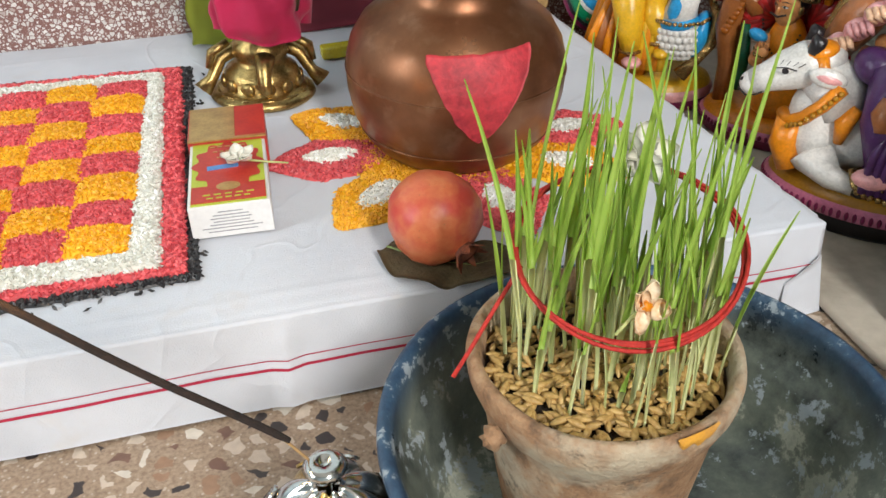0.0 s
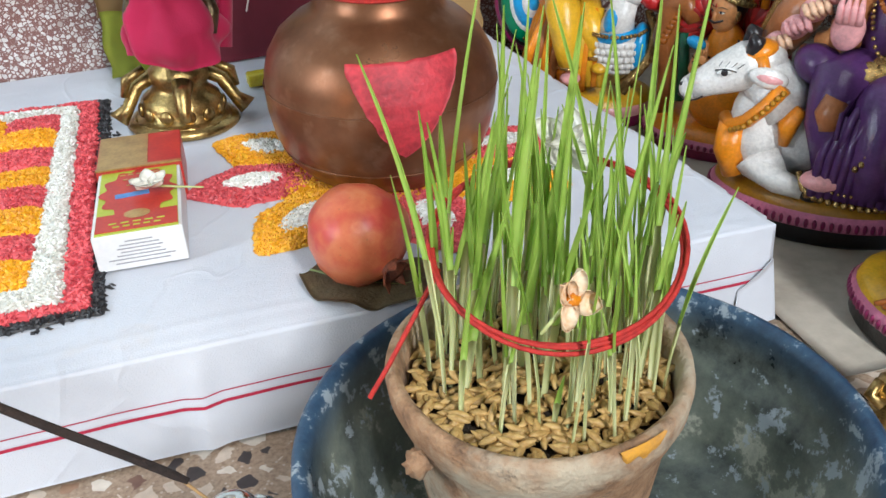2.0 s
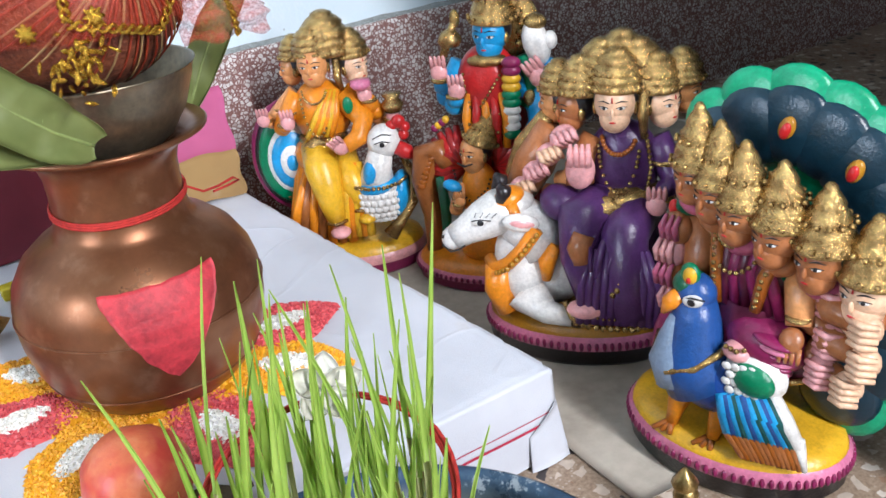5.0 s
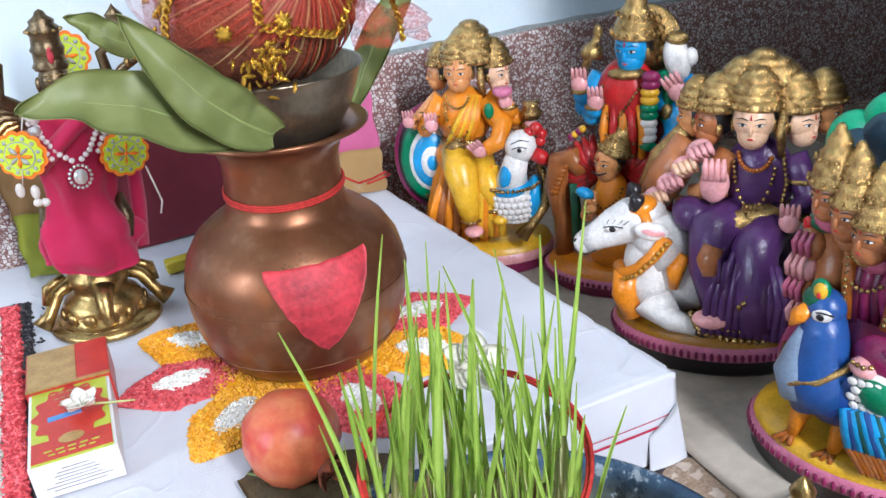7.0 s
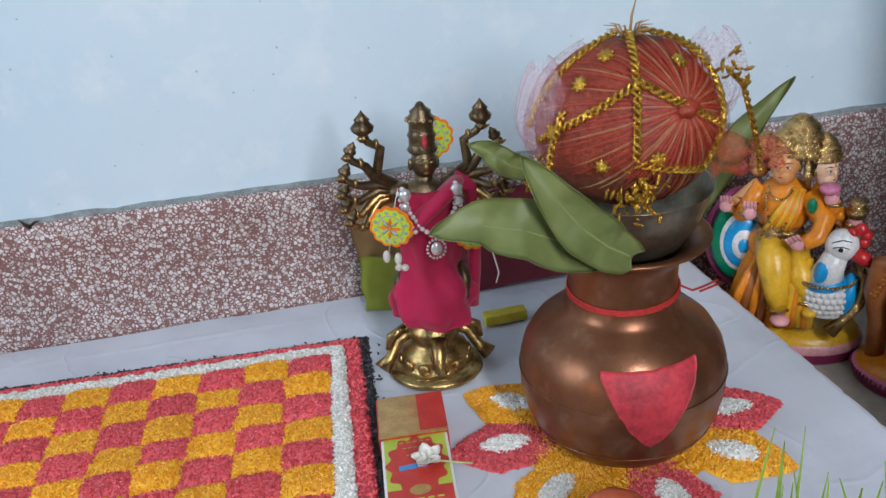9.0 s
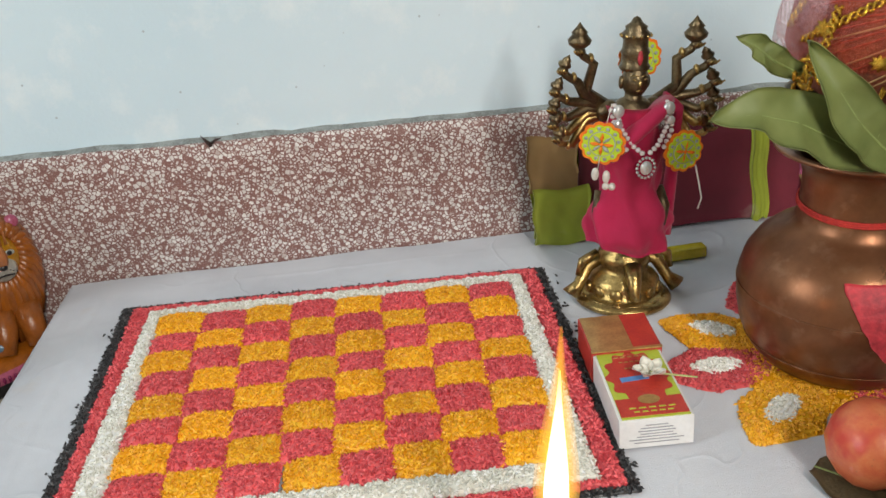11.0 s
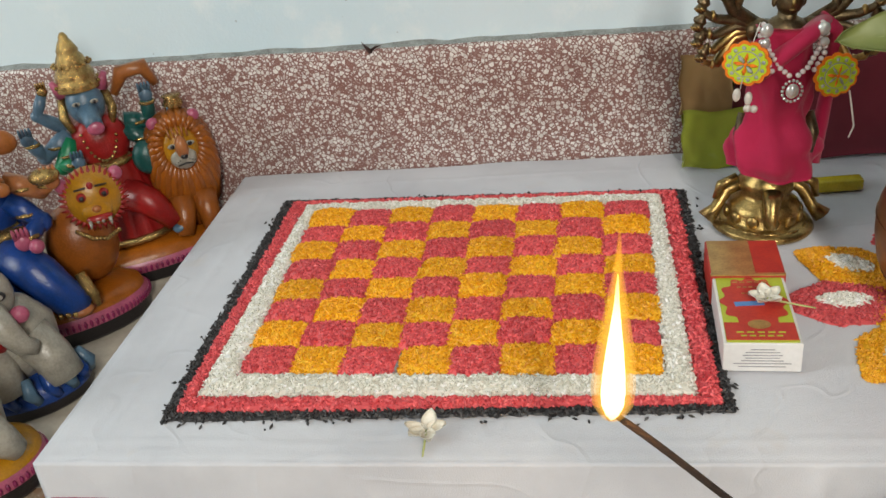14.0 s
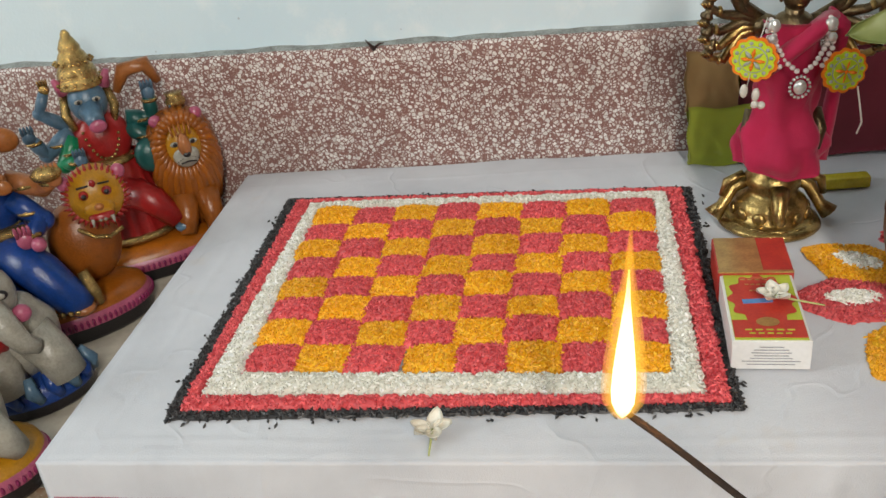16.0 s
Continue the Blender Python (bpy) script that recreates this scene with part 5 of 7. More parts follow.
for _k in range(7):
    s.tube([(-0.046 + 0.004 * _k, -0.022, 0.122), (-0.062 + 0.009 * _k, -0.032, 0.080), (-0.074 + 0.011 * _k, -0.031, 0.038)], [0.004, 0.0055, 0.006], P["brown" if _k % 2 else "orange"], 8)
s.ball((-0.026, -0.002, 0.132), (0.034, 0.026, 0.026), P["orange"])
s.tube([(-0.032, -0.012, 0.142), (-0.027, -0.040, 0.126), (-0.022, -0.045, 0.092), (-0.019, -0.047, 0.068)], [0.019, 0.0185, 0.014, 0.0095], P["yellow"], 14)
s.tube([(-0.008, -0.016, 0.130), (0.004, -0.038, 0.104), (0.011, -0.041, 0.078)], [0.017, 0.014, 0.009], P["yellow"], 12)
s.tube([(-0.030, -0.050, 0.070), (-0.018, -0.057, 0.070), (-0.008, -0.050, 0.071)], 0.0022, P["gold"], 7)
s.tube([(0.002, -0.050, 0.081), (0.011, -0.052, 0.081), (0.019, -0.046, 0.081)], 0.0022, P["gold"], 7)
s.ball((-0.016, -0.055, 0.060), (0.011, 0.012, 0.006), P["pink"])
s.ball((0.014, -0.050, 0.071), (0.009, 0.010, 0.006), P["yellow"])
for _k in range(5):
    s.tube([(-0.006 + 0.004 * _k, -0.030, 0.128), (-0.006 + 0.005 * _k, -0.044, 0.096 - 0.002 * _k), (-0.010 + 0.006 * _k, -0.046, 0.050)], [0.004, 0.005, 0.006], P["orange" if _k % 2 else "yellow"], 8)
s.ball((-0.023, 0.000, 0.178), (0.031, 0.023, 0.036), P["orange"], (0, 4, 0), 20, 14)
for _k in range(6):
    s.tube([(-0.002 - 0.002 * _k, -0.014, 0.204), (-0.006 - 0.004 * _k, -0.025, 0.180), (-0.014 - 0.005 * _k, -0.026, 0.158)], [0.0030, 0.0042, 0.0030], P["yellow" if _k % 2 else "orange"], 7)
s.ball((-0.026, -0.004, 0.152), (0.027, 0.024, 0.008), P["gold"])
s.ball((-0.030, -0.027, 0.148), (0.013, 0.006, 0.011), P["gold"], lump=0.5)
beads(s, loop((-0.026, -0.019, 0.206), 0.015, 0.012, 0.046, 190, 350), 0.0018)
beads(s, loop((-0.026, -0.016, 0.208), 0.013, 0.010, 0.014, 190, 350), 0.0016)
s.tube([(-0.022, 0, 0.204), (-0.023, -0.004, 0.218)], 0.0095, P["skin"])
head(s, (-0.023, -0.010, 0.230), 0.0192, P["skin"], -10, None)
head(s, (0.016, 0.004, 0.222), 0.0178, P["fair"], 48, None)
head(s, (-0.048, 0.016, 0.222), 0.0155, P["skin"], -72, None)
crown(s, (-0.024, -0.002, 0.240), 0.0195, 0.030)
crown(s, (0.014, 0.008, 0.232), 0.0180, 0.030)
crown(s, (-0.045, 0.016, 0.233), 0.0155, 0.026)
crown(s, (-0.010, 0.008, 0.238), 0.0265, 0.044)
s.tube([(0.000, -0.008, 0.238), (0.000, -0.012, 0.216), (0.002, -0.010, 0.202)], [0.004, 0.0042, 0.003], P["gold"], 8)
arm(s, (-0.046, 0.0, 0.200), (-0.066, -0.010, 0.168), (-0.058, -0.026, 0.176), 0.0095, P["orange"], P["pink"])
arm(s, (-0.048, 0.004, 0.200), (-0.078, 0.002, 0.172), (-0.082, -0.014, 0.178), 0.0085, P["skin"], P["pink"])
arm(s, (0.004, 0.0, 0.198), (0.034, -0.010, 0.176), (0.028, -0.022, 0.194), 0.0095, P["orange"], P["pink"])
arm(s, (0.004, 0.004, 0.196), (0.044, -0.006, 0.160), (0.050, -0.016, 0.168), 0.0085, P["skin"], P["pink"])
s.tube([(0.002, -0.008, 0.194), (0.022, -0.024, 0.172), (0.016, -0.038, 0.158), (0.002, -0.046, 0.152)], [0.013, 0.012, 0.010, 0.008], P["orange"], 12)
hand(s, (-0.003, -0.048, 0.152), 0.0085, P["pink"], (20, -30, 0))
s.lathe([(0, 0), (0.009, 0), (0.012, 0.008), (0.007, 0.014), (0.011, 0.019), (0, 0.020)], P["gold"], pose(0.053, -0.018, 0.176), 16)
s.lathe([(0, 0), (0.006, 0.001), (0.011, 0.006), (0.010, 0.011), (0, 0.012)], P["rose"], pose(0.024, -0.028, 0.204), 14)
s.ball((0.008, -0.028, 0.190), (0.0055, 0.004, 0.009), P["green"])
s.ball((0.029, -0.036, 0.088), (0.027, 0.021, 0.028), P["white"], (0, -10, 0), 22, 14)
for _i in range(6):
    for _j in range(7):
        _b, _a = -0.75 + 0.26 * _i, -2.45 + 0.27 * _j + 0.13 * (_i % 2)
        s.ball((0.029 + 0.0275 * math.cos(_b) * math.cos(_a), -0.036 + 0.0215 * math.cos(_b) * math.sin(_a), 0.088 + 0.0285 * math.sin(_b)), (0.0042, 0.0016, 0.0034), P["white"], (0, 0, math.degrees(_a) + 90), 7, 4)
s.ball((0.050, -0.033, 0.088), (0.011, 0.019, 0.028), P["blue"], (0, 10, 0), 16, 10)
s.ball((0.028, -0.040, 0.104), (0.022, 0.018, 0.010), P["blue"], (0, -6, 0), 16, 10)
s.ball((0.004, -0.036, 0.094), (0.010, 0.012, 0.018), P["white"], (0, -20, 0), 14, 10)
s.tube([(0.027, -0.036, 0.104), (0.031, -0.040, 0.124), (0.037, -0.042, 0.144)], [0.020, 0.0150, 0.0125], P["white"], 16)
s.ball((0.025, -0.044, 0.120), (0.010, 0.012, 0.019), P["blue"], (0, 14, 0), 14, 10)
s.ball((0.041, -0.042, 0.153), (0.0175, 0.0150, 0.0185), P["white"], (0, 12, 0), 20, 14)
for _x, _z, _q in ((0.050, 0.168, 0.006), (0.058, 0.172, 0.0075), (0.064, 0.166, 0.006), (0.062, 0.158, 0.006)):
    s.ball((_x, -0.042, _z), (_q, 0.006, _q), P["red"], (0, 0, 0), 10, 7)
s.tube([(0.054, -0.045, 0.146), (0.064, -0.046, 0.140), (0.071, -0.046, 0.134)], [0.008, 0.0085, 0.004], P["red"], 10)
s.ball((0.040, -0.0566, 0.154), (0.0058, 0.0016, 0.0028), P["white"])
s.ball((0.040, -0.0580, 0.154), (0.0026, 0.0010, 0.0026), P["black"])
s.tube([(0.032, -0.0560, 0.155), (0.040, -0.0585, 0.158), (0.048, -0.0555, 0.155)], 0.0006, P["black"], 5)
s.tube([(0.031, -0.0540, 0.160), (0.041, -0.0565, 0.165), (0.050, -0.0530, 0.162)], 0.0006, P["black"], 5)
beads(s, [(0.006, -0.050, 0.107), (0.020, -0.058, 0.107), (0.036, -0.058, 0.107), (0.052, -0.050, 0.108), (0.060, -0.036, 0.110)], 0.0024, None, 0.004)
s.tube([(0.058, -0.028, 0.128), (0.067, -0.034, 0.108), (0.063, -0.040, 0.082), (0.048, -0.046, 0.062), (0.036, -0.048, 0.048)], [0.004, 0.006, 0.0065, 0.006, 0.009], P["gold"], 10)
beads(s, [(0.061, -0.034, 0.128), (0.070, -0.038, 0.108), (0.066, -0.044, 0.082), (0.050, -0.050, 0.062)], 0.0026, None, 0.006)
idol(s, "goose_goddess_statue", "glossy painted clay goddess in orange riding a white goose", pose(0.052, 0.397, 0.002, 0, 0, -32))

# blue god with a winged bearer
s = Solid()
plinth(s, 0.083, 0.055, 0.024, (0.0, 0.0), P["orange"], P["rose"], P["magenta"])
pleats(s, (0.014, 0.012, 0.028), 0.044, 0.030, 0.155, P["red"], 0.65, 12)
s.ball((0.008, -0.002, 0.206), (0.032, 0.023, 0.042), P["red"], (0, 0, 0), 20, 14)
s.tube([(0.012, 0.002, 0.232), (0.013, -0.002, 0.246)], 0.0105, P["blue"])
head(s, (0.014, -0.004, 0.256), 0.0205, P["blue"], -16, None)
crown(s, (0.015, 0.000, 0.268), 0.0205, 0.050, (0, 4, 0), None, True)
s.ball((0.026, 0.018, 0.260), (0.033, 0.008, 0.036), P["gold"], (0, 0, 0), 24, 10)
beads(s, [(0.036, 0.010, 0.282), (0.043, 0.008, 0.264), (0.040, 0.006, 0.244), (0.032, 0.0, 0.232)], 0.005, None, 0.008)
beads(s, loop((0.008, -0.017, 0.232), 0.022, 0.012, 0.058, 190, 350), 0.0020)
beads(s, [(0.030, -0.016, 0.232), (0.018, -0.025, 0.214), (0.006, -0.026, 0.196), (-0.006, -0.022, 0.180)], 0.0018)
s.ball((0.010, -0.012, 0.234), (0.020, 0.013, 0.007), P["gold"])
for _k in range(5):
    s.tube([(-0.010 + 0.008 * _k, -0.020, 0.204), (-0.012 + 0.010 * _k, -0.026, 0.180), (-0.010 + 0.009 * _k, -0.024, 0.150)], [0.003, 0.005, 0.004], P["red" if _k % 2 else "orange"], 7)
for _k, _m in enumerate(("magenta", "magenta", "yellow", "yellow", "green", "green", "white", "white", "white", "green")):
    s.ball((0.035 - 0.0004 * _k, -0.024, 0.234 - 0.0078 * _k), (0.0095, 0.007, 0.0062), P[_m], (0, 0, 0), 12, 8)
s.tube([(0.046, -0.004, 0.236), (0.052, -0.006, 0.212), (0.046, -0.010, 0.186)], [0.009, 0.010, 0.007], P["green"], 10)
s.ball((0.050, -0.014, 0.196), (0.007, 0.006, 0.009), P["gold"])
arm(s, (-0.018, 0.004, 0.228), (-0.036, 0.000, 0.196), (-0.037, -0.014, 0.220), 0.0105, P["blue"], P["pink"])
arm(s, (-0.014, 0.002, 0.216), (-0.026, -0.010, 0.190), (-0.020, -0.026, 0.206), 0.0105, P["blue"], P["pink"])
s.tube([(0.044, 0.004, 0.224), (0.068, 0.002, 0.198), (0.074, -0.004, 0.210), (0.066, -0.014, 0.226)], [0.012, 0.016, 0.015, 0.011], P["blue"], 14)
hand(s, (0.061, -0.020, 0.218), 0.0105, P["pink"], (0, -30, 0))
s.tube([(0.040, 0.0, 0.212), (0.060, -0.004, 0.186), (0.060, -0.010, 0.166), (0.046, -0.018, 0.152)], [0.013, 0.0165, 0.015, 0.010], P["blue"], 14)
s.ball((0.048, -0.022, 0.148), (0.008, 0.007, 0.009), P["rose"])
s.tube([(-0.033, -0.016, 0.236), (-0.027, -0.012, 0.252), (-0.018, -0.008, 0.276)], [0.004, 0.005, 0.003], P["gold"])
s.ball((-0.025, -0.011, 0.255), (0.011, 0.010, 0.010), P["gold"], (0, 20, 0), 12, 8, 0.3)
s.ball((-0.019, -0.008, 0.274), (0.005, 0.005, 0.009), P["gold"])
s.ball((0.058, -0.010, 0.248), (0.013, 0.010, 0.022), P["white"], (0, -14, 0), 16, 12)
s.ball((0.071, -0.010, 0.250), (0.007, 0.007, 0.009), P["white"])
s.ball((0.058, -0.010, 0.268), (0.011, 0.009, 0.008), P["gold"])
s.ball((-0.004, -0.026, 0.100), (0.020, 0.017, 0.036), P["orange"], (0, 0, 0), 18, 12)
s.ball((-0.004, -0.028, 0.055), (0.030, 0.020, 0.030), P["orange"], (0, 0, 0), 18, 12)
head(s, (-0.006, -0.027, 0.145), 0.0178, P["skin"], -34, None)
crown(s, (0.000, -0.022, 0.156), 0.0180, 0.036, (0, 18, 0), None, True)
s.tube([(-0.022, -0.041, 0.140), (-0.014, -0.046, 0.138), (-0.006, -0.046, 0.141)], 0.0011, P["black"], 5)
for _e, _a0 in ((-1, 100), (1, -35)):
    for _k in range(10):
        _a = radians(_a0 + 13.5 * _k)
        _d = Vector((math.cos(_a), 0, math.sin(_a)))
        _c = Vector((-0.004 + 0.016 * _e, -0.012, 0.126))
        s.tube([_c, _c + _d * 0.024 + Vector((0, -0.006, 0)), _c + _d * 0.042 + Vector((0, 0.004, 0))], [0.005, 0.0066, 0.003], P["wine" if _k % 2 else "red"], 8)
s.tube([(-0.062, -0.006, 0.024), (-0.060, -0.010, 0.070), (-0.066, -0.012, 0.110), (-0.060, -0.014, 0.140), (-0.046, -0.016, 0.146), (-0.038, -0.018, 0.128)], [0.010, 0.011, 0.013, 0.014, 0.012, 0.008], P["brown"], 12)
for _k in range(8):
    s.ball((-0.066 + 0.002 * _k, -0.024, 0.108 + 0.005 * _k), (0.005, 0.003, 0.004), P["rust"], (0, 0, 0), 8, 5)
s.tube([(-0.046, -0.022, 0.118), (-0.042, -0.026, 0.084), (-0.044, -0.026, 0.050)], [0.005, 0.006, 0.005], P["darkgreen"], 8)
s.ball((-0.029, -0.042, 0.116), (0.010, 0.007, 0.006), P["blue"], (0, 20, 0))
arm(s, (-0.020, -0.028, 0.112), (-0.028, -0.040, 0.090), (-0.022, -0.048, 0.100), 0.007, P["skin"], P["skin"], True)
beads(s, [(-0.030, -0.026, 0.126), (-0.024, -0.040, 0.112), (-0.010, -0.045, 0.098), (0.006, -0.040, 0.112), (0.010, -0.034, 0.124)], 0.0013, P["black"], 0.004)
for _k, _m in enumerate(("yellow", "magenta", "yellow", "magenta")):
    s.ball((-0.036 - 0.004 * _k, -0.014, 0.176 - 0.003 * _k), (0.004, 0.004, 0.004), P[_m])
idol(s, "blue_god_statue", "painted clay blue god in red with a kneeling winged bearer", pose(0.145, 0.272, 0.002, 0, 0, -45))

# goddess in purple on a white cow
s = Solid()
plinth(s, 0.090, 0.056, 0.036, (0.0, 0.0), P["ochre"], P["rose"], P["black"])
s.ball((-0.034, -0.004, 0.084), (0.046, 0.036, 0.048), P["white"], (0, -10, 0), 24, 16)
s.ball((-0.048, -0.020, 0.080), (0.028, 0.026, 0.044), P["white"], (0, -14, 0), 20, 14)
s.tube([(-0.036, -0.016, 0.104), (-0.046, -0.020, 0.122), (-0.058, -0.024, 0.136)], [0.029, 0.024, 0.0195], P["white"], 18)
s.tube([(-0.054, -0.024, 0.142), (-0.068, -0.028, 0.138), (-0.084, -0.032, 0.130), (-0.098, -0.035, 0.122), (-0.108, -0.037, 0.116)], [0.0185, 0.0205, 0.0175, 0.0130, 0.0115], P["white"], 18)
s.ball((-0.056, -0.022, 0.144), (0.018, 0.019, 0.016), P["white"], (0, 0, 0), 16, 12)
s.ball((-0.109, -0.037, 0.116), (0.0105, 0.0112, 0.0112), P["white"], (0, 20, 0), 16, 12)
s.ball((-0.116, -0.044, 0.120), (0.0016, 0.0012, 0.0022), P["black"], (0, 30, 0), 6, 4)
s.tube([(-0.119, -0.041, 0.110), (-0.110, -0.0475, 0.107), (-0.102, -0.0465, 0.109), (-0.097, -0.0445, 0.112)], 0.0008, P["black"], 5)
s.ball((-0.061, -0.028, 0.151), (0.017, 0.0155, 0.0095), P["orange"], (0, -18, 0), 14, 9)
s.tube([(-0.056, -0.038, 0.150), (-0.051, -0.041, 0.140), (-0.047, -0.040, 0.126)], [0.006, 0.005, 0.003], P["orange"], 8)
for _x, _y in ((-0.062, -0.036), (-0.070, -0.012)):
    s.tube([(_x, _y, 0.152), (_x + 0.001, _y, 0.162), (_x - 0.003, _y - 0.002, 0.166)], [0.0075, 0.0068, 0.003], P["black"], 10)
s.ball((-0.046, -0.046, 0.136), (0.0165, 0.005, 0.0085), P["white"], (0, 14, 20), 14, 9)
s.ball((-0.045, -0.0478, 0.1362), (0.0125, 0.0036, 0.0046), P["pink"], (0, 14, 20), 12, 8)
s.ball((-0.080, -0.0492, 0.137), (0.0066, 0.0018, 0.0030), P["white"], (0, -10, 8))
s.ball((-0.080, -0.0508, 0.137), (0.0030, 0.0010, 0.0027), P["black"])
s.tube([(-0.088, -0.0480, 0.1375), (-0.080, -0.0515, 0.1405), (-0.071, -0.0490, 0.1385)], 0.0006, P["black"], 5)
for _k in range(4):
    s.tube([(-0.085 + 0.005 * _k, -0.0500, 0.1420), (-0.083 + 0.006 * _k, -0.0500, 0.1465)], 0.0004, P["black"], 4)
s.tube([(-0.033, -0.043, 0.129), (-0.045, -0.047, 0.112), (-0.058, -0.048, 0.098), (-0.072, -0.040, 0.088), (-0.080, -0.026, 0.090)], 0.0062, P["orange"], 10)
beads(s, [(-0.032, -0.051, 0.127), (-0.045, -0.055, 0.110), (-0.058, -0.056, 0.096), (-0.073, -0.047, 0.086)], 0.0026, P["ochre"], 0.005)
s.tube([(-0.070, -0.034, 0.088), (-0.072, -0.036, 0.066), (-0.064, -0.038, 0.044)], [0.013, 0.013, 0.010], P["orange"], 12)
s.tube([(-0.030, -0.032, 0.062), (-0.046, -0.042, 0.054), (-0.026, -0.048, 0.050), (-0.004, -0.050, 0.046)], [0.018, 0.016, 0.011, 0.008], P["white"], 12)
s.ball((0.001, -0.051, 0.045), (0.010, 0.007, 0.007), P["black"])
s.tube([(-0.018, -0.040, 0.112), (-0.026, -0.042, 0.098), (-0.027, -0.043, 0.080)], [0.005, 0.0085, 0.004], P["orange"], 10)
pleats(s, (0.038, -0.004, 0.042), 0.046, 0.042, 0.095, P["purple"], 0.70, 18, (-0.002, 0.004))
s.tube([(0.024, -0.006, 0.140), (0.002, -0.034, 0.136), (0.004, -0.046, 0.106), (0.012, -0.050, 0.066)], [0.022, 0.021, 0.018, 0.012], P["purple"], 14)
s.tube([(0.050, -0.008, 0.140), (0.040, -0.044, 0.124), (0.042, -0.050, 0.090), (0.046, -0.052, 0.056)], [0.022, 0.020, 0.019, 0.018], P["purple"], 14)
s.ball((-0.014, -0.020, 0.144), (0.020, 0.018, 0.016), P["purple"], (0, 20, 0), 16, 10)
for _k in range(11):
    _x = 0.006 + 0.0064 * _k
    s.tube([(_x * 0.7 + 0.010, -0.056, 0.118), (_x, -0.062, 0.086), (_x - 0.002, -0.061, 0.050)], [0.0026, 0.0040, 0.0048], P["purple"], 8)
for _k in range(5):
    s.tube([(0.024 + 0.008 * _k, -0.030, 0.142), (0.012 + 0.010 * _k, -0.058, 0.120 - 0.004 * _k), (0.014 + 0.004 * _k, -0.062, 0.100 - 0.006 * _k)], [0.003, 0.004, 0.002], P["purple"], 7)
beads(s, [(0.000, -0.062, 0.049), (0.024, -0.067, 0.048), (0.048, -0.066, 0.048), (0.072, -0.056, 0.050)], 0.0030, None, 0.0052)
beads(s, [(0.000, -0.062, 0.058), (0.024, -0.067, 0.057), (0.048, -0.066, 0.057), (0.072, -0.056, 0.058)], 0.0014)
s.tube([(-0.010, -0.052, 0.064), (-0.004, -0.058, 0.052), (0.012, -0.064, 0.047)], 0.0028, P["gold"], 8)
beads(s, [(0.040, -0.064, 0.098), (0.036, -0.067, 0.086), (0.028, -0.066, 0.076)], 0.0030, None, 0.0045)
s.ball((0.010, -0.058, 0.062), (0.018, 0.011, 0.009), P["pink"], (0, 0, 10), 14, 9)
s.tube([(0.008, -0.052, 0.130), (0.004, -0.056, 0.118), (0.006, -0.058, 0.106)], [0.0095, 0.0105, 0.008], P["clay"], 10)
s.ball((0.036, 0.0, 0.174), (0.031, 0.023, 0.038), P["purple"], (0, 0, 0), 20, 14)
s.ball((0.037, -0.006, 0.149), (0.033, 0.027, 0.011), P["gold"], (0, -4, 0), 20, 10)
s.ball((0.026, -0.030, 0.142), (0.016, 0.008, 0.012), P["gold"], (0, 20, 0), 14, 8, 0.4)
beads(s, loop((0.034, -0.017, 0.202), 0.017, 0.013, 0.044, 190, 350), 0.0020)
beads(s, loop((0.034, -0.015, 0.204), 0.014, 0.011, 0.014, 190, 350), 0.0022, P["rust"])
beads(s, [(0.056, -0.014, 0.202), (0.060, -0.018, 0.176), (0.056, -0.022, 0.150)], 0.0022)
s.tube([(0.033, 0, 0.200), (0.032, -0.006, 0.216)], 0.0100, P["skin"])
s.tube([(0.014, 0.000, 0.196), (0.000, -0.010, 0.172), (0.002, -0.020, 0.162)], [0.013, 0.013, 0.012], P["clay"], 12)
s.ball((0.003, -0.026, 0.176), (0.0125, 0.008, 0.017), P["pink"], (0, 6, 0), 14, 10)
for _k in range(4):
    s.tube([(-0.004 + 0.0048 * _k, -0.032, 0.182), (-0.0045 + 0.0050 * _k, -0.032, 0.194), (-0.004 + 0.0048 * _k, -0.029, 0.2005)], [0.0030, 0.0027, 0.0016], P["pink"], 7)
arm(s, (0.062, 0.0, 0.196), (0.078, -0.008, 0.162), (0.068, -0.030, 0.152), 0.0110, P["purple"], P["pink"])
s.tube([(-0.056, 0.004, 0.142), (-0.040, 0.004, 0.172), (-0.022, 0.004, 0.204)], [0.014, 0.019, 0.015], P["clay"], 12)
s.tube([(-0.062, 0.012, 0.156), (-0.048, 0.012, 0.184), (-0.028, 0.012, 0.212)], [0.008, 0.012, 0.008], P["gold"], 10)
for _k in range(4):
    _c = Vector((-0.050 + 0.0125 * _k, -0.012, 0.154 + 0.0155 * _k))
    s.ball(_c, (0.0125, 0.009, 0.010), P["pink"], (0, -40, 0), 12, 8)
    for _j in range(4):
        s.tube([_c + Vector((-0.008 + 0.005 * _j, -0.006, 0.004 + 0.002 * _j)), _c + Vector((-0.004 + 0.005 * _j, -0.011, -0.001 + 0.002 * _j)), _c + Vector((0.001 + 0.004 * _j, -0.007, -0.006 + 0.002 * _j))], [0.0026, 0.0030, 0.0018], P["pink" if _k % 2 else "fair"], 6)
for _k in range(3):
    s.tube([(-0.030 + 0.012 * _k, -0.004, 0.146 + 0.012 * _k), (-0.016 + 0.008 * _k, -0.010, 0.148 + 0.014 * _k), (0.002, -0.006, 0.168 + 0.010 * _k)], [0.008, 0.009, 0.009], P["skin"], 10)
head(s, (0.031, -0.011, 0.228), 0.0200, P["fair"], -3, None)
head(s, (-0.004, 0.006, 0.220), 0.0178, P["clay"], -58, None)
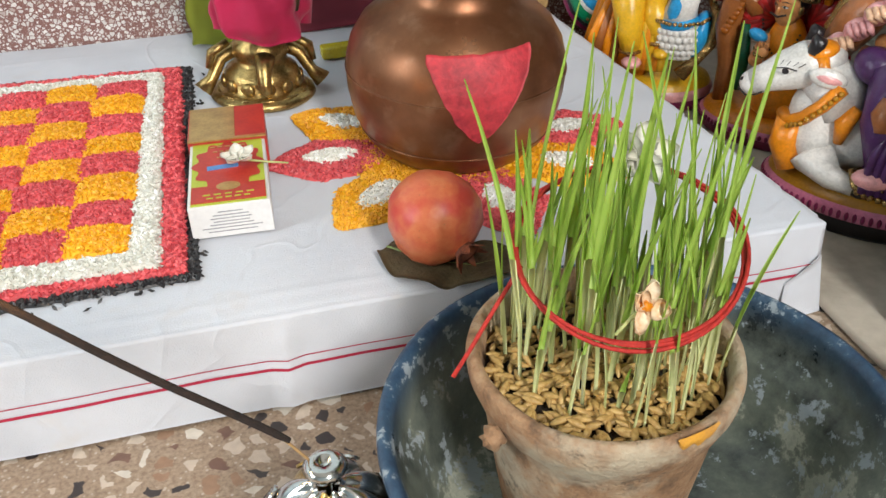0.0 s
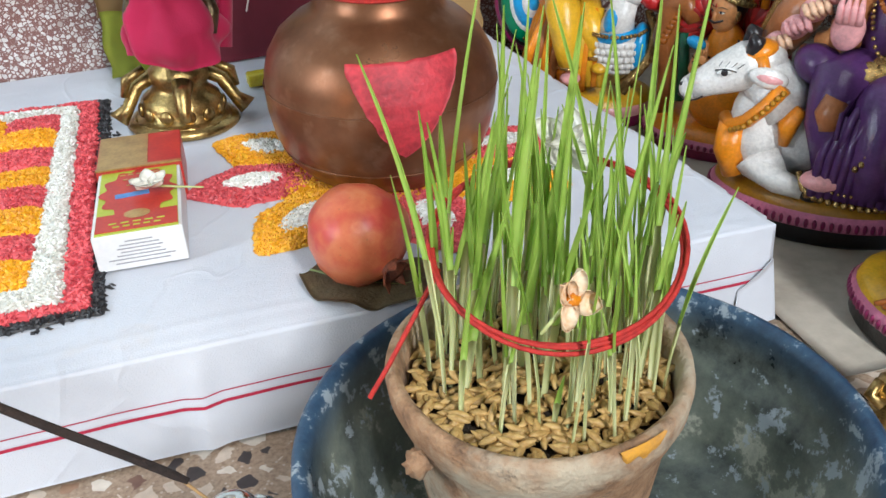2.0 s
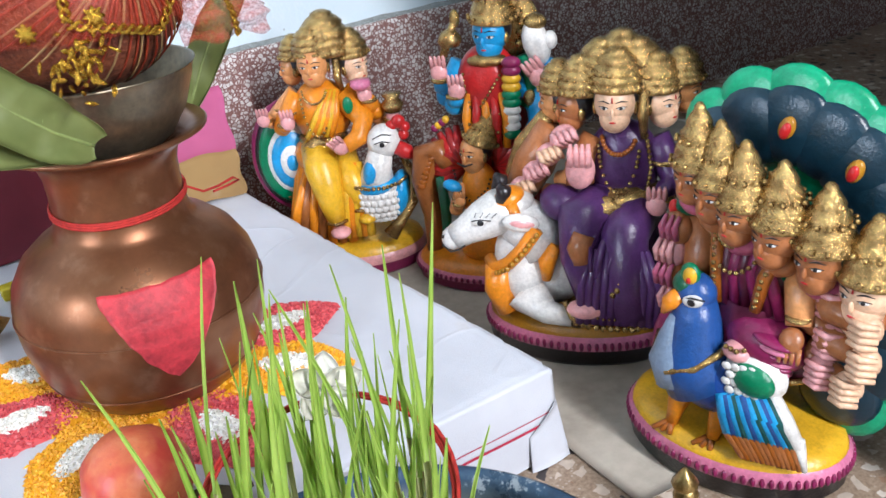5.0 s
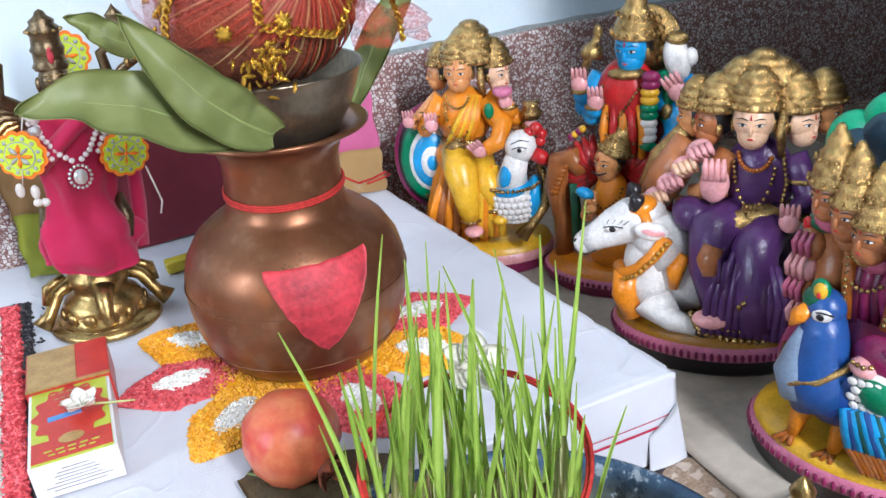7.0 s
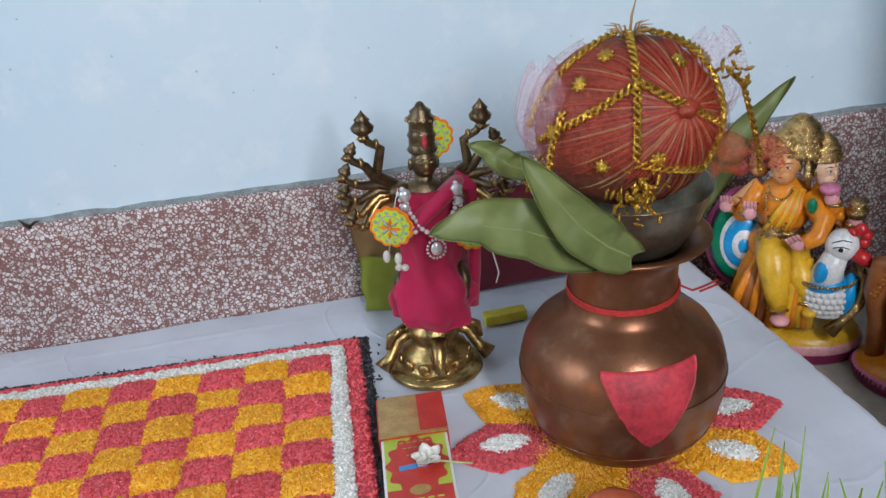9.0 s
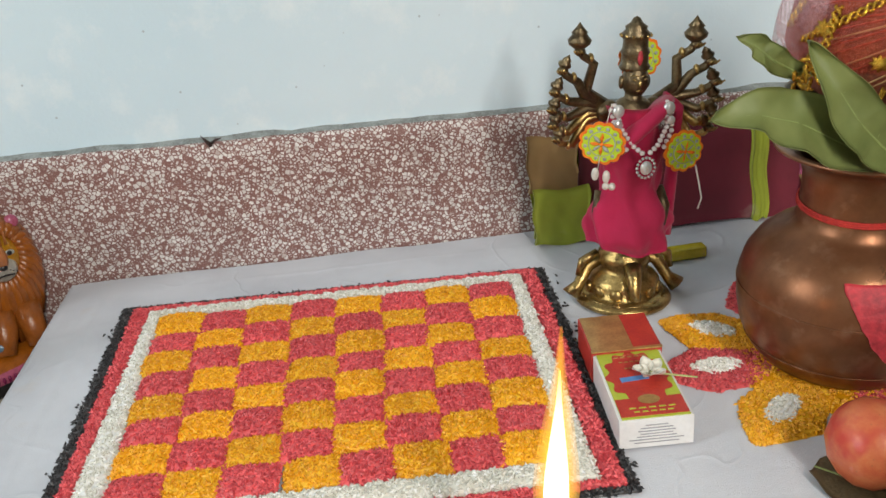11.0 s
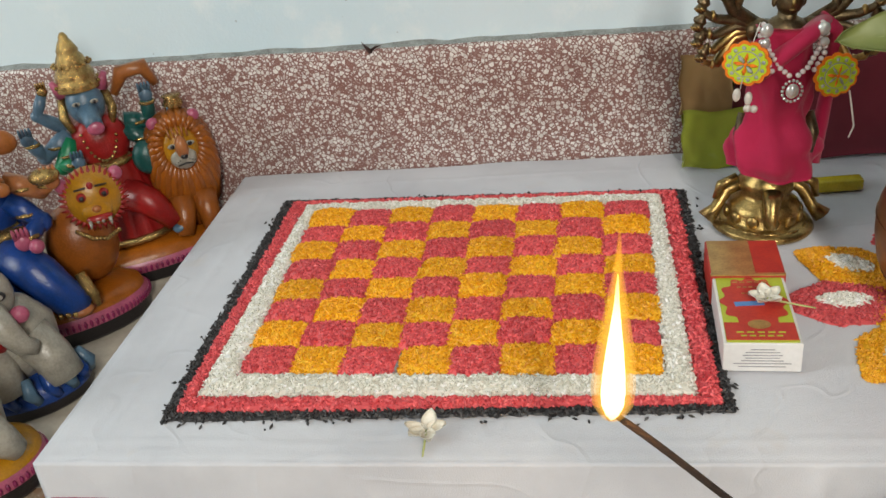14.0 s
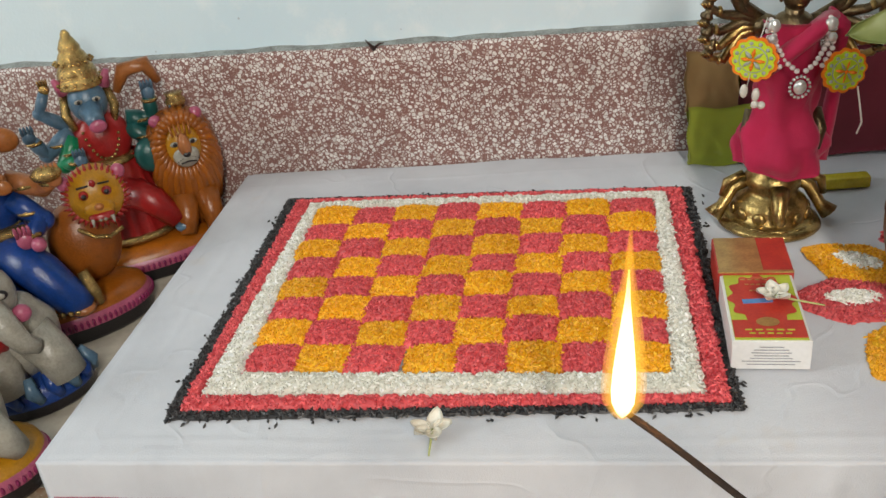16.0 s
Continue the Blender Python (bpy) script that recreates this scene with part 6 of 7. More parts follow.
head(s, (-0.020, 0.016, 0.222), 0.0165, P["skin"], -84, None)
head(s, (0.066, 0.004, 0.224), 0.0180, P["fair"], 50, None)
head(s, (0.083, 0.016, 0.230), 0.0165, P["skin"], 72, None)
for _x, _y, _z, _r, _h in ((0.032, -0.004, 0.240, 0.0215, 0.034), (0.002, 0.006, 0.234, 0.0195, 0.032), (-0.018, 0.016, 0.232, 0.0165, 0.028), (0.062, 0.004, 0.236, 0.0195, 0.032), (0.082, 0.014, 0.240, 0.0170, 0.028),
                           (0.018, 0.010, 0.244, 0.0210, 0.034), (0.048, 0.010, 0.244, 0.0210, 0.034), (0.034, 0.014, 0.250, 0.0220, 0.034)):
    crown(s, (_x, _y, _z), _r, _h)
s.tube([(0.054, -0.012, 0.240), (0.053, -0.016, 0.220), (0.054, -0.014, 0.200)], [0.004, 0.0045, 0.003], P["gold"], 8)
idol(s, "cow_goddess_statue", "painted clay goddess in purple seated on a white cow", pose(0.132, 0.110, 0.002, 0, 0, -48))

# six-headed figure on a peacock
s = Solid()
plinth(s, 0.083, 0.058, 0.034, (0.0, 0.0), P["yellow"], P["rose"], P["black"], True, 0.006)
s.ball((0.030, 0.034, 0.150), (0.062, 0.012, 0.105), P["darkgreen"], (0, 8, 0), 28, 16)
for _x, _z, _q in ((-0.040, 0.240, 0.026), (-0.014, 0.256, 0.028), (0.014, 0.260, 0.029), (0.041, 0.252, 0.029), (0.063, 0.238, 0.030), (0.079, 0.214, 0.031), (0.083, 0.180, 0.031), (0.085, 0.148, 0.031), (0.086, 0.114, 0.031), (0.084, 0.082, 0.030), (0.070, 0.056, 0.030)):
    _y = 0.030 - 0.10 * max(0, 0.14 - _z)
    s.ball((_x, _y + 0.006, _z), (_q, 0.010, _q * 1.05), P["jade"], (0, 0, 0), 20, 12)
    _in = Vector((0.020 - _x, 0, 0.150 - _z)).normalized()
    s.ball((_x + _in.x * 0.010, _y, _z + _in.z * 0.010), (_q * 0.98, 0.011, _q * 0.98), P["deepteal"], (0, 0, 0), 22, 12)
    for _j in range(9):
        _a = math.atan2(-_in.z, -_in.x) + radians(-56 + 14 * _j)
        _e = Vector((_x + _in.x * 0.012, _y - 0.009, _z + _in.z * 0.012))
        s.tube([_e, _e + Vector((math.cos(_a), 0, math.sin(_a))) * (_q * 0.55) + Vector((0, 0.003, 0)), _e + Vector((math.cos(_a), 0, math.sin(_a))) * (_q * 0.92) + Vector((0, 0.009, 0))], [0.0012, 0.0022, 0.0010], P["darkgreen" if _j % 2 else "teal"], 6)
    if _z in (0.260, 0.238, 0.114):
        s.ball((_x + _in.x * 0.008, _y - 0.011, _z + _in.z * 0.008), (0.0055, 0.004, 0.0085), P["ochre"], (0, 20, 0), 12, 8)
        s.ball((_x + _in.x * 0.009, _y - 0.014, _z + _in.z * 0.009), (0.0036, 0.003, 0.0062), P["red"], (0, 20, 0), 10, 7)
s.ball((-0.004, -0.034, 0.082), (0.030, 0.022, 0.025), P["deepblue"], (0, 18, 0), 22, 14)
s.tube([(-0.010, -0.034, 0.078), (-0.018, -0.037, 0.096), (-0.017, -0.038, 0.114), (-0.016, -0.037, 0.130), (-0.017, -0.036, 0.144)], [0.028, 0.0265, 0.0210, 0.0165, 0.0135], P["peablue"], 22)
s.tube([(-0.024, -0.049, 0.080), (-0.028, -0.050, 0.098), (-0.026, -0.047, 0.114), (-0.024, -0.044, 0.131)], [0.014, 0.0150, 0.0115, 0.007], P["haze"], 16)
s.ball((-0.017, -0.036, 0.147), (0.0142, 0.0138, 0.0145), P["peablue"], (0, 0, 0), 20, 14)
s.ball((-0.022, -0.036, 0.153), (0.0115, 0.0120, 0.0105), P["darkgreen"], (0, -20, 0), 16, 10)
s.ball((-0.019, -0.041, 0.163), (0.0072, 0.0045, 0.0085), P["green"], (0, 0, 0), 14, 9)
s.ball((-0.018, -0.0436, 0.163), (0.0052, 0.0035, 0.0066), P["yellow"], (0, 0, 0), 12, 8)
s.ball((-0.0175, -0.0468, 0.161), (0.0018, 0.0012, 0.0026), P["red"], (0, 0, 0), 8, 5)
s.tube([(-0.024, -0.043, 0.146), (-0.031, -0.047, 0.140), (-0.035, -0.049, 0.132)], [0.0072, 0.0062, 0.0018], P["orange"], 12)
s.ball((-0.013, -0.0482, 0.147), (0.0072, 0.0026, 0.0050), P["white"], (0, -8, 12))
s.ball((-0.0132, -0.0506, 0.1468), (0.0030, 0.0010, 0.0026), P["black"])
s.tube([(-0.021, -0.0486, 0.147), (-0.013, -0.0512, 0.1510), (-0.005, -0.0470, 0.149)], 0.0007, P["black"], 5)
s.tube([(-0.046, -0.032, 0.104), (-0.040, -0.052, 0.096), (-0.024, -0.062, 0.094), (-0.006, -0.058, 0.100), (0.006, -0.046, 0.110), (0.010, -0.034, 0.116)], 0.0028, P["gold"], 9)
for _x in (-0.026, 0.006):
    s.tube([(_x + 0.002, -0.036, 0.066), (_x, -0.042, 0.052), (_x - 0.002, -0.046, 0.038)], [0.0110, 0.0070, 0.0044], P["orange"], 10)
    for _e in (-1, 0, 1):
        s.tube([(_x - 0.002, -0.045, 0.039), (_x - 0.006 + 0.007 * _e, -0.055, 0.034)], [0.0034, 0.0018], P["rust"], 7)
s.ball((-0.044, -0.016, 0.092), (0.015, 0.015, 0.032), P["magenta"], (0, 10, 0), 18, 12)
s.ball((0.029, -0.036, 0.098), (0.022, 0.014, 0.019), P["white"], (0, 16, 0), 20, 12)
s.ball((0.030, -0.043, 0.098), (0.0165, 0.010, 0.0135), P["green"], (0, 16, 0), 18, 12)
for _i in range(4):
    for _j in range(4):
        s.ball((0.014 + 0.0055 * _j + 0.0027 * (_i % 2), -0.0505 + 0.0008 * _j, 0.107 - 0.0062 * _i), (0.0036, 0.0014, 0.0032), P["white"], (0, 0, 0), 8, 5)
for _k in range(13):
    _t = _k / 12
    _a = Vector((0.012 + 0.030 * _t, -0.050 + 0.010 * _t, 0.084 + 0.004 * _t))
    _b = Vector((0.020 + 0.044 * _t, -0.054 + 0.012 * _t, 0.056 - 0.002 * _t))
    _d = Vector((0.032 + 0.038 * _t, -0.056 + 0.012 * _t, 0.040 - 0.002 * _t))
    s.tube([_a, _a.lerp(_b, 0.5), _b], [0.0052, 0.0060, 0.0046], P["white" if _k == 12 else ("blue", "peablue", "blue", "teal")[_k % 4]], 8)
    s.tube([_b + Vector((-0.002, 0.002, 0.006)), _b, _d], [0.0044, 0.0046, 0.0018], P["white" if _k == 12 else ("brown", "rust", "brown")[_k % 3]], 7)
s.ball((0.017, -0.042, 0.115), (0.010, 0.009, 0.0065), P["pink"], (0, 14, 0), 14, 9)
beads(s, [(0.012, -0.049, 0.121), (0.020, -0.050, 0.120), (0.028, -0.044, 0.121)], 0.0020, None, 0.004)
s.ball((0.014, 0.000, 0.158), (0.033, 0.022, 0.038), P["plum"], (0, 0, 0), 20, 14)
pleats(s, (0.016, -0.004, 0.092), 0.046, 0.034, 0.050, P["plum"], 0.75, 14)
s.ball((0.030, -0.022, 0.118), (0.030, 0.022, 0.020), P["magenta"], (0, 10, 0), 18, 12)
for _k in range(6):
    s.ball((0.040, -0.036 + 0.001 * _k, 0.128 - 0.005 * _k), (0.016 - 0.001 * _k, 0.009, 0.0036), P["rose" if _k % 2 else "magenta"], (0, 8, 0), 14, 8)
for _k in range(7):
    s.tube([(-0.010 + 0.007 * _k, -0.014, 0.196), (-0.008 + 0.006 * _k, -0.024, 0.166), (-0.010 + 0.008 * _k, -0.024, 0.138)], [0.003, 0.0048, 0.0042], P["plum" if _k % 2 else "magenta"], 8)
for _l in ([(-0.012, -0.018, 0.194), (-0.008, -0.026, 0.170), (-0.006, -0.028, 0.140)], [(0.034, -0.018, 0.190), (0.026, -0.028, 0.166), (0.022, -0.030, 0.142)]):
    s.tube(_l, [0.004, 0.005, 0.004], P["rust"], 8)
    beads(s, [Vector(p) + Vector((0, -0.004, 0)) for p in _l], 0.0020, None, 0.0046)
beads(s, loop((0.004, -0.018, 0.196), 0.020, 0.013, 0.030, 190, 350), 0.0019)
beads(s, loop((0.002, -0.016, 0.196), 0.014, 0.012, 0.012, 190, 350), 0.0024)
# Skin of the first five heads is darkened to carry the shade there.
for _k, (_x, _y, _z) in enumerate(((-0.028, -0.020, 0.224), (-0.012, -0.022, 0.215), (0.006, -0.024, 0.205), (0.031, -0.024, 0.196), (0.059, -0.022, 0.186), (0.088, -0.020, 0.171))):
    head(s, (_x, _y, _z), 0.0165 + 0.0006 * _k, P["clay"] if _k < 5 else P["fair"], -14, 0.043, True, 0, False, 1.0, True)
    s.ball((_x, _y + 0.006, _z - 0.020), (0.014, 0.012, 0.010), P["clay"] if _k % 2 else P["dim_rose"], (0, 0, 0), 12, 8)
for _k in range(5):
    _c = Vector((-0.046 - 0.005 * math.sin(_k), -0.010, 0.178 - 0.019 * _k))
    s.ball(_c, (0.0115, 0.009, 0.013), P["pink" if _k % 2 else "clay"], (0, 0, 0), 12, 8)
    for _j in range(3):
        s.tube([_c + Vector((-0.007 + 0.005 * _j, -0.007, -0.006)), _c + Vector((-0.007 + 0.005 * _j, -0.010, 0.004)), _c + Vector((-0.005 + 0.005 * _j, -0.006, 0.012))], [0.0026, 0.0026, 0.0014], P["pink" if _k % 2 else "dim_rose"], 6)
s.tube([(-0.034, 0.004, 0.186), (-0.030, -0.004, 0.150), (-0.036, -0.006, 0.110)], [0.012, 0.013, 0.011], P["clay"], 12)
s.ball((-0.040, -0.004, 0.194), (0.012, 0.008, 0.007), P["darkgreen"])
s.ball((-0.050, -0.008, 0.192), (0.004, 0.003, 0.006), P["red"])
s.tube([(0.040, -0.004, 0.172), (0.047, -0.018, 0.158), (0.052, -0.030, 0.140)], [0.011, 0.0105, 0.0085], P["skin"], 12)
s.ball((0.040, -0.010, 0.166), (0.012, 0.010, 0.009), P["darkgreen"])
s.ball((0.051, -0.030, 0.146), (0.0085, 0.008, 0.003), P["gold"])
hand(s, (0.050, -0.036, 0.132), 0.008, P["clay"], (150, 0, 10))
for _x, _y, _z in ((0.068, -0.014, 0.158), (0.084, -0.012, 0.146), (0.070, -0.020, 0.134), (0.092, -0.026, 0.152), (0.094, -0.028, 0.130), (0.086, -0.028, 0.108), (0.068, -0.024, 0.112)):
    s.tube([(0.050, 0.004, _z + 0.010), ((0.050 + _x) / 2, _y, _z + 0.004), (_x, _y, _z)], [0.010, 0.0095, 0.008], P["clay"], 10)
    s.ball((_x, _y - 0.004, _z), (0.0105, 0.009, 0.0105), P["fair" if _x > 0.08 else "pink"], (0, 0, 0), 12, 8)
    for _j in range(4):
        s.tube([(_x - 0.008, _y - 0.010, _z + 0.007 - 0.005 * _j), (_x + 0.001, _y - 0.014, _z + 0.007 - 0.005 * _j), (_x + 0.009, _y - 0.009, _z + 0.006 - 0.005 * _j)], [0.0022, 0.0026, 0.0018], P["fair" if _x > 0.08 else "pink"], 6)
idol(s, "peacock_god_statue", "painted clay six-headed figure with a blue peacock", pose(0.112, -0.083, 0.002, 0, 0, -75))

# Left row: deep colours of its own, darkened further for the weak light.
# boar-faced goddess with a lion
s = Solid()
plinth(s, 0.120, 0.060, 0.036, (0.050, 0.0), P["rust"], P["dim_rose"], P["black"])
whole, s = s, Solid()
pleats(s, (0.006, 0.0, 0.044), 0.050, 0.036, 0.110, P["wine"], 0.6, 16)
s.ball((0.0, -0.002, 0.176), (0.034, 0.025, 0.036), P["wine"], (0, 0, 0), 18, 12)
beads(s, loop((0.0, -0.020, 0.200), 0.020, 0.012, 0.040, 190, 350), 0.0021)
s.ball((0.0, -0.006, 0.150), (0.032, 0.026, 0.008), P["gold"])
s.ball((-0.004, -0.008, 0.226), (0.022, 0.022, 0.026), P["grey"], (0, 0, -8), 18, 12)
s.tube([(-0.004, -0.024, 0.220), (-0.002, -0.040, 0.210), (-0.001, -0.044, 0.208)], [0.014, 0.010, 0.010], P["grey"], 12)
s.ball((-0.001, -0.046, 0.205), (0.010, 0.004, 0.008), P["dim_rose"])
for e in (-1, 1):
    s.ball((-0.004 + 0.010 * e, -0.028, 0.232), (0.0048, 0.002, 0.0028), P["dim_white"])
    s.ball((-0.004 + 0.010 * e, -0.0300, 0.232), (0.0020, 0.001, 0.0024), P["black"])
    s.tube([(-0.004 + 0.022 * e, -0.004, 0.240), (-0.004 + 0.030 * e, -0.008, 0.258)], [0.008, 0.003], P["dim_rose"], 8)
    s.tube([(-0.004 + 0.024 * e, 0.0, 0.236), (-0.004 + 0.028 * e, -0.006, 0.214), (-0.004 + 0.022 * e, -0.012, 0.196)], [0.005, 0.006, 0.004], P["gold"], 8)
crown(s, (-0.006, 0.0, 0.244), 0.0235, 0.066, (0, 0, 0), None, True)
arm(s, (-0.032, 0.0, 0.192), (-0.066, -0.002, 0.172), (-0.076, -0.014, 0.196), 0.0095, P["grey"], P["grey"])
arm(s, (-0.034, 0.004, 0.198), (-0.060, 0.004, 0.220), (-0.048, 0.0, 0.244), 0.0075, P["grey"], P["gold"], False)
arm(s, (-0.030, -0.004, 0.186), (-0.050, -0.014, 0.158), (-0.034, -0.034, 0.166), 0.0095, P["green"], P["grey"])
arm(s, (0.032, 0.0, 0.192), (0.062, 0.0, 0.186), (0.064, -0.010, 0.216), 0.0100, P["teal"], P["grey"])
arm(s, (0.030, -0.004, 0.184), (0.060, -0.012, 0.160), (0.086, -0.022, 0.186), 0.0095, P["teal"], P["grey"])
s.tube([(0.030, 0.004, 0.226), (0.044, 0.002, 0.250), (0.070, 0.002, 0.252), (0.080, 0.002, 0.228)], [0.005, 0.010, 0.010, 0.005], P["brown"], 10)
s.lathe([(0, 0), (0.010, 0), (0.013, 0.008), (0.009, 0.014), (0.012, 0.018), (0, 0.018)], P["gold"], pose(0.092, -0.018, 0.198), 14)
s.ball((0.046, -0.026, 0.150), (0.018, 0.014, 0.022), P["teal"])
s.ball((0.060, -0.036, 0.144), (0.008, 0.006, 0.008), P["dim_rose"])
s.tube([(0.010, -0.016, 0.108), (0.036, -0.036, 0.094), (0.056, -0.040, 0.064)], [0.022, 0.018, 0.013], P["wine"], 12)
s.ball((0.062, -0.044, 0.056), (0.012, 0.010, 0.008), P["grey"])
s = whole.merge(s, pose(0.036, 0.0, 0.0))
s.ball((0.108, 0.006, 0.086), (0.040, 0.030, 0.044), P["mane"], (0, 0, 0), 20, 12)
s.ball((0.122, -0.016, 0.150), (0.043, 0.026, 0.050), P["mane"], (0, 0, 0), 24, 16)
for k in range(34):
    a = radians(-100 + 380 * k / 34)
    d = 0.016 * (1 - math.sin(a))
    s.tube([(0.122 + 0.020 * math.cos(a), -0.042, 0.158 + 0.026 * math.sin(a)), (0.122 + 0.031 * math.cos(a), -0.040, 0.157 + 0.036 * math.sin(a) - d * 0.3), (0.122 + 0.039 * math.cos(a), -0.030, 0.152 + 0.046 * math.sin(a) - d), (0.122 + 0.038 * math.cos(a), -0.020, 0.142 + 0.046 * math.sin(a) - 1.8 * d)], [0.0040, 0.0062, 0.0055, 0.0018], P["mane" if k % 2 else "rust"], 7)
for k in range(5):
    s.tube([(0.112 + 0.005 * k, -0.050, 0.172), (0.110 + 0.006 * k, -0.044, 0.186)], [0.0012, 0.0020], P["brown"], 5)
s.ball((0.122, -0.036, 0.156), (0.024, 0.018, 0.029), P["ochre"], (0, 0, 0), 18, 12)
s.ball((0.122, -0.048, 0.146), (0.016, 0.011, 0.015), P["dim_white"], (0, 0, 0), 14, 9)
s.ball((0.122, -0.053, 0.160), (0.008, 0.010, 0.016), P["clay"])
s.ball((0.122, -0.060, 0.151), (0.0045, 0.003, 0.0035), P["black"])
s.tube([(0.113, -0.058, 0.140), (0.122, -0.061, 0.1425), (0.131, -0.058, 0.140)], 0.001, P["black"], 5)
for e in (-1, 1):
    s.ball((0.122 + 0.0105 * e, -0.0535, 0.164), (0.0058, 0.002, 0.0032), P["dim_white"])
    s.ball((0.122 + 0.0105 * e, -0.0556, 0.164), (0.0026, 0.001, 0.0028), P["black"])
    s.ball((0.122 + 0.024 * e, -0.032, 0.190), (0.008, 0.006, 0.008), P["dim_rose"])
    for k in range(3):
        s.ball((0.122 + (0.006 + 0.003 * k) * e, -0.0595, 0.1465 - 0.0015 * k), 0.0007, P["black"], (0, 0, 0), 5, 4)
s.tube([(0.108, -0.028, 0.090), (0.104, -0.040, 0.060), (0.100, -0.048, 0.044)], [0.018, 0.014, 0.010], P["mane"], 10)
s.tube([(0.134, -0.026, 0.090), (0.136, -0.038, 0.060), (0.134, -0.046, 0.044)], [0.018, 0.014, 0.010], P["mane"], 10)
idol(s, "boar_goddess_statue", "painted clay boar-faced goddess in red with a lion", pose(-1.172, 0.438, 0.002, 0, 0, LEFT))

# figure in blue with a tiger
s = Solid()
plinth(s, 0.096, 0.054, 0.040, (0.030, 0.0), P["rust"], P["dim_rose"], P["black"])
pleats(s, (-0.010, 0.0, 0.044), 0.046, 0.034, 0.100, P["deepblue"], 0.7, 16)
s.ball((-0.012, 0.0, 0.166), (0.034, 0.026, 0.040), P["deepblue"], (0, 0, 0), 18, 12)
beads(s, [(-0.030, -0.020, 0.198), (-0.022, -0.027, 0.176), (-0.026, -0.024, 0.150)], 0.0026)
beads(s, [(0.004, -0.020, 0.198), (-0.004, -0.027, 0.176), (-0.002, -0.026, 0.152)], 0.0026)
s.ball((-0.012, -0.008, 0.138), (0.034, 0.026, 0.010), P["gold"])
s.ball((-0.010, -0.006, 0.222), (0.025, 0.026, 0.026), P["clay"], (0, 0, 0), 18, 12)
s.tube([(-0.004, -0.026, 0.218), (0.010, -0.046, 0.206), (0.016, -0.050, 0.202)], [0.017, 0.013, 0.011], P["clay"], 12)
s.ball((0.018, -0.054, 0.201), (0.009, 0.004, 0.008), P["brown"])
s.ball((0.010, -0.036, 0.226), (0.005, 0.003, 0.003), P["black"])
crown(s, (-0.014, 0.002, 0.238), 0.026, 0.050)
s.ball((0.026, 0.006, 0.232), (0.018, 0.008, 0.014), P["brown"], (0, 20, 0))
arm(s, (0.018, -0.002, 0.190), (0.050, -0.014, 0.178), (0.062, -0.034, 0.190), 0.0110, P["clay"], P["clay"])
s.ball((0.060, -0.040, 0.200), (0.016, 0.013, 0.009), P["gold"])
arm(s, (0.016, -0.010, 0.172), (0.042, -0.026, 0.146), (0.024, -0.048, 0.140), 0.0110, P["deepblue"], P["dim_rose"])
s.ball((0.032, -0.060, 0.134), 0.008, P["dim_rose"])
s.tube([(-0.004, -0.018, 0.118), (0.024, -0.050, 0.096), (0.044, -0.056, 0.060), (0.054, -0.054, 0.048)], [0.024, 0.023, 0.020, 0.016], P["deepblue"], 14)
s.tube([(-0.030, -0.018, 0.112), (-0.024, -0.052, 0.082), (0.004, -0.058, 0.052)], [0.024, 0.022, 0.018], P["deepblue"], 14)
beads(s, [(0.000, -0.070, 0.060), (0.024, -0.074, 0.054), (0.046, -0.072, 0.050), (0.066, -0.060, 0.050)], 0.0036, P["gold"], 0.006)
s.tube([(0.062, -0.050, 0.086), (0.068, -0.056, 0.062), (0.070, -0.054, 0.046)], [0.006, 0.007, 0.006], P["gold"], 8)
s.ball((0.052, -0.062, 0.048), (0.014, 0.012, 0.007), P["clay"])
s.ball((0.072, 0.008, 0.096), (0.040, 0.034, 0.050), P["mane"], (0, 0, 0), 20, 12)
whole, s = s, Solid()
s.ball((0.082, -0.024, 0.142), (0.038, 0.030, 0.040), P["ochre"], (0, 0, 0), 22, 14)
for k in range(34):
    a = 6.2832 * k / 34
    s.tube([(0.082 + 0.032 * math.cos(a), -0.036, 0.140 + 0.034 * math.sin(a)), (0.082 + 0.043 * math.cos(a), -0.030, 0.140 + 0.046 * math.sin(a))], [0.0035, 0.001], P["wine"], 5)
s.ball((0.082, -0.046, 0.130), (0.020, 0.013, 0.014), P["ochre"], (0, 0, 0), 14, 9)
s.ball((0.082, -0.055, 0.122), (0.017, 0.008, 0.006), P["wine"])
for e in (-1, 1):
    s.ball((0.082 + 0.014 * e, -0.050, 0.152), 0.0062, P["wine"])
    s.ball((0.082 + 0.014 * e, -0.0545, 0.152), 0.0036, P["black"])
    s.tube([(0.082 + 0.012 * e, -0.060, 0.122), (0.082 + 0.013 * e, -0.062, 0.112)], [0.003, 0.001], P["dim_white"], 6)
    s.ball((0.082 + 0.003 * e, -0.061, 0.120), (0.0026, 0.002, 0.0035), P["dim_white"])
    s.ball((0.082 + 0.034 * e, -0.028, 0.166), (0.009, 0.007, 0.010), P["dim_rose"])
    s.tube([(0.082 + 0.006 * e, -0.052, 0.164), (0.082 + 0.020 * e, -0.048, 0.162)], 0.0014, P["black"], 5)
s.ball((0.082, -0.059, 0.136), (0.006, 0.004, 0.005), P["brown"])
s.ball((0.082, -0.052, 0.166), (0.004, 0.003, 0.005), P["wine"])
beads(s, [(0.050, -0.040, 0.104), (0.066, -0.050, 0.094), (0.084, -0.052, 0.090), (0.104, -0.044, 0.096)], 0.0034)
s = whole.merge(s, pose(0.100, -0.024, 0.160) @ Matrix.Scale(0.84, 4) @ pose(-0.082, 0.024, -0.142))
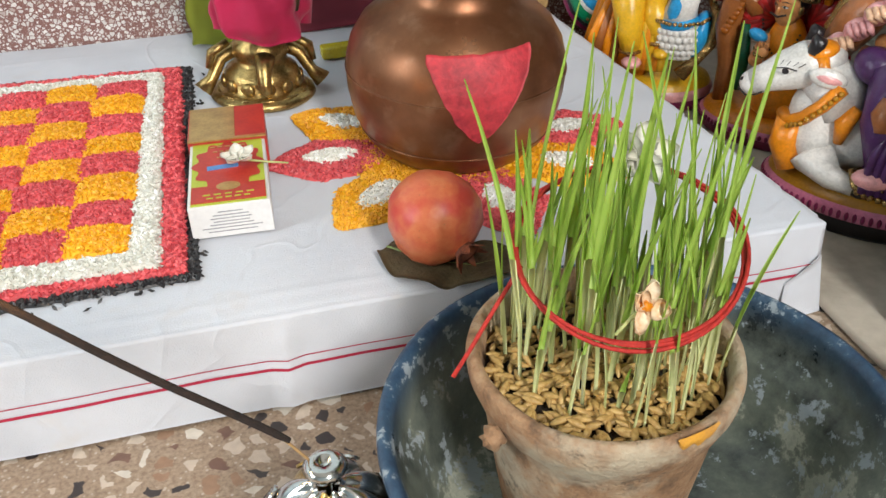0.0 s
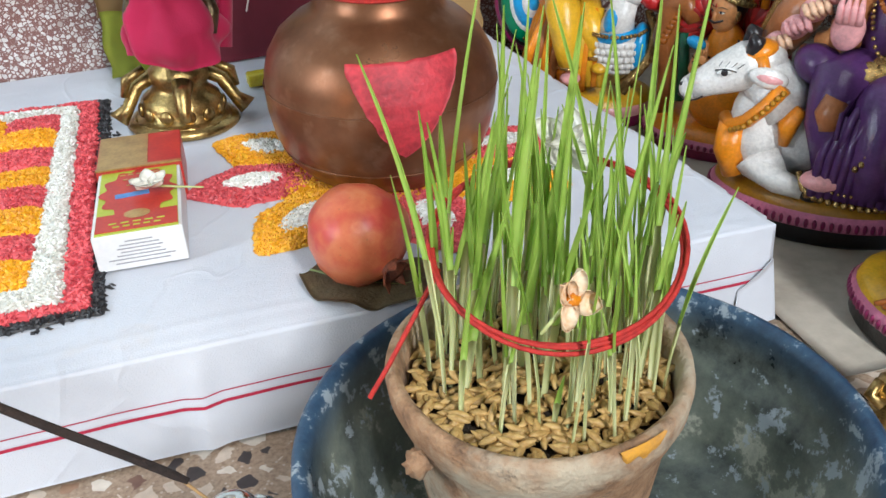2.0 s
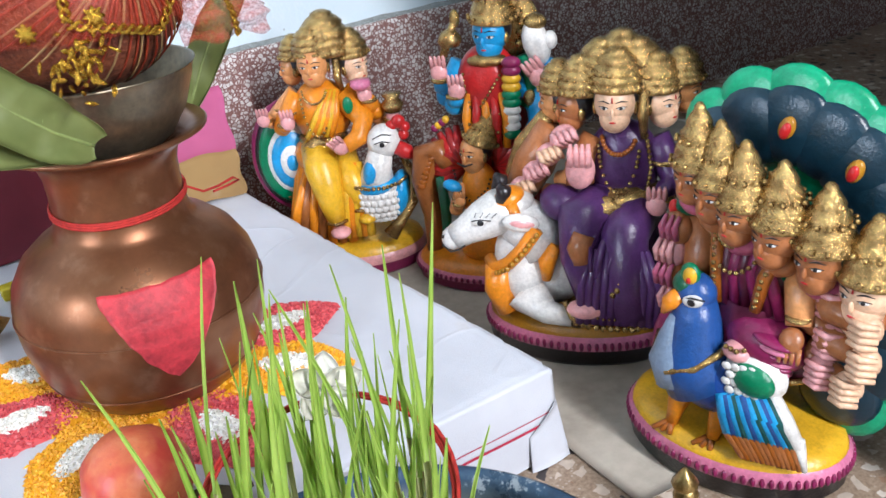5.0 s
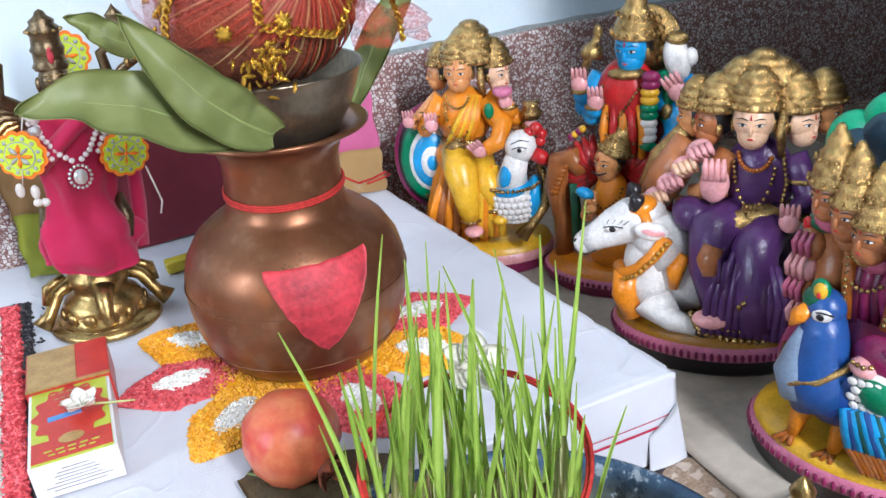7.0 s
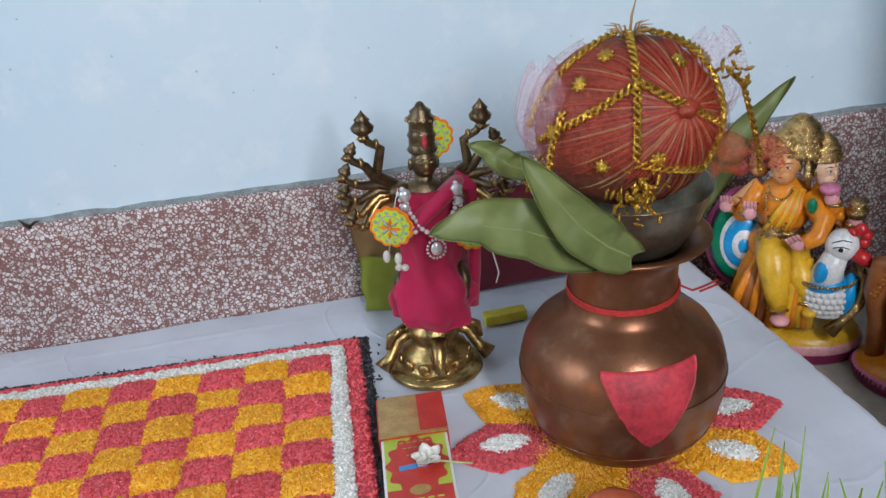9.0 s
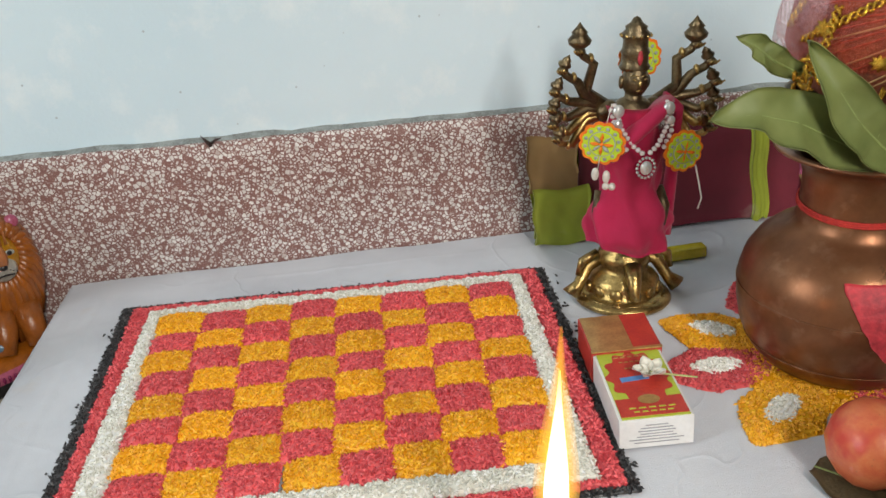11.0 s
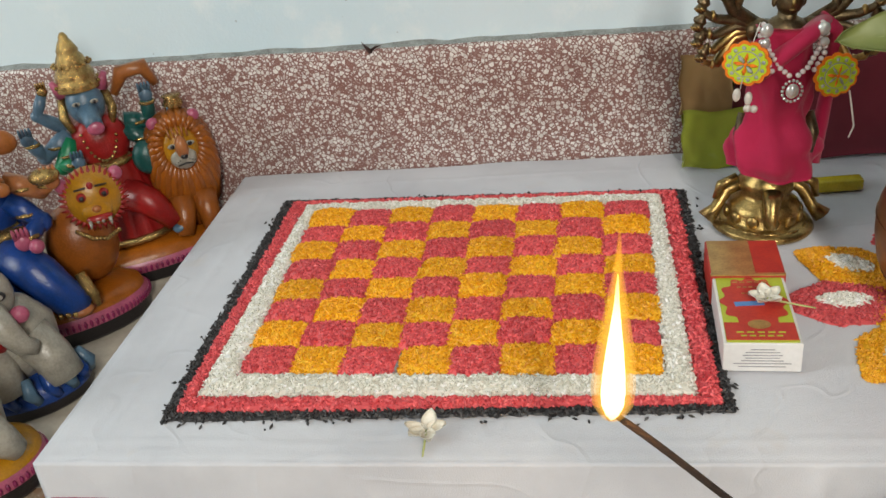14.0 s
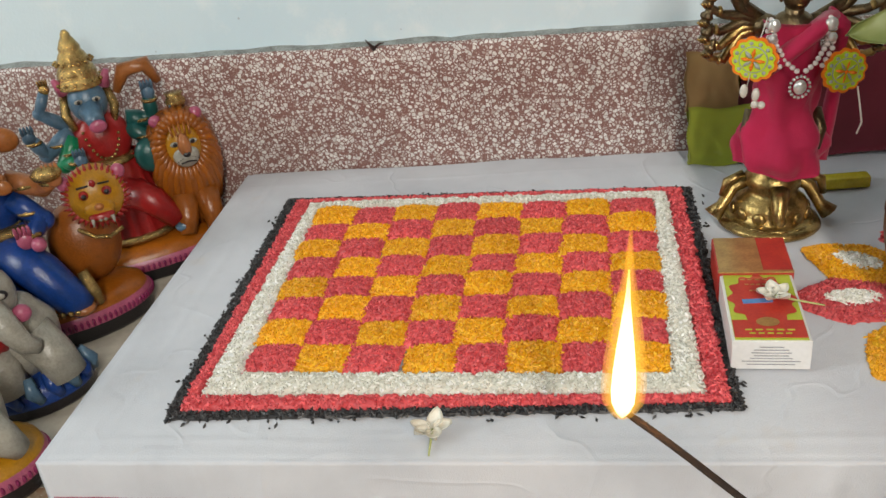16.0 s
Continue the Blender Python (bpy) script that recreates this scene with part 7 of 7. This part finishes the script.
idol(s, "tiger_rider_statue", "painted clay animal-faced figure in blue with a roaring tiger", pose(-1.192, 0.300, 0.002, 0, 0, LEFT))

# pale elephant-like figure
s = Solid()
plinth(s, 0.066, 0.046, 0.030, (0.004, 0.0), P["deepblue"], P["deepblue"], P["black"], False)
s.ball((0.0, 0.004, 0.080), (0.052, 0.040, 0.052), P["dim_white"], (0, 0, 0), 20, 14, 0.08)
s.tube([(0.024, -0.020, 0.090), (0.040, -0.030, 0.062), (0.046, -0.034, 0.036)], [0.024, 0.022, 0.022], P["dim_white"], 14)
s.tube([(-0.018, -0.024, 0.084), (-0.014, -0.034, 0.060), (-0.010, -0.036, 0.036)], [0.022, 0.021, 0.020], P["dim_white"], 14)
s.ball((-0.010, -0.010, 0.142), (0.036, 0.032, 0.036), P["dim_white"], (0, 0, 0), 20, 12)
s.tube([(-0.004, -0.034, 0.140), (0.010, -0.050, 0.118), (0.020, -0.052, 0.096), (0.032, -0.050, 0.088)], [0.018, 0.014, 0.011, 0.008], P["dim_white"], 12)
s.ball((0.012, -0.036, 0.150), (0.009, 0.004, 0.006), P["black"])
s.ball((0.013, -0.039, 0.150), (0.005, 0.003, 0.0035), P["dim_white"])
s.ball((0.026, -0.036, 0.124), (0.010, 0.008, 0.010), P["dim_rose"])
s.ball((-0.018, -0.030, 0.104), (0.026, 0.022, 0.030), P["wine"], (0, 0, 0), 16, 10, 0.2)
s.ball((-0.020, 0.0, 0.176), (0.030, 0.026, 0.012), P["dim_white"])
for k in range(9):
    a = -2.8 + 0.32 * k
    s.tube([(0.004 + 0.060 * math.cos(a), 0.042 * math.sin(a), 0.050), (0.004 + 0.070 * math.cos(a), 0.049 * math.sin(a), 0.034), (0.004 + 0.068 * math.cos(a + 0.1), 0.048 * math.sin(a + 0.1), 0.020)], [0.006, 0.008, 0.005], P["deepblue" if k % 2 else "grey"], 8)
idol(s, "elephant_statue", "painted clay pale elephant figure on a dark blue base", pose(-1.140, 0.180, 0.002, 0, 0, LEFT) @ Matrix.Scale(0.92, 4))

# small white and yellow figure at the front of the row
s = Solid()
plinth(s, 0.056, 0.046, 0.034, (0, 0), P["ochre"], P["dim_rose"], P["black"])
s.ball((0.0, 0.0, 0.074), (0.036, 0.032, 0.046), P["dim_white"], (0, 0, 0), 20, 12, 0.1)
s.tube([(0.016, -0.020, 0.080), (0.030, -0.030, 0.060), (0.040, -0.028, 0.044)], [0.018, 0.016, 0.010], P["dim_white"], 12)
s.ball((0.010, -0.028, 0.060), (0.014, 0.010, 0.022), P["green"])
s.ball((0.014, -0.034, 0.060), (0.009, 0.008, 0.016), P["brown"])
s.ball((-0.004, -0.006, 0.128), (0.024, 0.022, 0.026), P["dim_white"], (0, 0, 0), 16, 10)
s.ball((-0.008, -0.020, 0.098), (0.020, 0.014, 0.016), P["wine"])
crown(s, (-0.004, 0.0, 0.142), 0.020, 0.036)
idol(s, "swan_figure_statue", "small painted clay white figure on a yellow base", pose(-1.112, 0.055, 0.002, 0, 0, LEFT))

# small brass figure on the floor
s = Solid()
s.lathe([(0, 0), (0.016, 0), (0.017, 0.004), (0.011, 0.009), (0.013, 0.014), (0, 0.016)], brass_mat, None, 20)
s.ball((0, 0, 0.026), (0.013, 0.011, 0.014), brass_mat, lump=0.2)
s.ball((0, -0.002, 0.046), (0.0085, 0.0085, 0.010), brass_mat)
s.lathe([(0.008, 0), (0.009, 0.003), (0.006, 0.008), (0.002, 0.014), (0, 0.015)], brass_mat, pose(0, 0, 0.052), 14)
for e in (-1, 1):
    s.tube([(0.010 * e, 0, 0.034), (0.017 * e, -0.004, 0.026), (0.010 * e, -0.010, 0.022)], 0.004, brass_mat, 8)
tagged(s.done("brass_figurine", m=pose(0.008, -0.130, 0.0, 0, 0, -20)), "small worn brass figurine standing on the floor", "statue")
blossom("fresh white blossom lying on the floor", pose(0.034, -0.150, 0.004, 0, 0, 0), 0.020, (0.012, 0.02, 0), 5, 12)
blossom("fresh white blossom lying on the floor", pose(0.060, -0.178, 0.004, 0, 0, 40), 0.020, (0.012, 0.02, 0), 5, 13)

# ---- brass deity dressed in pink: one mesh, its cloth and jewels are things of their own ----
s = Solid()
s.lathe([(0, 0), (0.049, 0), (0.051, 0.003), (0.049, 0.007), (0.040, 0.010), (0.036, 0.012), (0.037, 0.022), (0.034, 0.030), (0.026, 0.036), (0.024, 0.042), (0.027, 0.046), (0.026, 0.056), (0.021, 0.060), (0.021, 0.066), (0, 0.068)], brass_mat, None, 40)
for k in range(12):
    a = 6.2832 * k / 12
    s.ball((0.037 * math.cos(a), 0.037 * math.sin(a), 0.018), (0.007, 0.003, 0.007), brass_mat, (0, 0, math.degrees(a) + 90), 8, 6)
    s.tube([(0.043 * math.cos(a + t), 0.043 * math.sin(a + t), 0.0088) for t in (-0.2, -0.1, 0, 0.1, 0.2)], [0.0005, 0.0015, 0.002, 0.0015, 0.0005], brass_mat, 6)
s.tube([(0, -0.026, 0.048), (-0.003, -0.038, 0.040), (-0.004, -0.044, 0.026), (-0.002, -0.047, 0.018)], [0.010, 0.008, 0.006, 0.0045], brass_mat, 10)
for e in (-1, 1):
    s.tube([(0.020 * e, 0.006, 0.050), (0.038 * e, 0.004, 0.040), (0.048 * e, -0.002, 0.022), (0.058 * e, -0.006, 0.012)], [0.008, 0.007, 0.006, 0.010], brass_mat, 8)
    s.tube([(0.030 * e, -0.004, 0.060), (0.046 * e, -0.004, 0.050), (0.050 * e, -0.004, 0.034)], [0.004, 0.005, 0.003], brass_mat, 8)
s.ball((0, 0.002, 0.120), (0.026, 0.020, 0.062), brass_dark, (0, 0, 0), 18, 12)
s.ball((0, 0.0, 0.200), (0.026, 0.019, 0.030), brass_dark, (0, 0, 0), 18, 12)
s.tube([(0, 0, 0.216), (0, -0.002, 0.234)], 0.009, brass_dark)
s.ball((0, -0.004, 0.246), (0.0128, 0.0135, 0.0175), brass_dark, (0, 0, 0), 20, 14)
s.ball((0, -0.0168, 0.2445), (0.0020, 0.0028, 0.0048), brass_mat, (0, 0, 0), 8, 6)
s.ball((0, -0.0155, 0.2375), (0.0036, 0.0018, 0.0013), brass_mat, (0, 0, 0), 8, 5)
for e in (-1, 1):
    s.ball((0.0048 * e, -0.0155, 0.2490), (0.0030, 0.0014, 0.0013), brass_mat, (0, 0, 0), 8, 5)
    s.tube([(0.0014 * e, -0.0165, 0.2520), (0.0050 * e, -0.0158, 0.2535), (0.0086 * e, -0.0128, 0.2520)], 0.0006, brass_mat, 5)
    s.ball((0.0132 * e, -0.002, 0.244), (0.0025, 0.004, 0.007), brass_dark, (0, 0, 0), 8, 6)
s.lathe([(0.0135, 0), (0.0150, 0.003), (0.0130, 0.007), (0.0128, 0.015), (0.0142, 0.018), (0.0122, 0.022), (0.0118, 0.030), (0.0136, 0.033), (0.0136, 0.036), (0.0100, 0.040), (0.0106, 0.043), (0.0055, 0.047), (0.0035, 0.051), (0, 0.053)], brass_dark, pose(0, 0, 0.256), 24)
for k in range(12):
    a = 6.2832 * k / 12
    s.ball((0.0140 * math.cos(a), 0.0140 * math.sin(a), 0.2905), 0.0018, brass_mat, (0, 0, 0), 6, 4)
s.ball((0, -0.0140, 0.270), (0.0026, 0.0014, 0.0075), vermilion)
for e in (-1, 1):
    s.ball((0.024 * e, 0.002, 0.214), (0.013, 0.011, 0.012), brass_dark, (0, 0, 0), 12, 8)
    for k in range(6):
        z, o = (0.188, 0.203, 0.219, 0.237, 0.258, 0.276)[k], (0.077, 0.081, 0.082, 0.080, 0.073, 0.057)[k]
        s.tube([(0.022 * e, 0.006, 0.212 + 0.001 * k), (0.046 * e, 0.004, 0.206 + 0.006 * k), ((o - 0.016) * e, -0.002, z - 0.006 - 0.001 * k), ((o - 0.004) * e, -0.006, z - 0.002), (o * e, -0.007, z + 0.004)], [0.0070, 0.0060, 0.0046, 0.0040, 0.0036], brass_dark if k > 1 else brass_mat, 9)
        s.ball(((o - 0.012) * e, -0.004, z - 0.005), (0.0030, 0.0052, 0.0052), brass_mat, (0, 0, 0), 9, 6)
        s.ball((o * e, -0.008, z + 0.003), (0.0058, 0.0050, 0.0048), brass_dark, (0, 0, 0), 9, 6)
        for j in range(3):
            s.tube([((o - 0.003 + 0.003 * j) * e, -0.011, z + 0.001), ((o + 0.001 + 0.003 * j) * e, -0.013, z + 0.005)], [0.0015, 0.0010], brass_mat, 5)
        q = 1.45 if k == 5 else 0.85
        s.lathe([(0.002 * q, 0), (0.007 * q, 0.004 * q), (0.0078 * q, 0.007 * q), (0.0045 * q, 0.011 * q), (0.0055 * q, 0.012 * q), (0.002 * q, 0.016 * q), (0, 0.019 * q)], brass_dark, pose(o * e, -0.006, z + 0.004, 0, -26 * e if k < 5 else 0, 0), 12)
    s.tube([(0.030 * e, -0.004, 0.130), (0.034 * e, -0.012, 0.110), (0.032 * e, -0.014, 0.090)], [0.006, 0.007, 0.005], brass_dark, 8)
BRASS = pose(-0.384, 0.354, TOP + 0.001, -1, 3.2, 4) @ Matrix.Diagonal((1, 1, 0.94, 1))
tagged(s.done("brass_deity_statue", m=BRASS), "old many-armed brass deity on a round brass pedestal", "statue")

silk = cloth_mat("pink_silk", (0.52, 0.010, 0.075), (0.34, 0.006, 0.045), 700, 0.5)
silk_green = cloth_mat("lime_silk", (0.36, 0.42, 0.03), (0.24, 0.26, 0.03), 700)
silk_maroon = cloth_mat("maroon_silk", (0.20, 0.018, 0.035), (0.12, 0.010, 0.02), 700)
silk_tan = cloth_mat("tan_silk", (0.36, 0.22, 0.08), (0.26, 0.15, 0.06), 700)
silk_rose = cloth_mat("rose_silk", (0.55, 0.12, 0.26), (0.42, 0.08, 0.20), 700)


def robe(u, v):
    a = radians(-215 + 250 * u)
    z = 0.068 + 0.154 * v + 0.006 * math.sin(a * 2 + 1) * (1 - v)
    fold = 0.0026 * math.sin(7 * a + 6 * v) * (1.1 - v) + 0.0095 * abs(math.sin(11 * v + 1.3 * a + 0.8 * math.sin(2.2 * a))) ** 0.6 * max(0, 0.62 - v) - 0.004 + 0.0040 * math.sin(17 * v - 3 * a) * max(0, 0.9 - v) + 0.003 * noise.noise(Vector((a * 2, v * 5, 1)))
    slant = 0.004 * math.sin(14 * v + 3 * a)
    w = 0.0400 - 0.011 * v - 0.0050 * math.sin(3.1 * min(1, v * 1.7)) + 0.009 * math.sin(math.pi * min(1, v / 0.34)) - 0.030 * max(0, 0.10 - v)
    if v > 0.86:
        w += 0.006 * (v - 0.86) / 0.14
    return ((w + fold + slant * 0.5) * math.cos(a), (w * 0.82 + fold) * math.sin(a) - 0.004, z)


dress = thing("deity_robe", "pink silk robe draped round the brass deity", "garment", BRASS)
Solid().sheet(robe, 70, 30, silk, 0.001).done("skirt", dress)
Solid().tube([(0.030, -0.006, 0.222), (0.012, -0.026, 0.214), (-0.010, -0.030, 0.196), (-0.028, -0.020, 0.172)], [0.012, 0.014, 0.013, 0.010], silk, 12, flat=0.6).done("sash", dress)
Solid().tube([(0.030, -0.006, 0.224), (0.046, 0.0, 0.214), (0.052, 0.012, 0.160), (0.050, 0.014, 0.110), (0.044, 0.004, 0.070)], [0.010, 0.011, 0.010, 0.012, 0.012], silk, 12, flat=0.6).done("loose_end", dress)
pearl = plain("pearl", (0.72, 0.66, 0.64), 0.2, 0.0, (0.6, 0.52, 0.52), 90)
crystal = plain("cut_crystal", (0.78, 0.78, 0.76), 0.08, 0.6, (0.6, 0.6, 0.6), 200)
neck = thing("pearl_necklace", "pearl necklace with a crystal pendant on the brass deity", "necklace", BRASS)
BEAD = Solid().ball((0, 0, 0), 0.0026, pearl, (0, 0, 0), 10, 7).mesh("bead")
for e in (-1, 1):
    for line in ([(0.026 * e, -0.022, 0.226), (0.022 * e, -0.034, 0.204), (0.012 * e, -0.040, 0.188), (0.0, -0.043, 0.178)], [(0.030 * e, -0.024, 0.222), (0.027 * e, -0.034, 0.200), (0.016 * e, -0.040, 0.180)]):
        for p, q in zip(line, line[1:]):
            p, q = Vector(p), Vector(q)
            n = max(1, round((q - p).length / 0.0056))
            for i in range(n):
                o = new("bead", BEAD)
                o.parent = neck
                o.matrix_basis = Matrix.Translation(p.lerp(q, i / n))
    Solid().ball((0.025 * e, -0.030, 0.222), (0.006, 0.004, 0.007), crystal).done("crystal", neck, "cut crystal")
    Solid().ball((0.026 * e, -0.032, 0.210), (0.005, 0.004, 0.005), crystal).done("crystal", neck, "cut crystal")
_s = Solid().ball((0, -0.044, 0.166), (0.0060, 0.0035, 0.0075), crystal)
for k in range(16):
    a = 6.2832 * k / 16
    _s.ball((0.0088 * math.cos(a), -0.0435, 0.166 + 0.0105 * math.sin(a)), 0.0017, crystal, (0, 0, 0), 6, 4)
_s.done("pendant", neck, "oval crystal pendant")
neon_orange = plain("orange_craft_foam", (0.90, 0.22, 0.01), 0.6, 0.0, (0.80, 0.17, 0.01), 60)
neon_lime = plain("lime_craft_paint", (0.55, 0.70, 0.03), 0.5, 0.0, (0.48, 0.62, 0.03), 60)
grey_line = plain("grey_craft_paint", (0.40, 0.44, 0.40), 0.5)


def badge(name, label, at, r=0.0215):
    b = thing(name, label, "ornament", at)

    def disc(k, n, d, depth, mat, part, lab=""):
        s = Solid()
        s.sheet(lambda u, v: (r * k * u * (1 + d * abs(math.sin(n * math.pi * v)) - d) * math.cos(6.2832 * v), -depth, r * k * u * (1 + d * abs(math.sin(n * math.pi * v)) - d) * math.sin(6.2832 * v)), 2, 96, mat, 0.0010)
        s.done(part, b, lab, False)
    disc(1.0, 12, 0.10, 0.0, neon_orange, "backing", "scalloped orange foam")
    disc(0.86, 12, 0.10, 0.0014, neon_lime, "lime_ring", "lime ring")
    disc(0.58, 40, 0.02, 0.0020, grey_line, "grey_ring", "grey line")
    disc(0.53, 40, 0.02, 0.0026, neon_lime, "lime_heart", "lime heart")
    for k in range(12):
        a = 6.2832 * (k + 0.5) / 12
        Solid().ball((0.70 * r * math.cos(a), -0.0018, 0.70 * r * math.sin(a)), (r * 0.085, 0.0006, r * 0.085), grey_line, (0, 0, 0), 8, 5).done("ring_spot", b)
    for k in range(8):
        a = 6.2832 * k / 8
        Solid().tube([(0.08 * r * math.cos(a), -0.0032, 0.08 * r * math.sin(a)), (0.30 * r * math.cos(a), -0.0034, 0.30 * r * math.sin(a)), (0.48 * r * math.cos(a), -0.0032, 0.48 * r * math.sin(a))], [0.0006, 0.0024, 0.0006], grey_line if k % 2 else neon_orange, 6, flat=0.35).done("spoke", b)
    Solid().ball((0, -0.0034, 0), (r * 0.09, 0.0008, r * 0.09), neon_orange, (0, 0, 0), 8, 5).done("button", b)
    return b


badge("flower_badge", "scalloped orange and lime craft flower on the deity's arm", BRASS @ pose(-0.041, -0.034, 0.192, 0, 4, -28), 0.0225)
badge("flower_badge", "scalloped orange and lime craft flower half under a leaf", BRASS @ pose(0.040, -0.036, 0.178, 0, 10, 12), 0.0225)
badge("flower_badge", "scalloped orange and lime craft flower behind the deity's head", BRASS @ pose(0.014, 0.022, 0.262, 0, 0, 6), 0.0235)
cowrie = plain("white_shell", (0.74, 0.70, 0.64), 0.3)
shells = thing("shell_pendants", "white cowrie shells hanging on a thread from the deity", "ornament", BRASS @ pose(-0.041, -0.038, 0.160))
for _x, _z in ((-0.007, 0.002), (0.004, -0.002), (0.004, -0.012), (0.010, -0.013)):
    Solid().ball((_x, 0, _z), (0.0038, 0.003, 0.0068 if _z > -0.01 else 0.004), cowrie, (0, 0, 0), 10, 7).done("shell", shells)
Solid().tube([(-0.004, 0.002, 0.006), (0.002, 0.006, 0.040), (0.010, 0.010, 0.070)], 0.0005, cowrie, 5).done("thread", shells)
tagged(Solid().tube([(0.056, -0.030, 0.160), (0.060, -0.032, 0.142), (0.064, -0.033, 0.124), (0.061, -0.033, 0.112)], 0.0008, cowrie, 6).done("hanging_thread", m=BRASS), "loose white thread hanging beside the pink robe", "thread")

# ---- folded silk cloth leaning on the wall ----
fold = thing("folded_sari", "folded maroon, tan and lime silk sari leaning on the dado", "cloth", pose(-0.27, 0.516, TOP + 0.001))


def fold_slab(name, x0, x1, z0, z1, y, th, mat, label=""):
    s = Solid()

    def f(u, v):
        b = math.sin(math.pi * v) ** 0.5 if 0 < v < 1 else 0
        return (x0 + (x1 - x0) * u + 0.002 * math.sin(9 * v), y + 0.022 * (z0 + (z1 - z0) * v) / 0.13 - th * b + 0.0016 * noise.noise(Vector((u * 6, v * 6, x0 * 50))), z0 + (z1 - z0) * v + 0.002 * math.sin(7 * u + x0 * 30))
    s.sheet(f, 16, 12, mat, 0.004)
    return s.done(name, fold, label)


fold_slab("fold_lime", -0.178, -0.110, 0.001, 0.068, -0.020, 0.006, silk_green, "lime green silk")
fold_slab("fold_tan", -0.180, -0.120, 0.060, 0.128, -0.012, 0.006, silk_tan, "tan silk with a green shot")
fold_slab("fold_back", -0.176, -0.06, 0.002, 0.120, -0.004, 0.004, silk_green, "lime green silk")
fold_slab("fold_maroon", -0.120, 0.100, 0.002, 0.122, -0.010, 0.008, silk_maroon, "maroon silk")
fold_slab("fold_stripe", 0.090, 0.108, 0.002, 0.118, -0.018, 0.005, silk_green, "lime green border stripe")
fold_slab("fold_maroon", 0.102, 0.156, 0.002, 0.116, -0.010, 0.006, silk_maroon, "maroon silk")
fold_slab("fold_rose", 0.148, 0.232, 0.048, 0.124, -0.014, 0.006, silk_rose, "rose pink silk")
fold_slab("fold_border", 0.148, 0.230, 0.002, 0.054, -0.020, 0.006, silk_tan, "tan silk border")
yellow_gloss = plain("yellow_varnish", (0.60, 0.50, 0.03), 0.25, 0.0, (0.45, 0.36, 0.02), 60)
tagged(Solid().box((-0.292, 0.425, TOP + 0.008), (0.050, 0.016, 0.013), yellow_gloss, (0, 0, 4), 0.002).done("yellow_packet"), "small glossy yellow packet lying on the cloth", "packet")

# ---- paper sheets under the idols ----
def paper(name, label, x0, x1, y0, y1, seed):
    s = Solid()

    def f(u, v):
        x, y = x0 + (x1 - x0) * u, y0 + (y1 - y0) * v
        e = min(u, 1 - u, v, 1 - v)
        z = 0.0016 + 0.0022 * max(0, noise.noise(Vector((x * 14 + seed, y * 14, 0)))) + 0.010 * max(0, 0.05 - e) * 4 * max(0, noise.noise(Vector((x * 9 + seed, y * 9, 5))) + 0.2)
        return (x + 0.006 * noise.noise(Vector((y * 12, seed, 0))), y + 0.008 * noise.noise(Vector((x * 12, seed, 3))), z)
    s.sheet(f, 70, 60, newsprint, 0.0006)
    return tagged(s.done(name), label, "paper")


paper("paper_sheet", "crumpled brown paper sheet spread under the idols", 0.012, 0.62, -0.085, 0.50, 3)
paper("paper_sheet", "crumpled brown paper sheet under the row of idols", -1.45, -1.018, 0.05, 0.52, 8)
# bit of dry twig stuck in the mortar joint
tagged(Solid().tube([(-0.812, 0.545, 0.236), (-0.815, 0.540, 0.242), (-0.820, 0.538, 0.250)], [0.003, 0.002, 0.0004], dark_wood, 6).tube([(-0.812, 0.545, 0.237), (-0.804, 0.541, 0.243), (-0.798, 0.540, 0.244)], [0.002, 0.0015, 0.0004], dark_wood, 6).done("dry_twig"), "bit of dry twig stuck in the mortar joint", "twig")
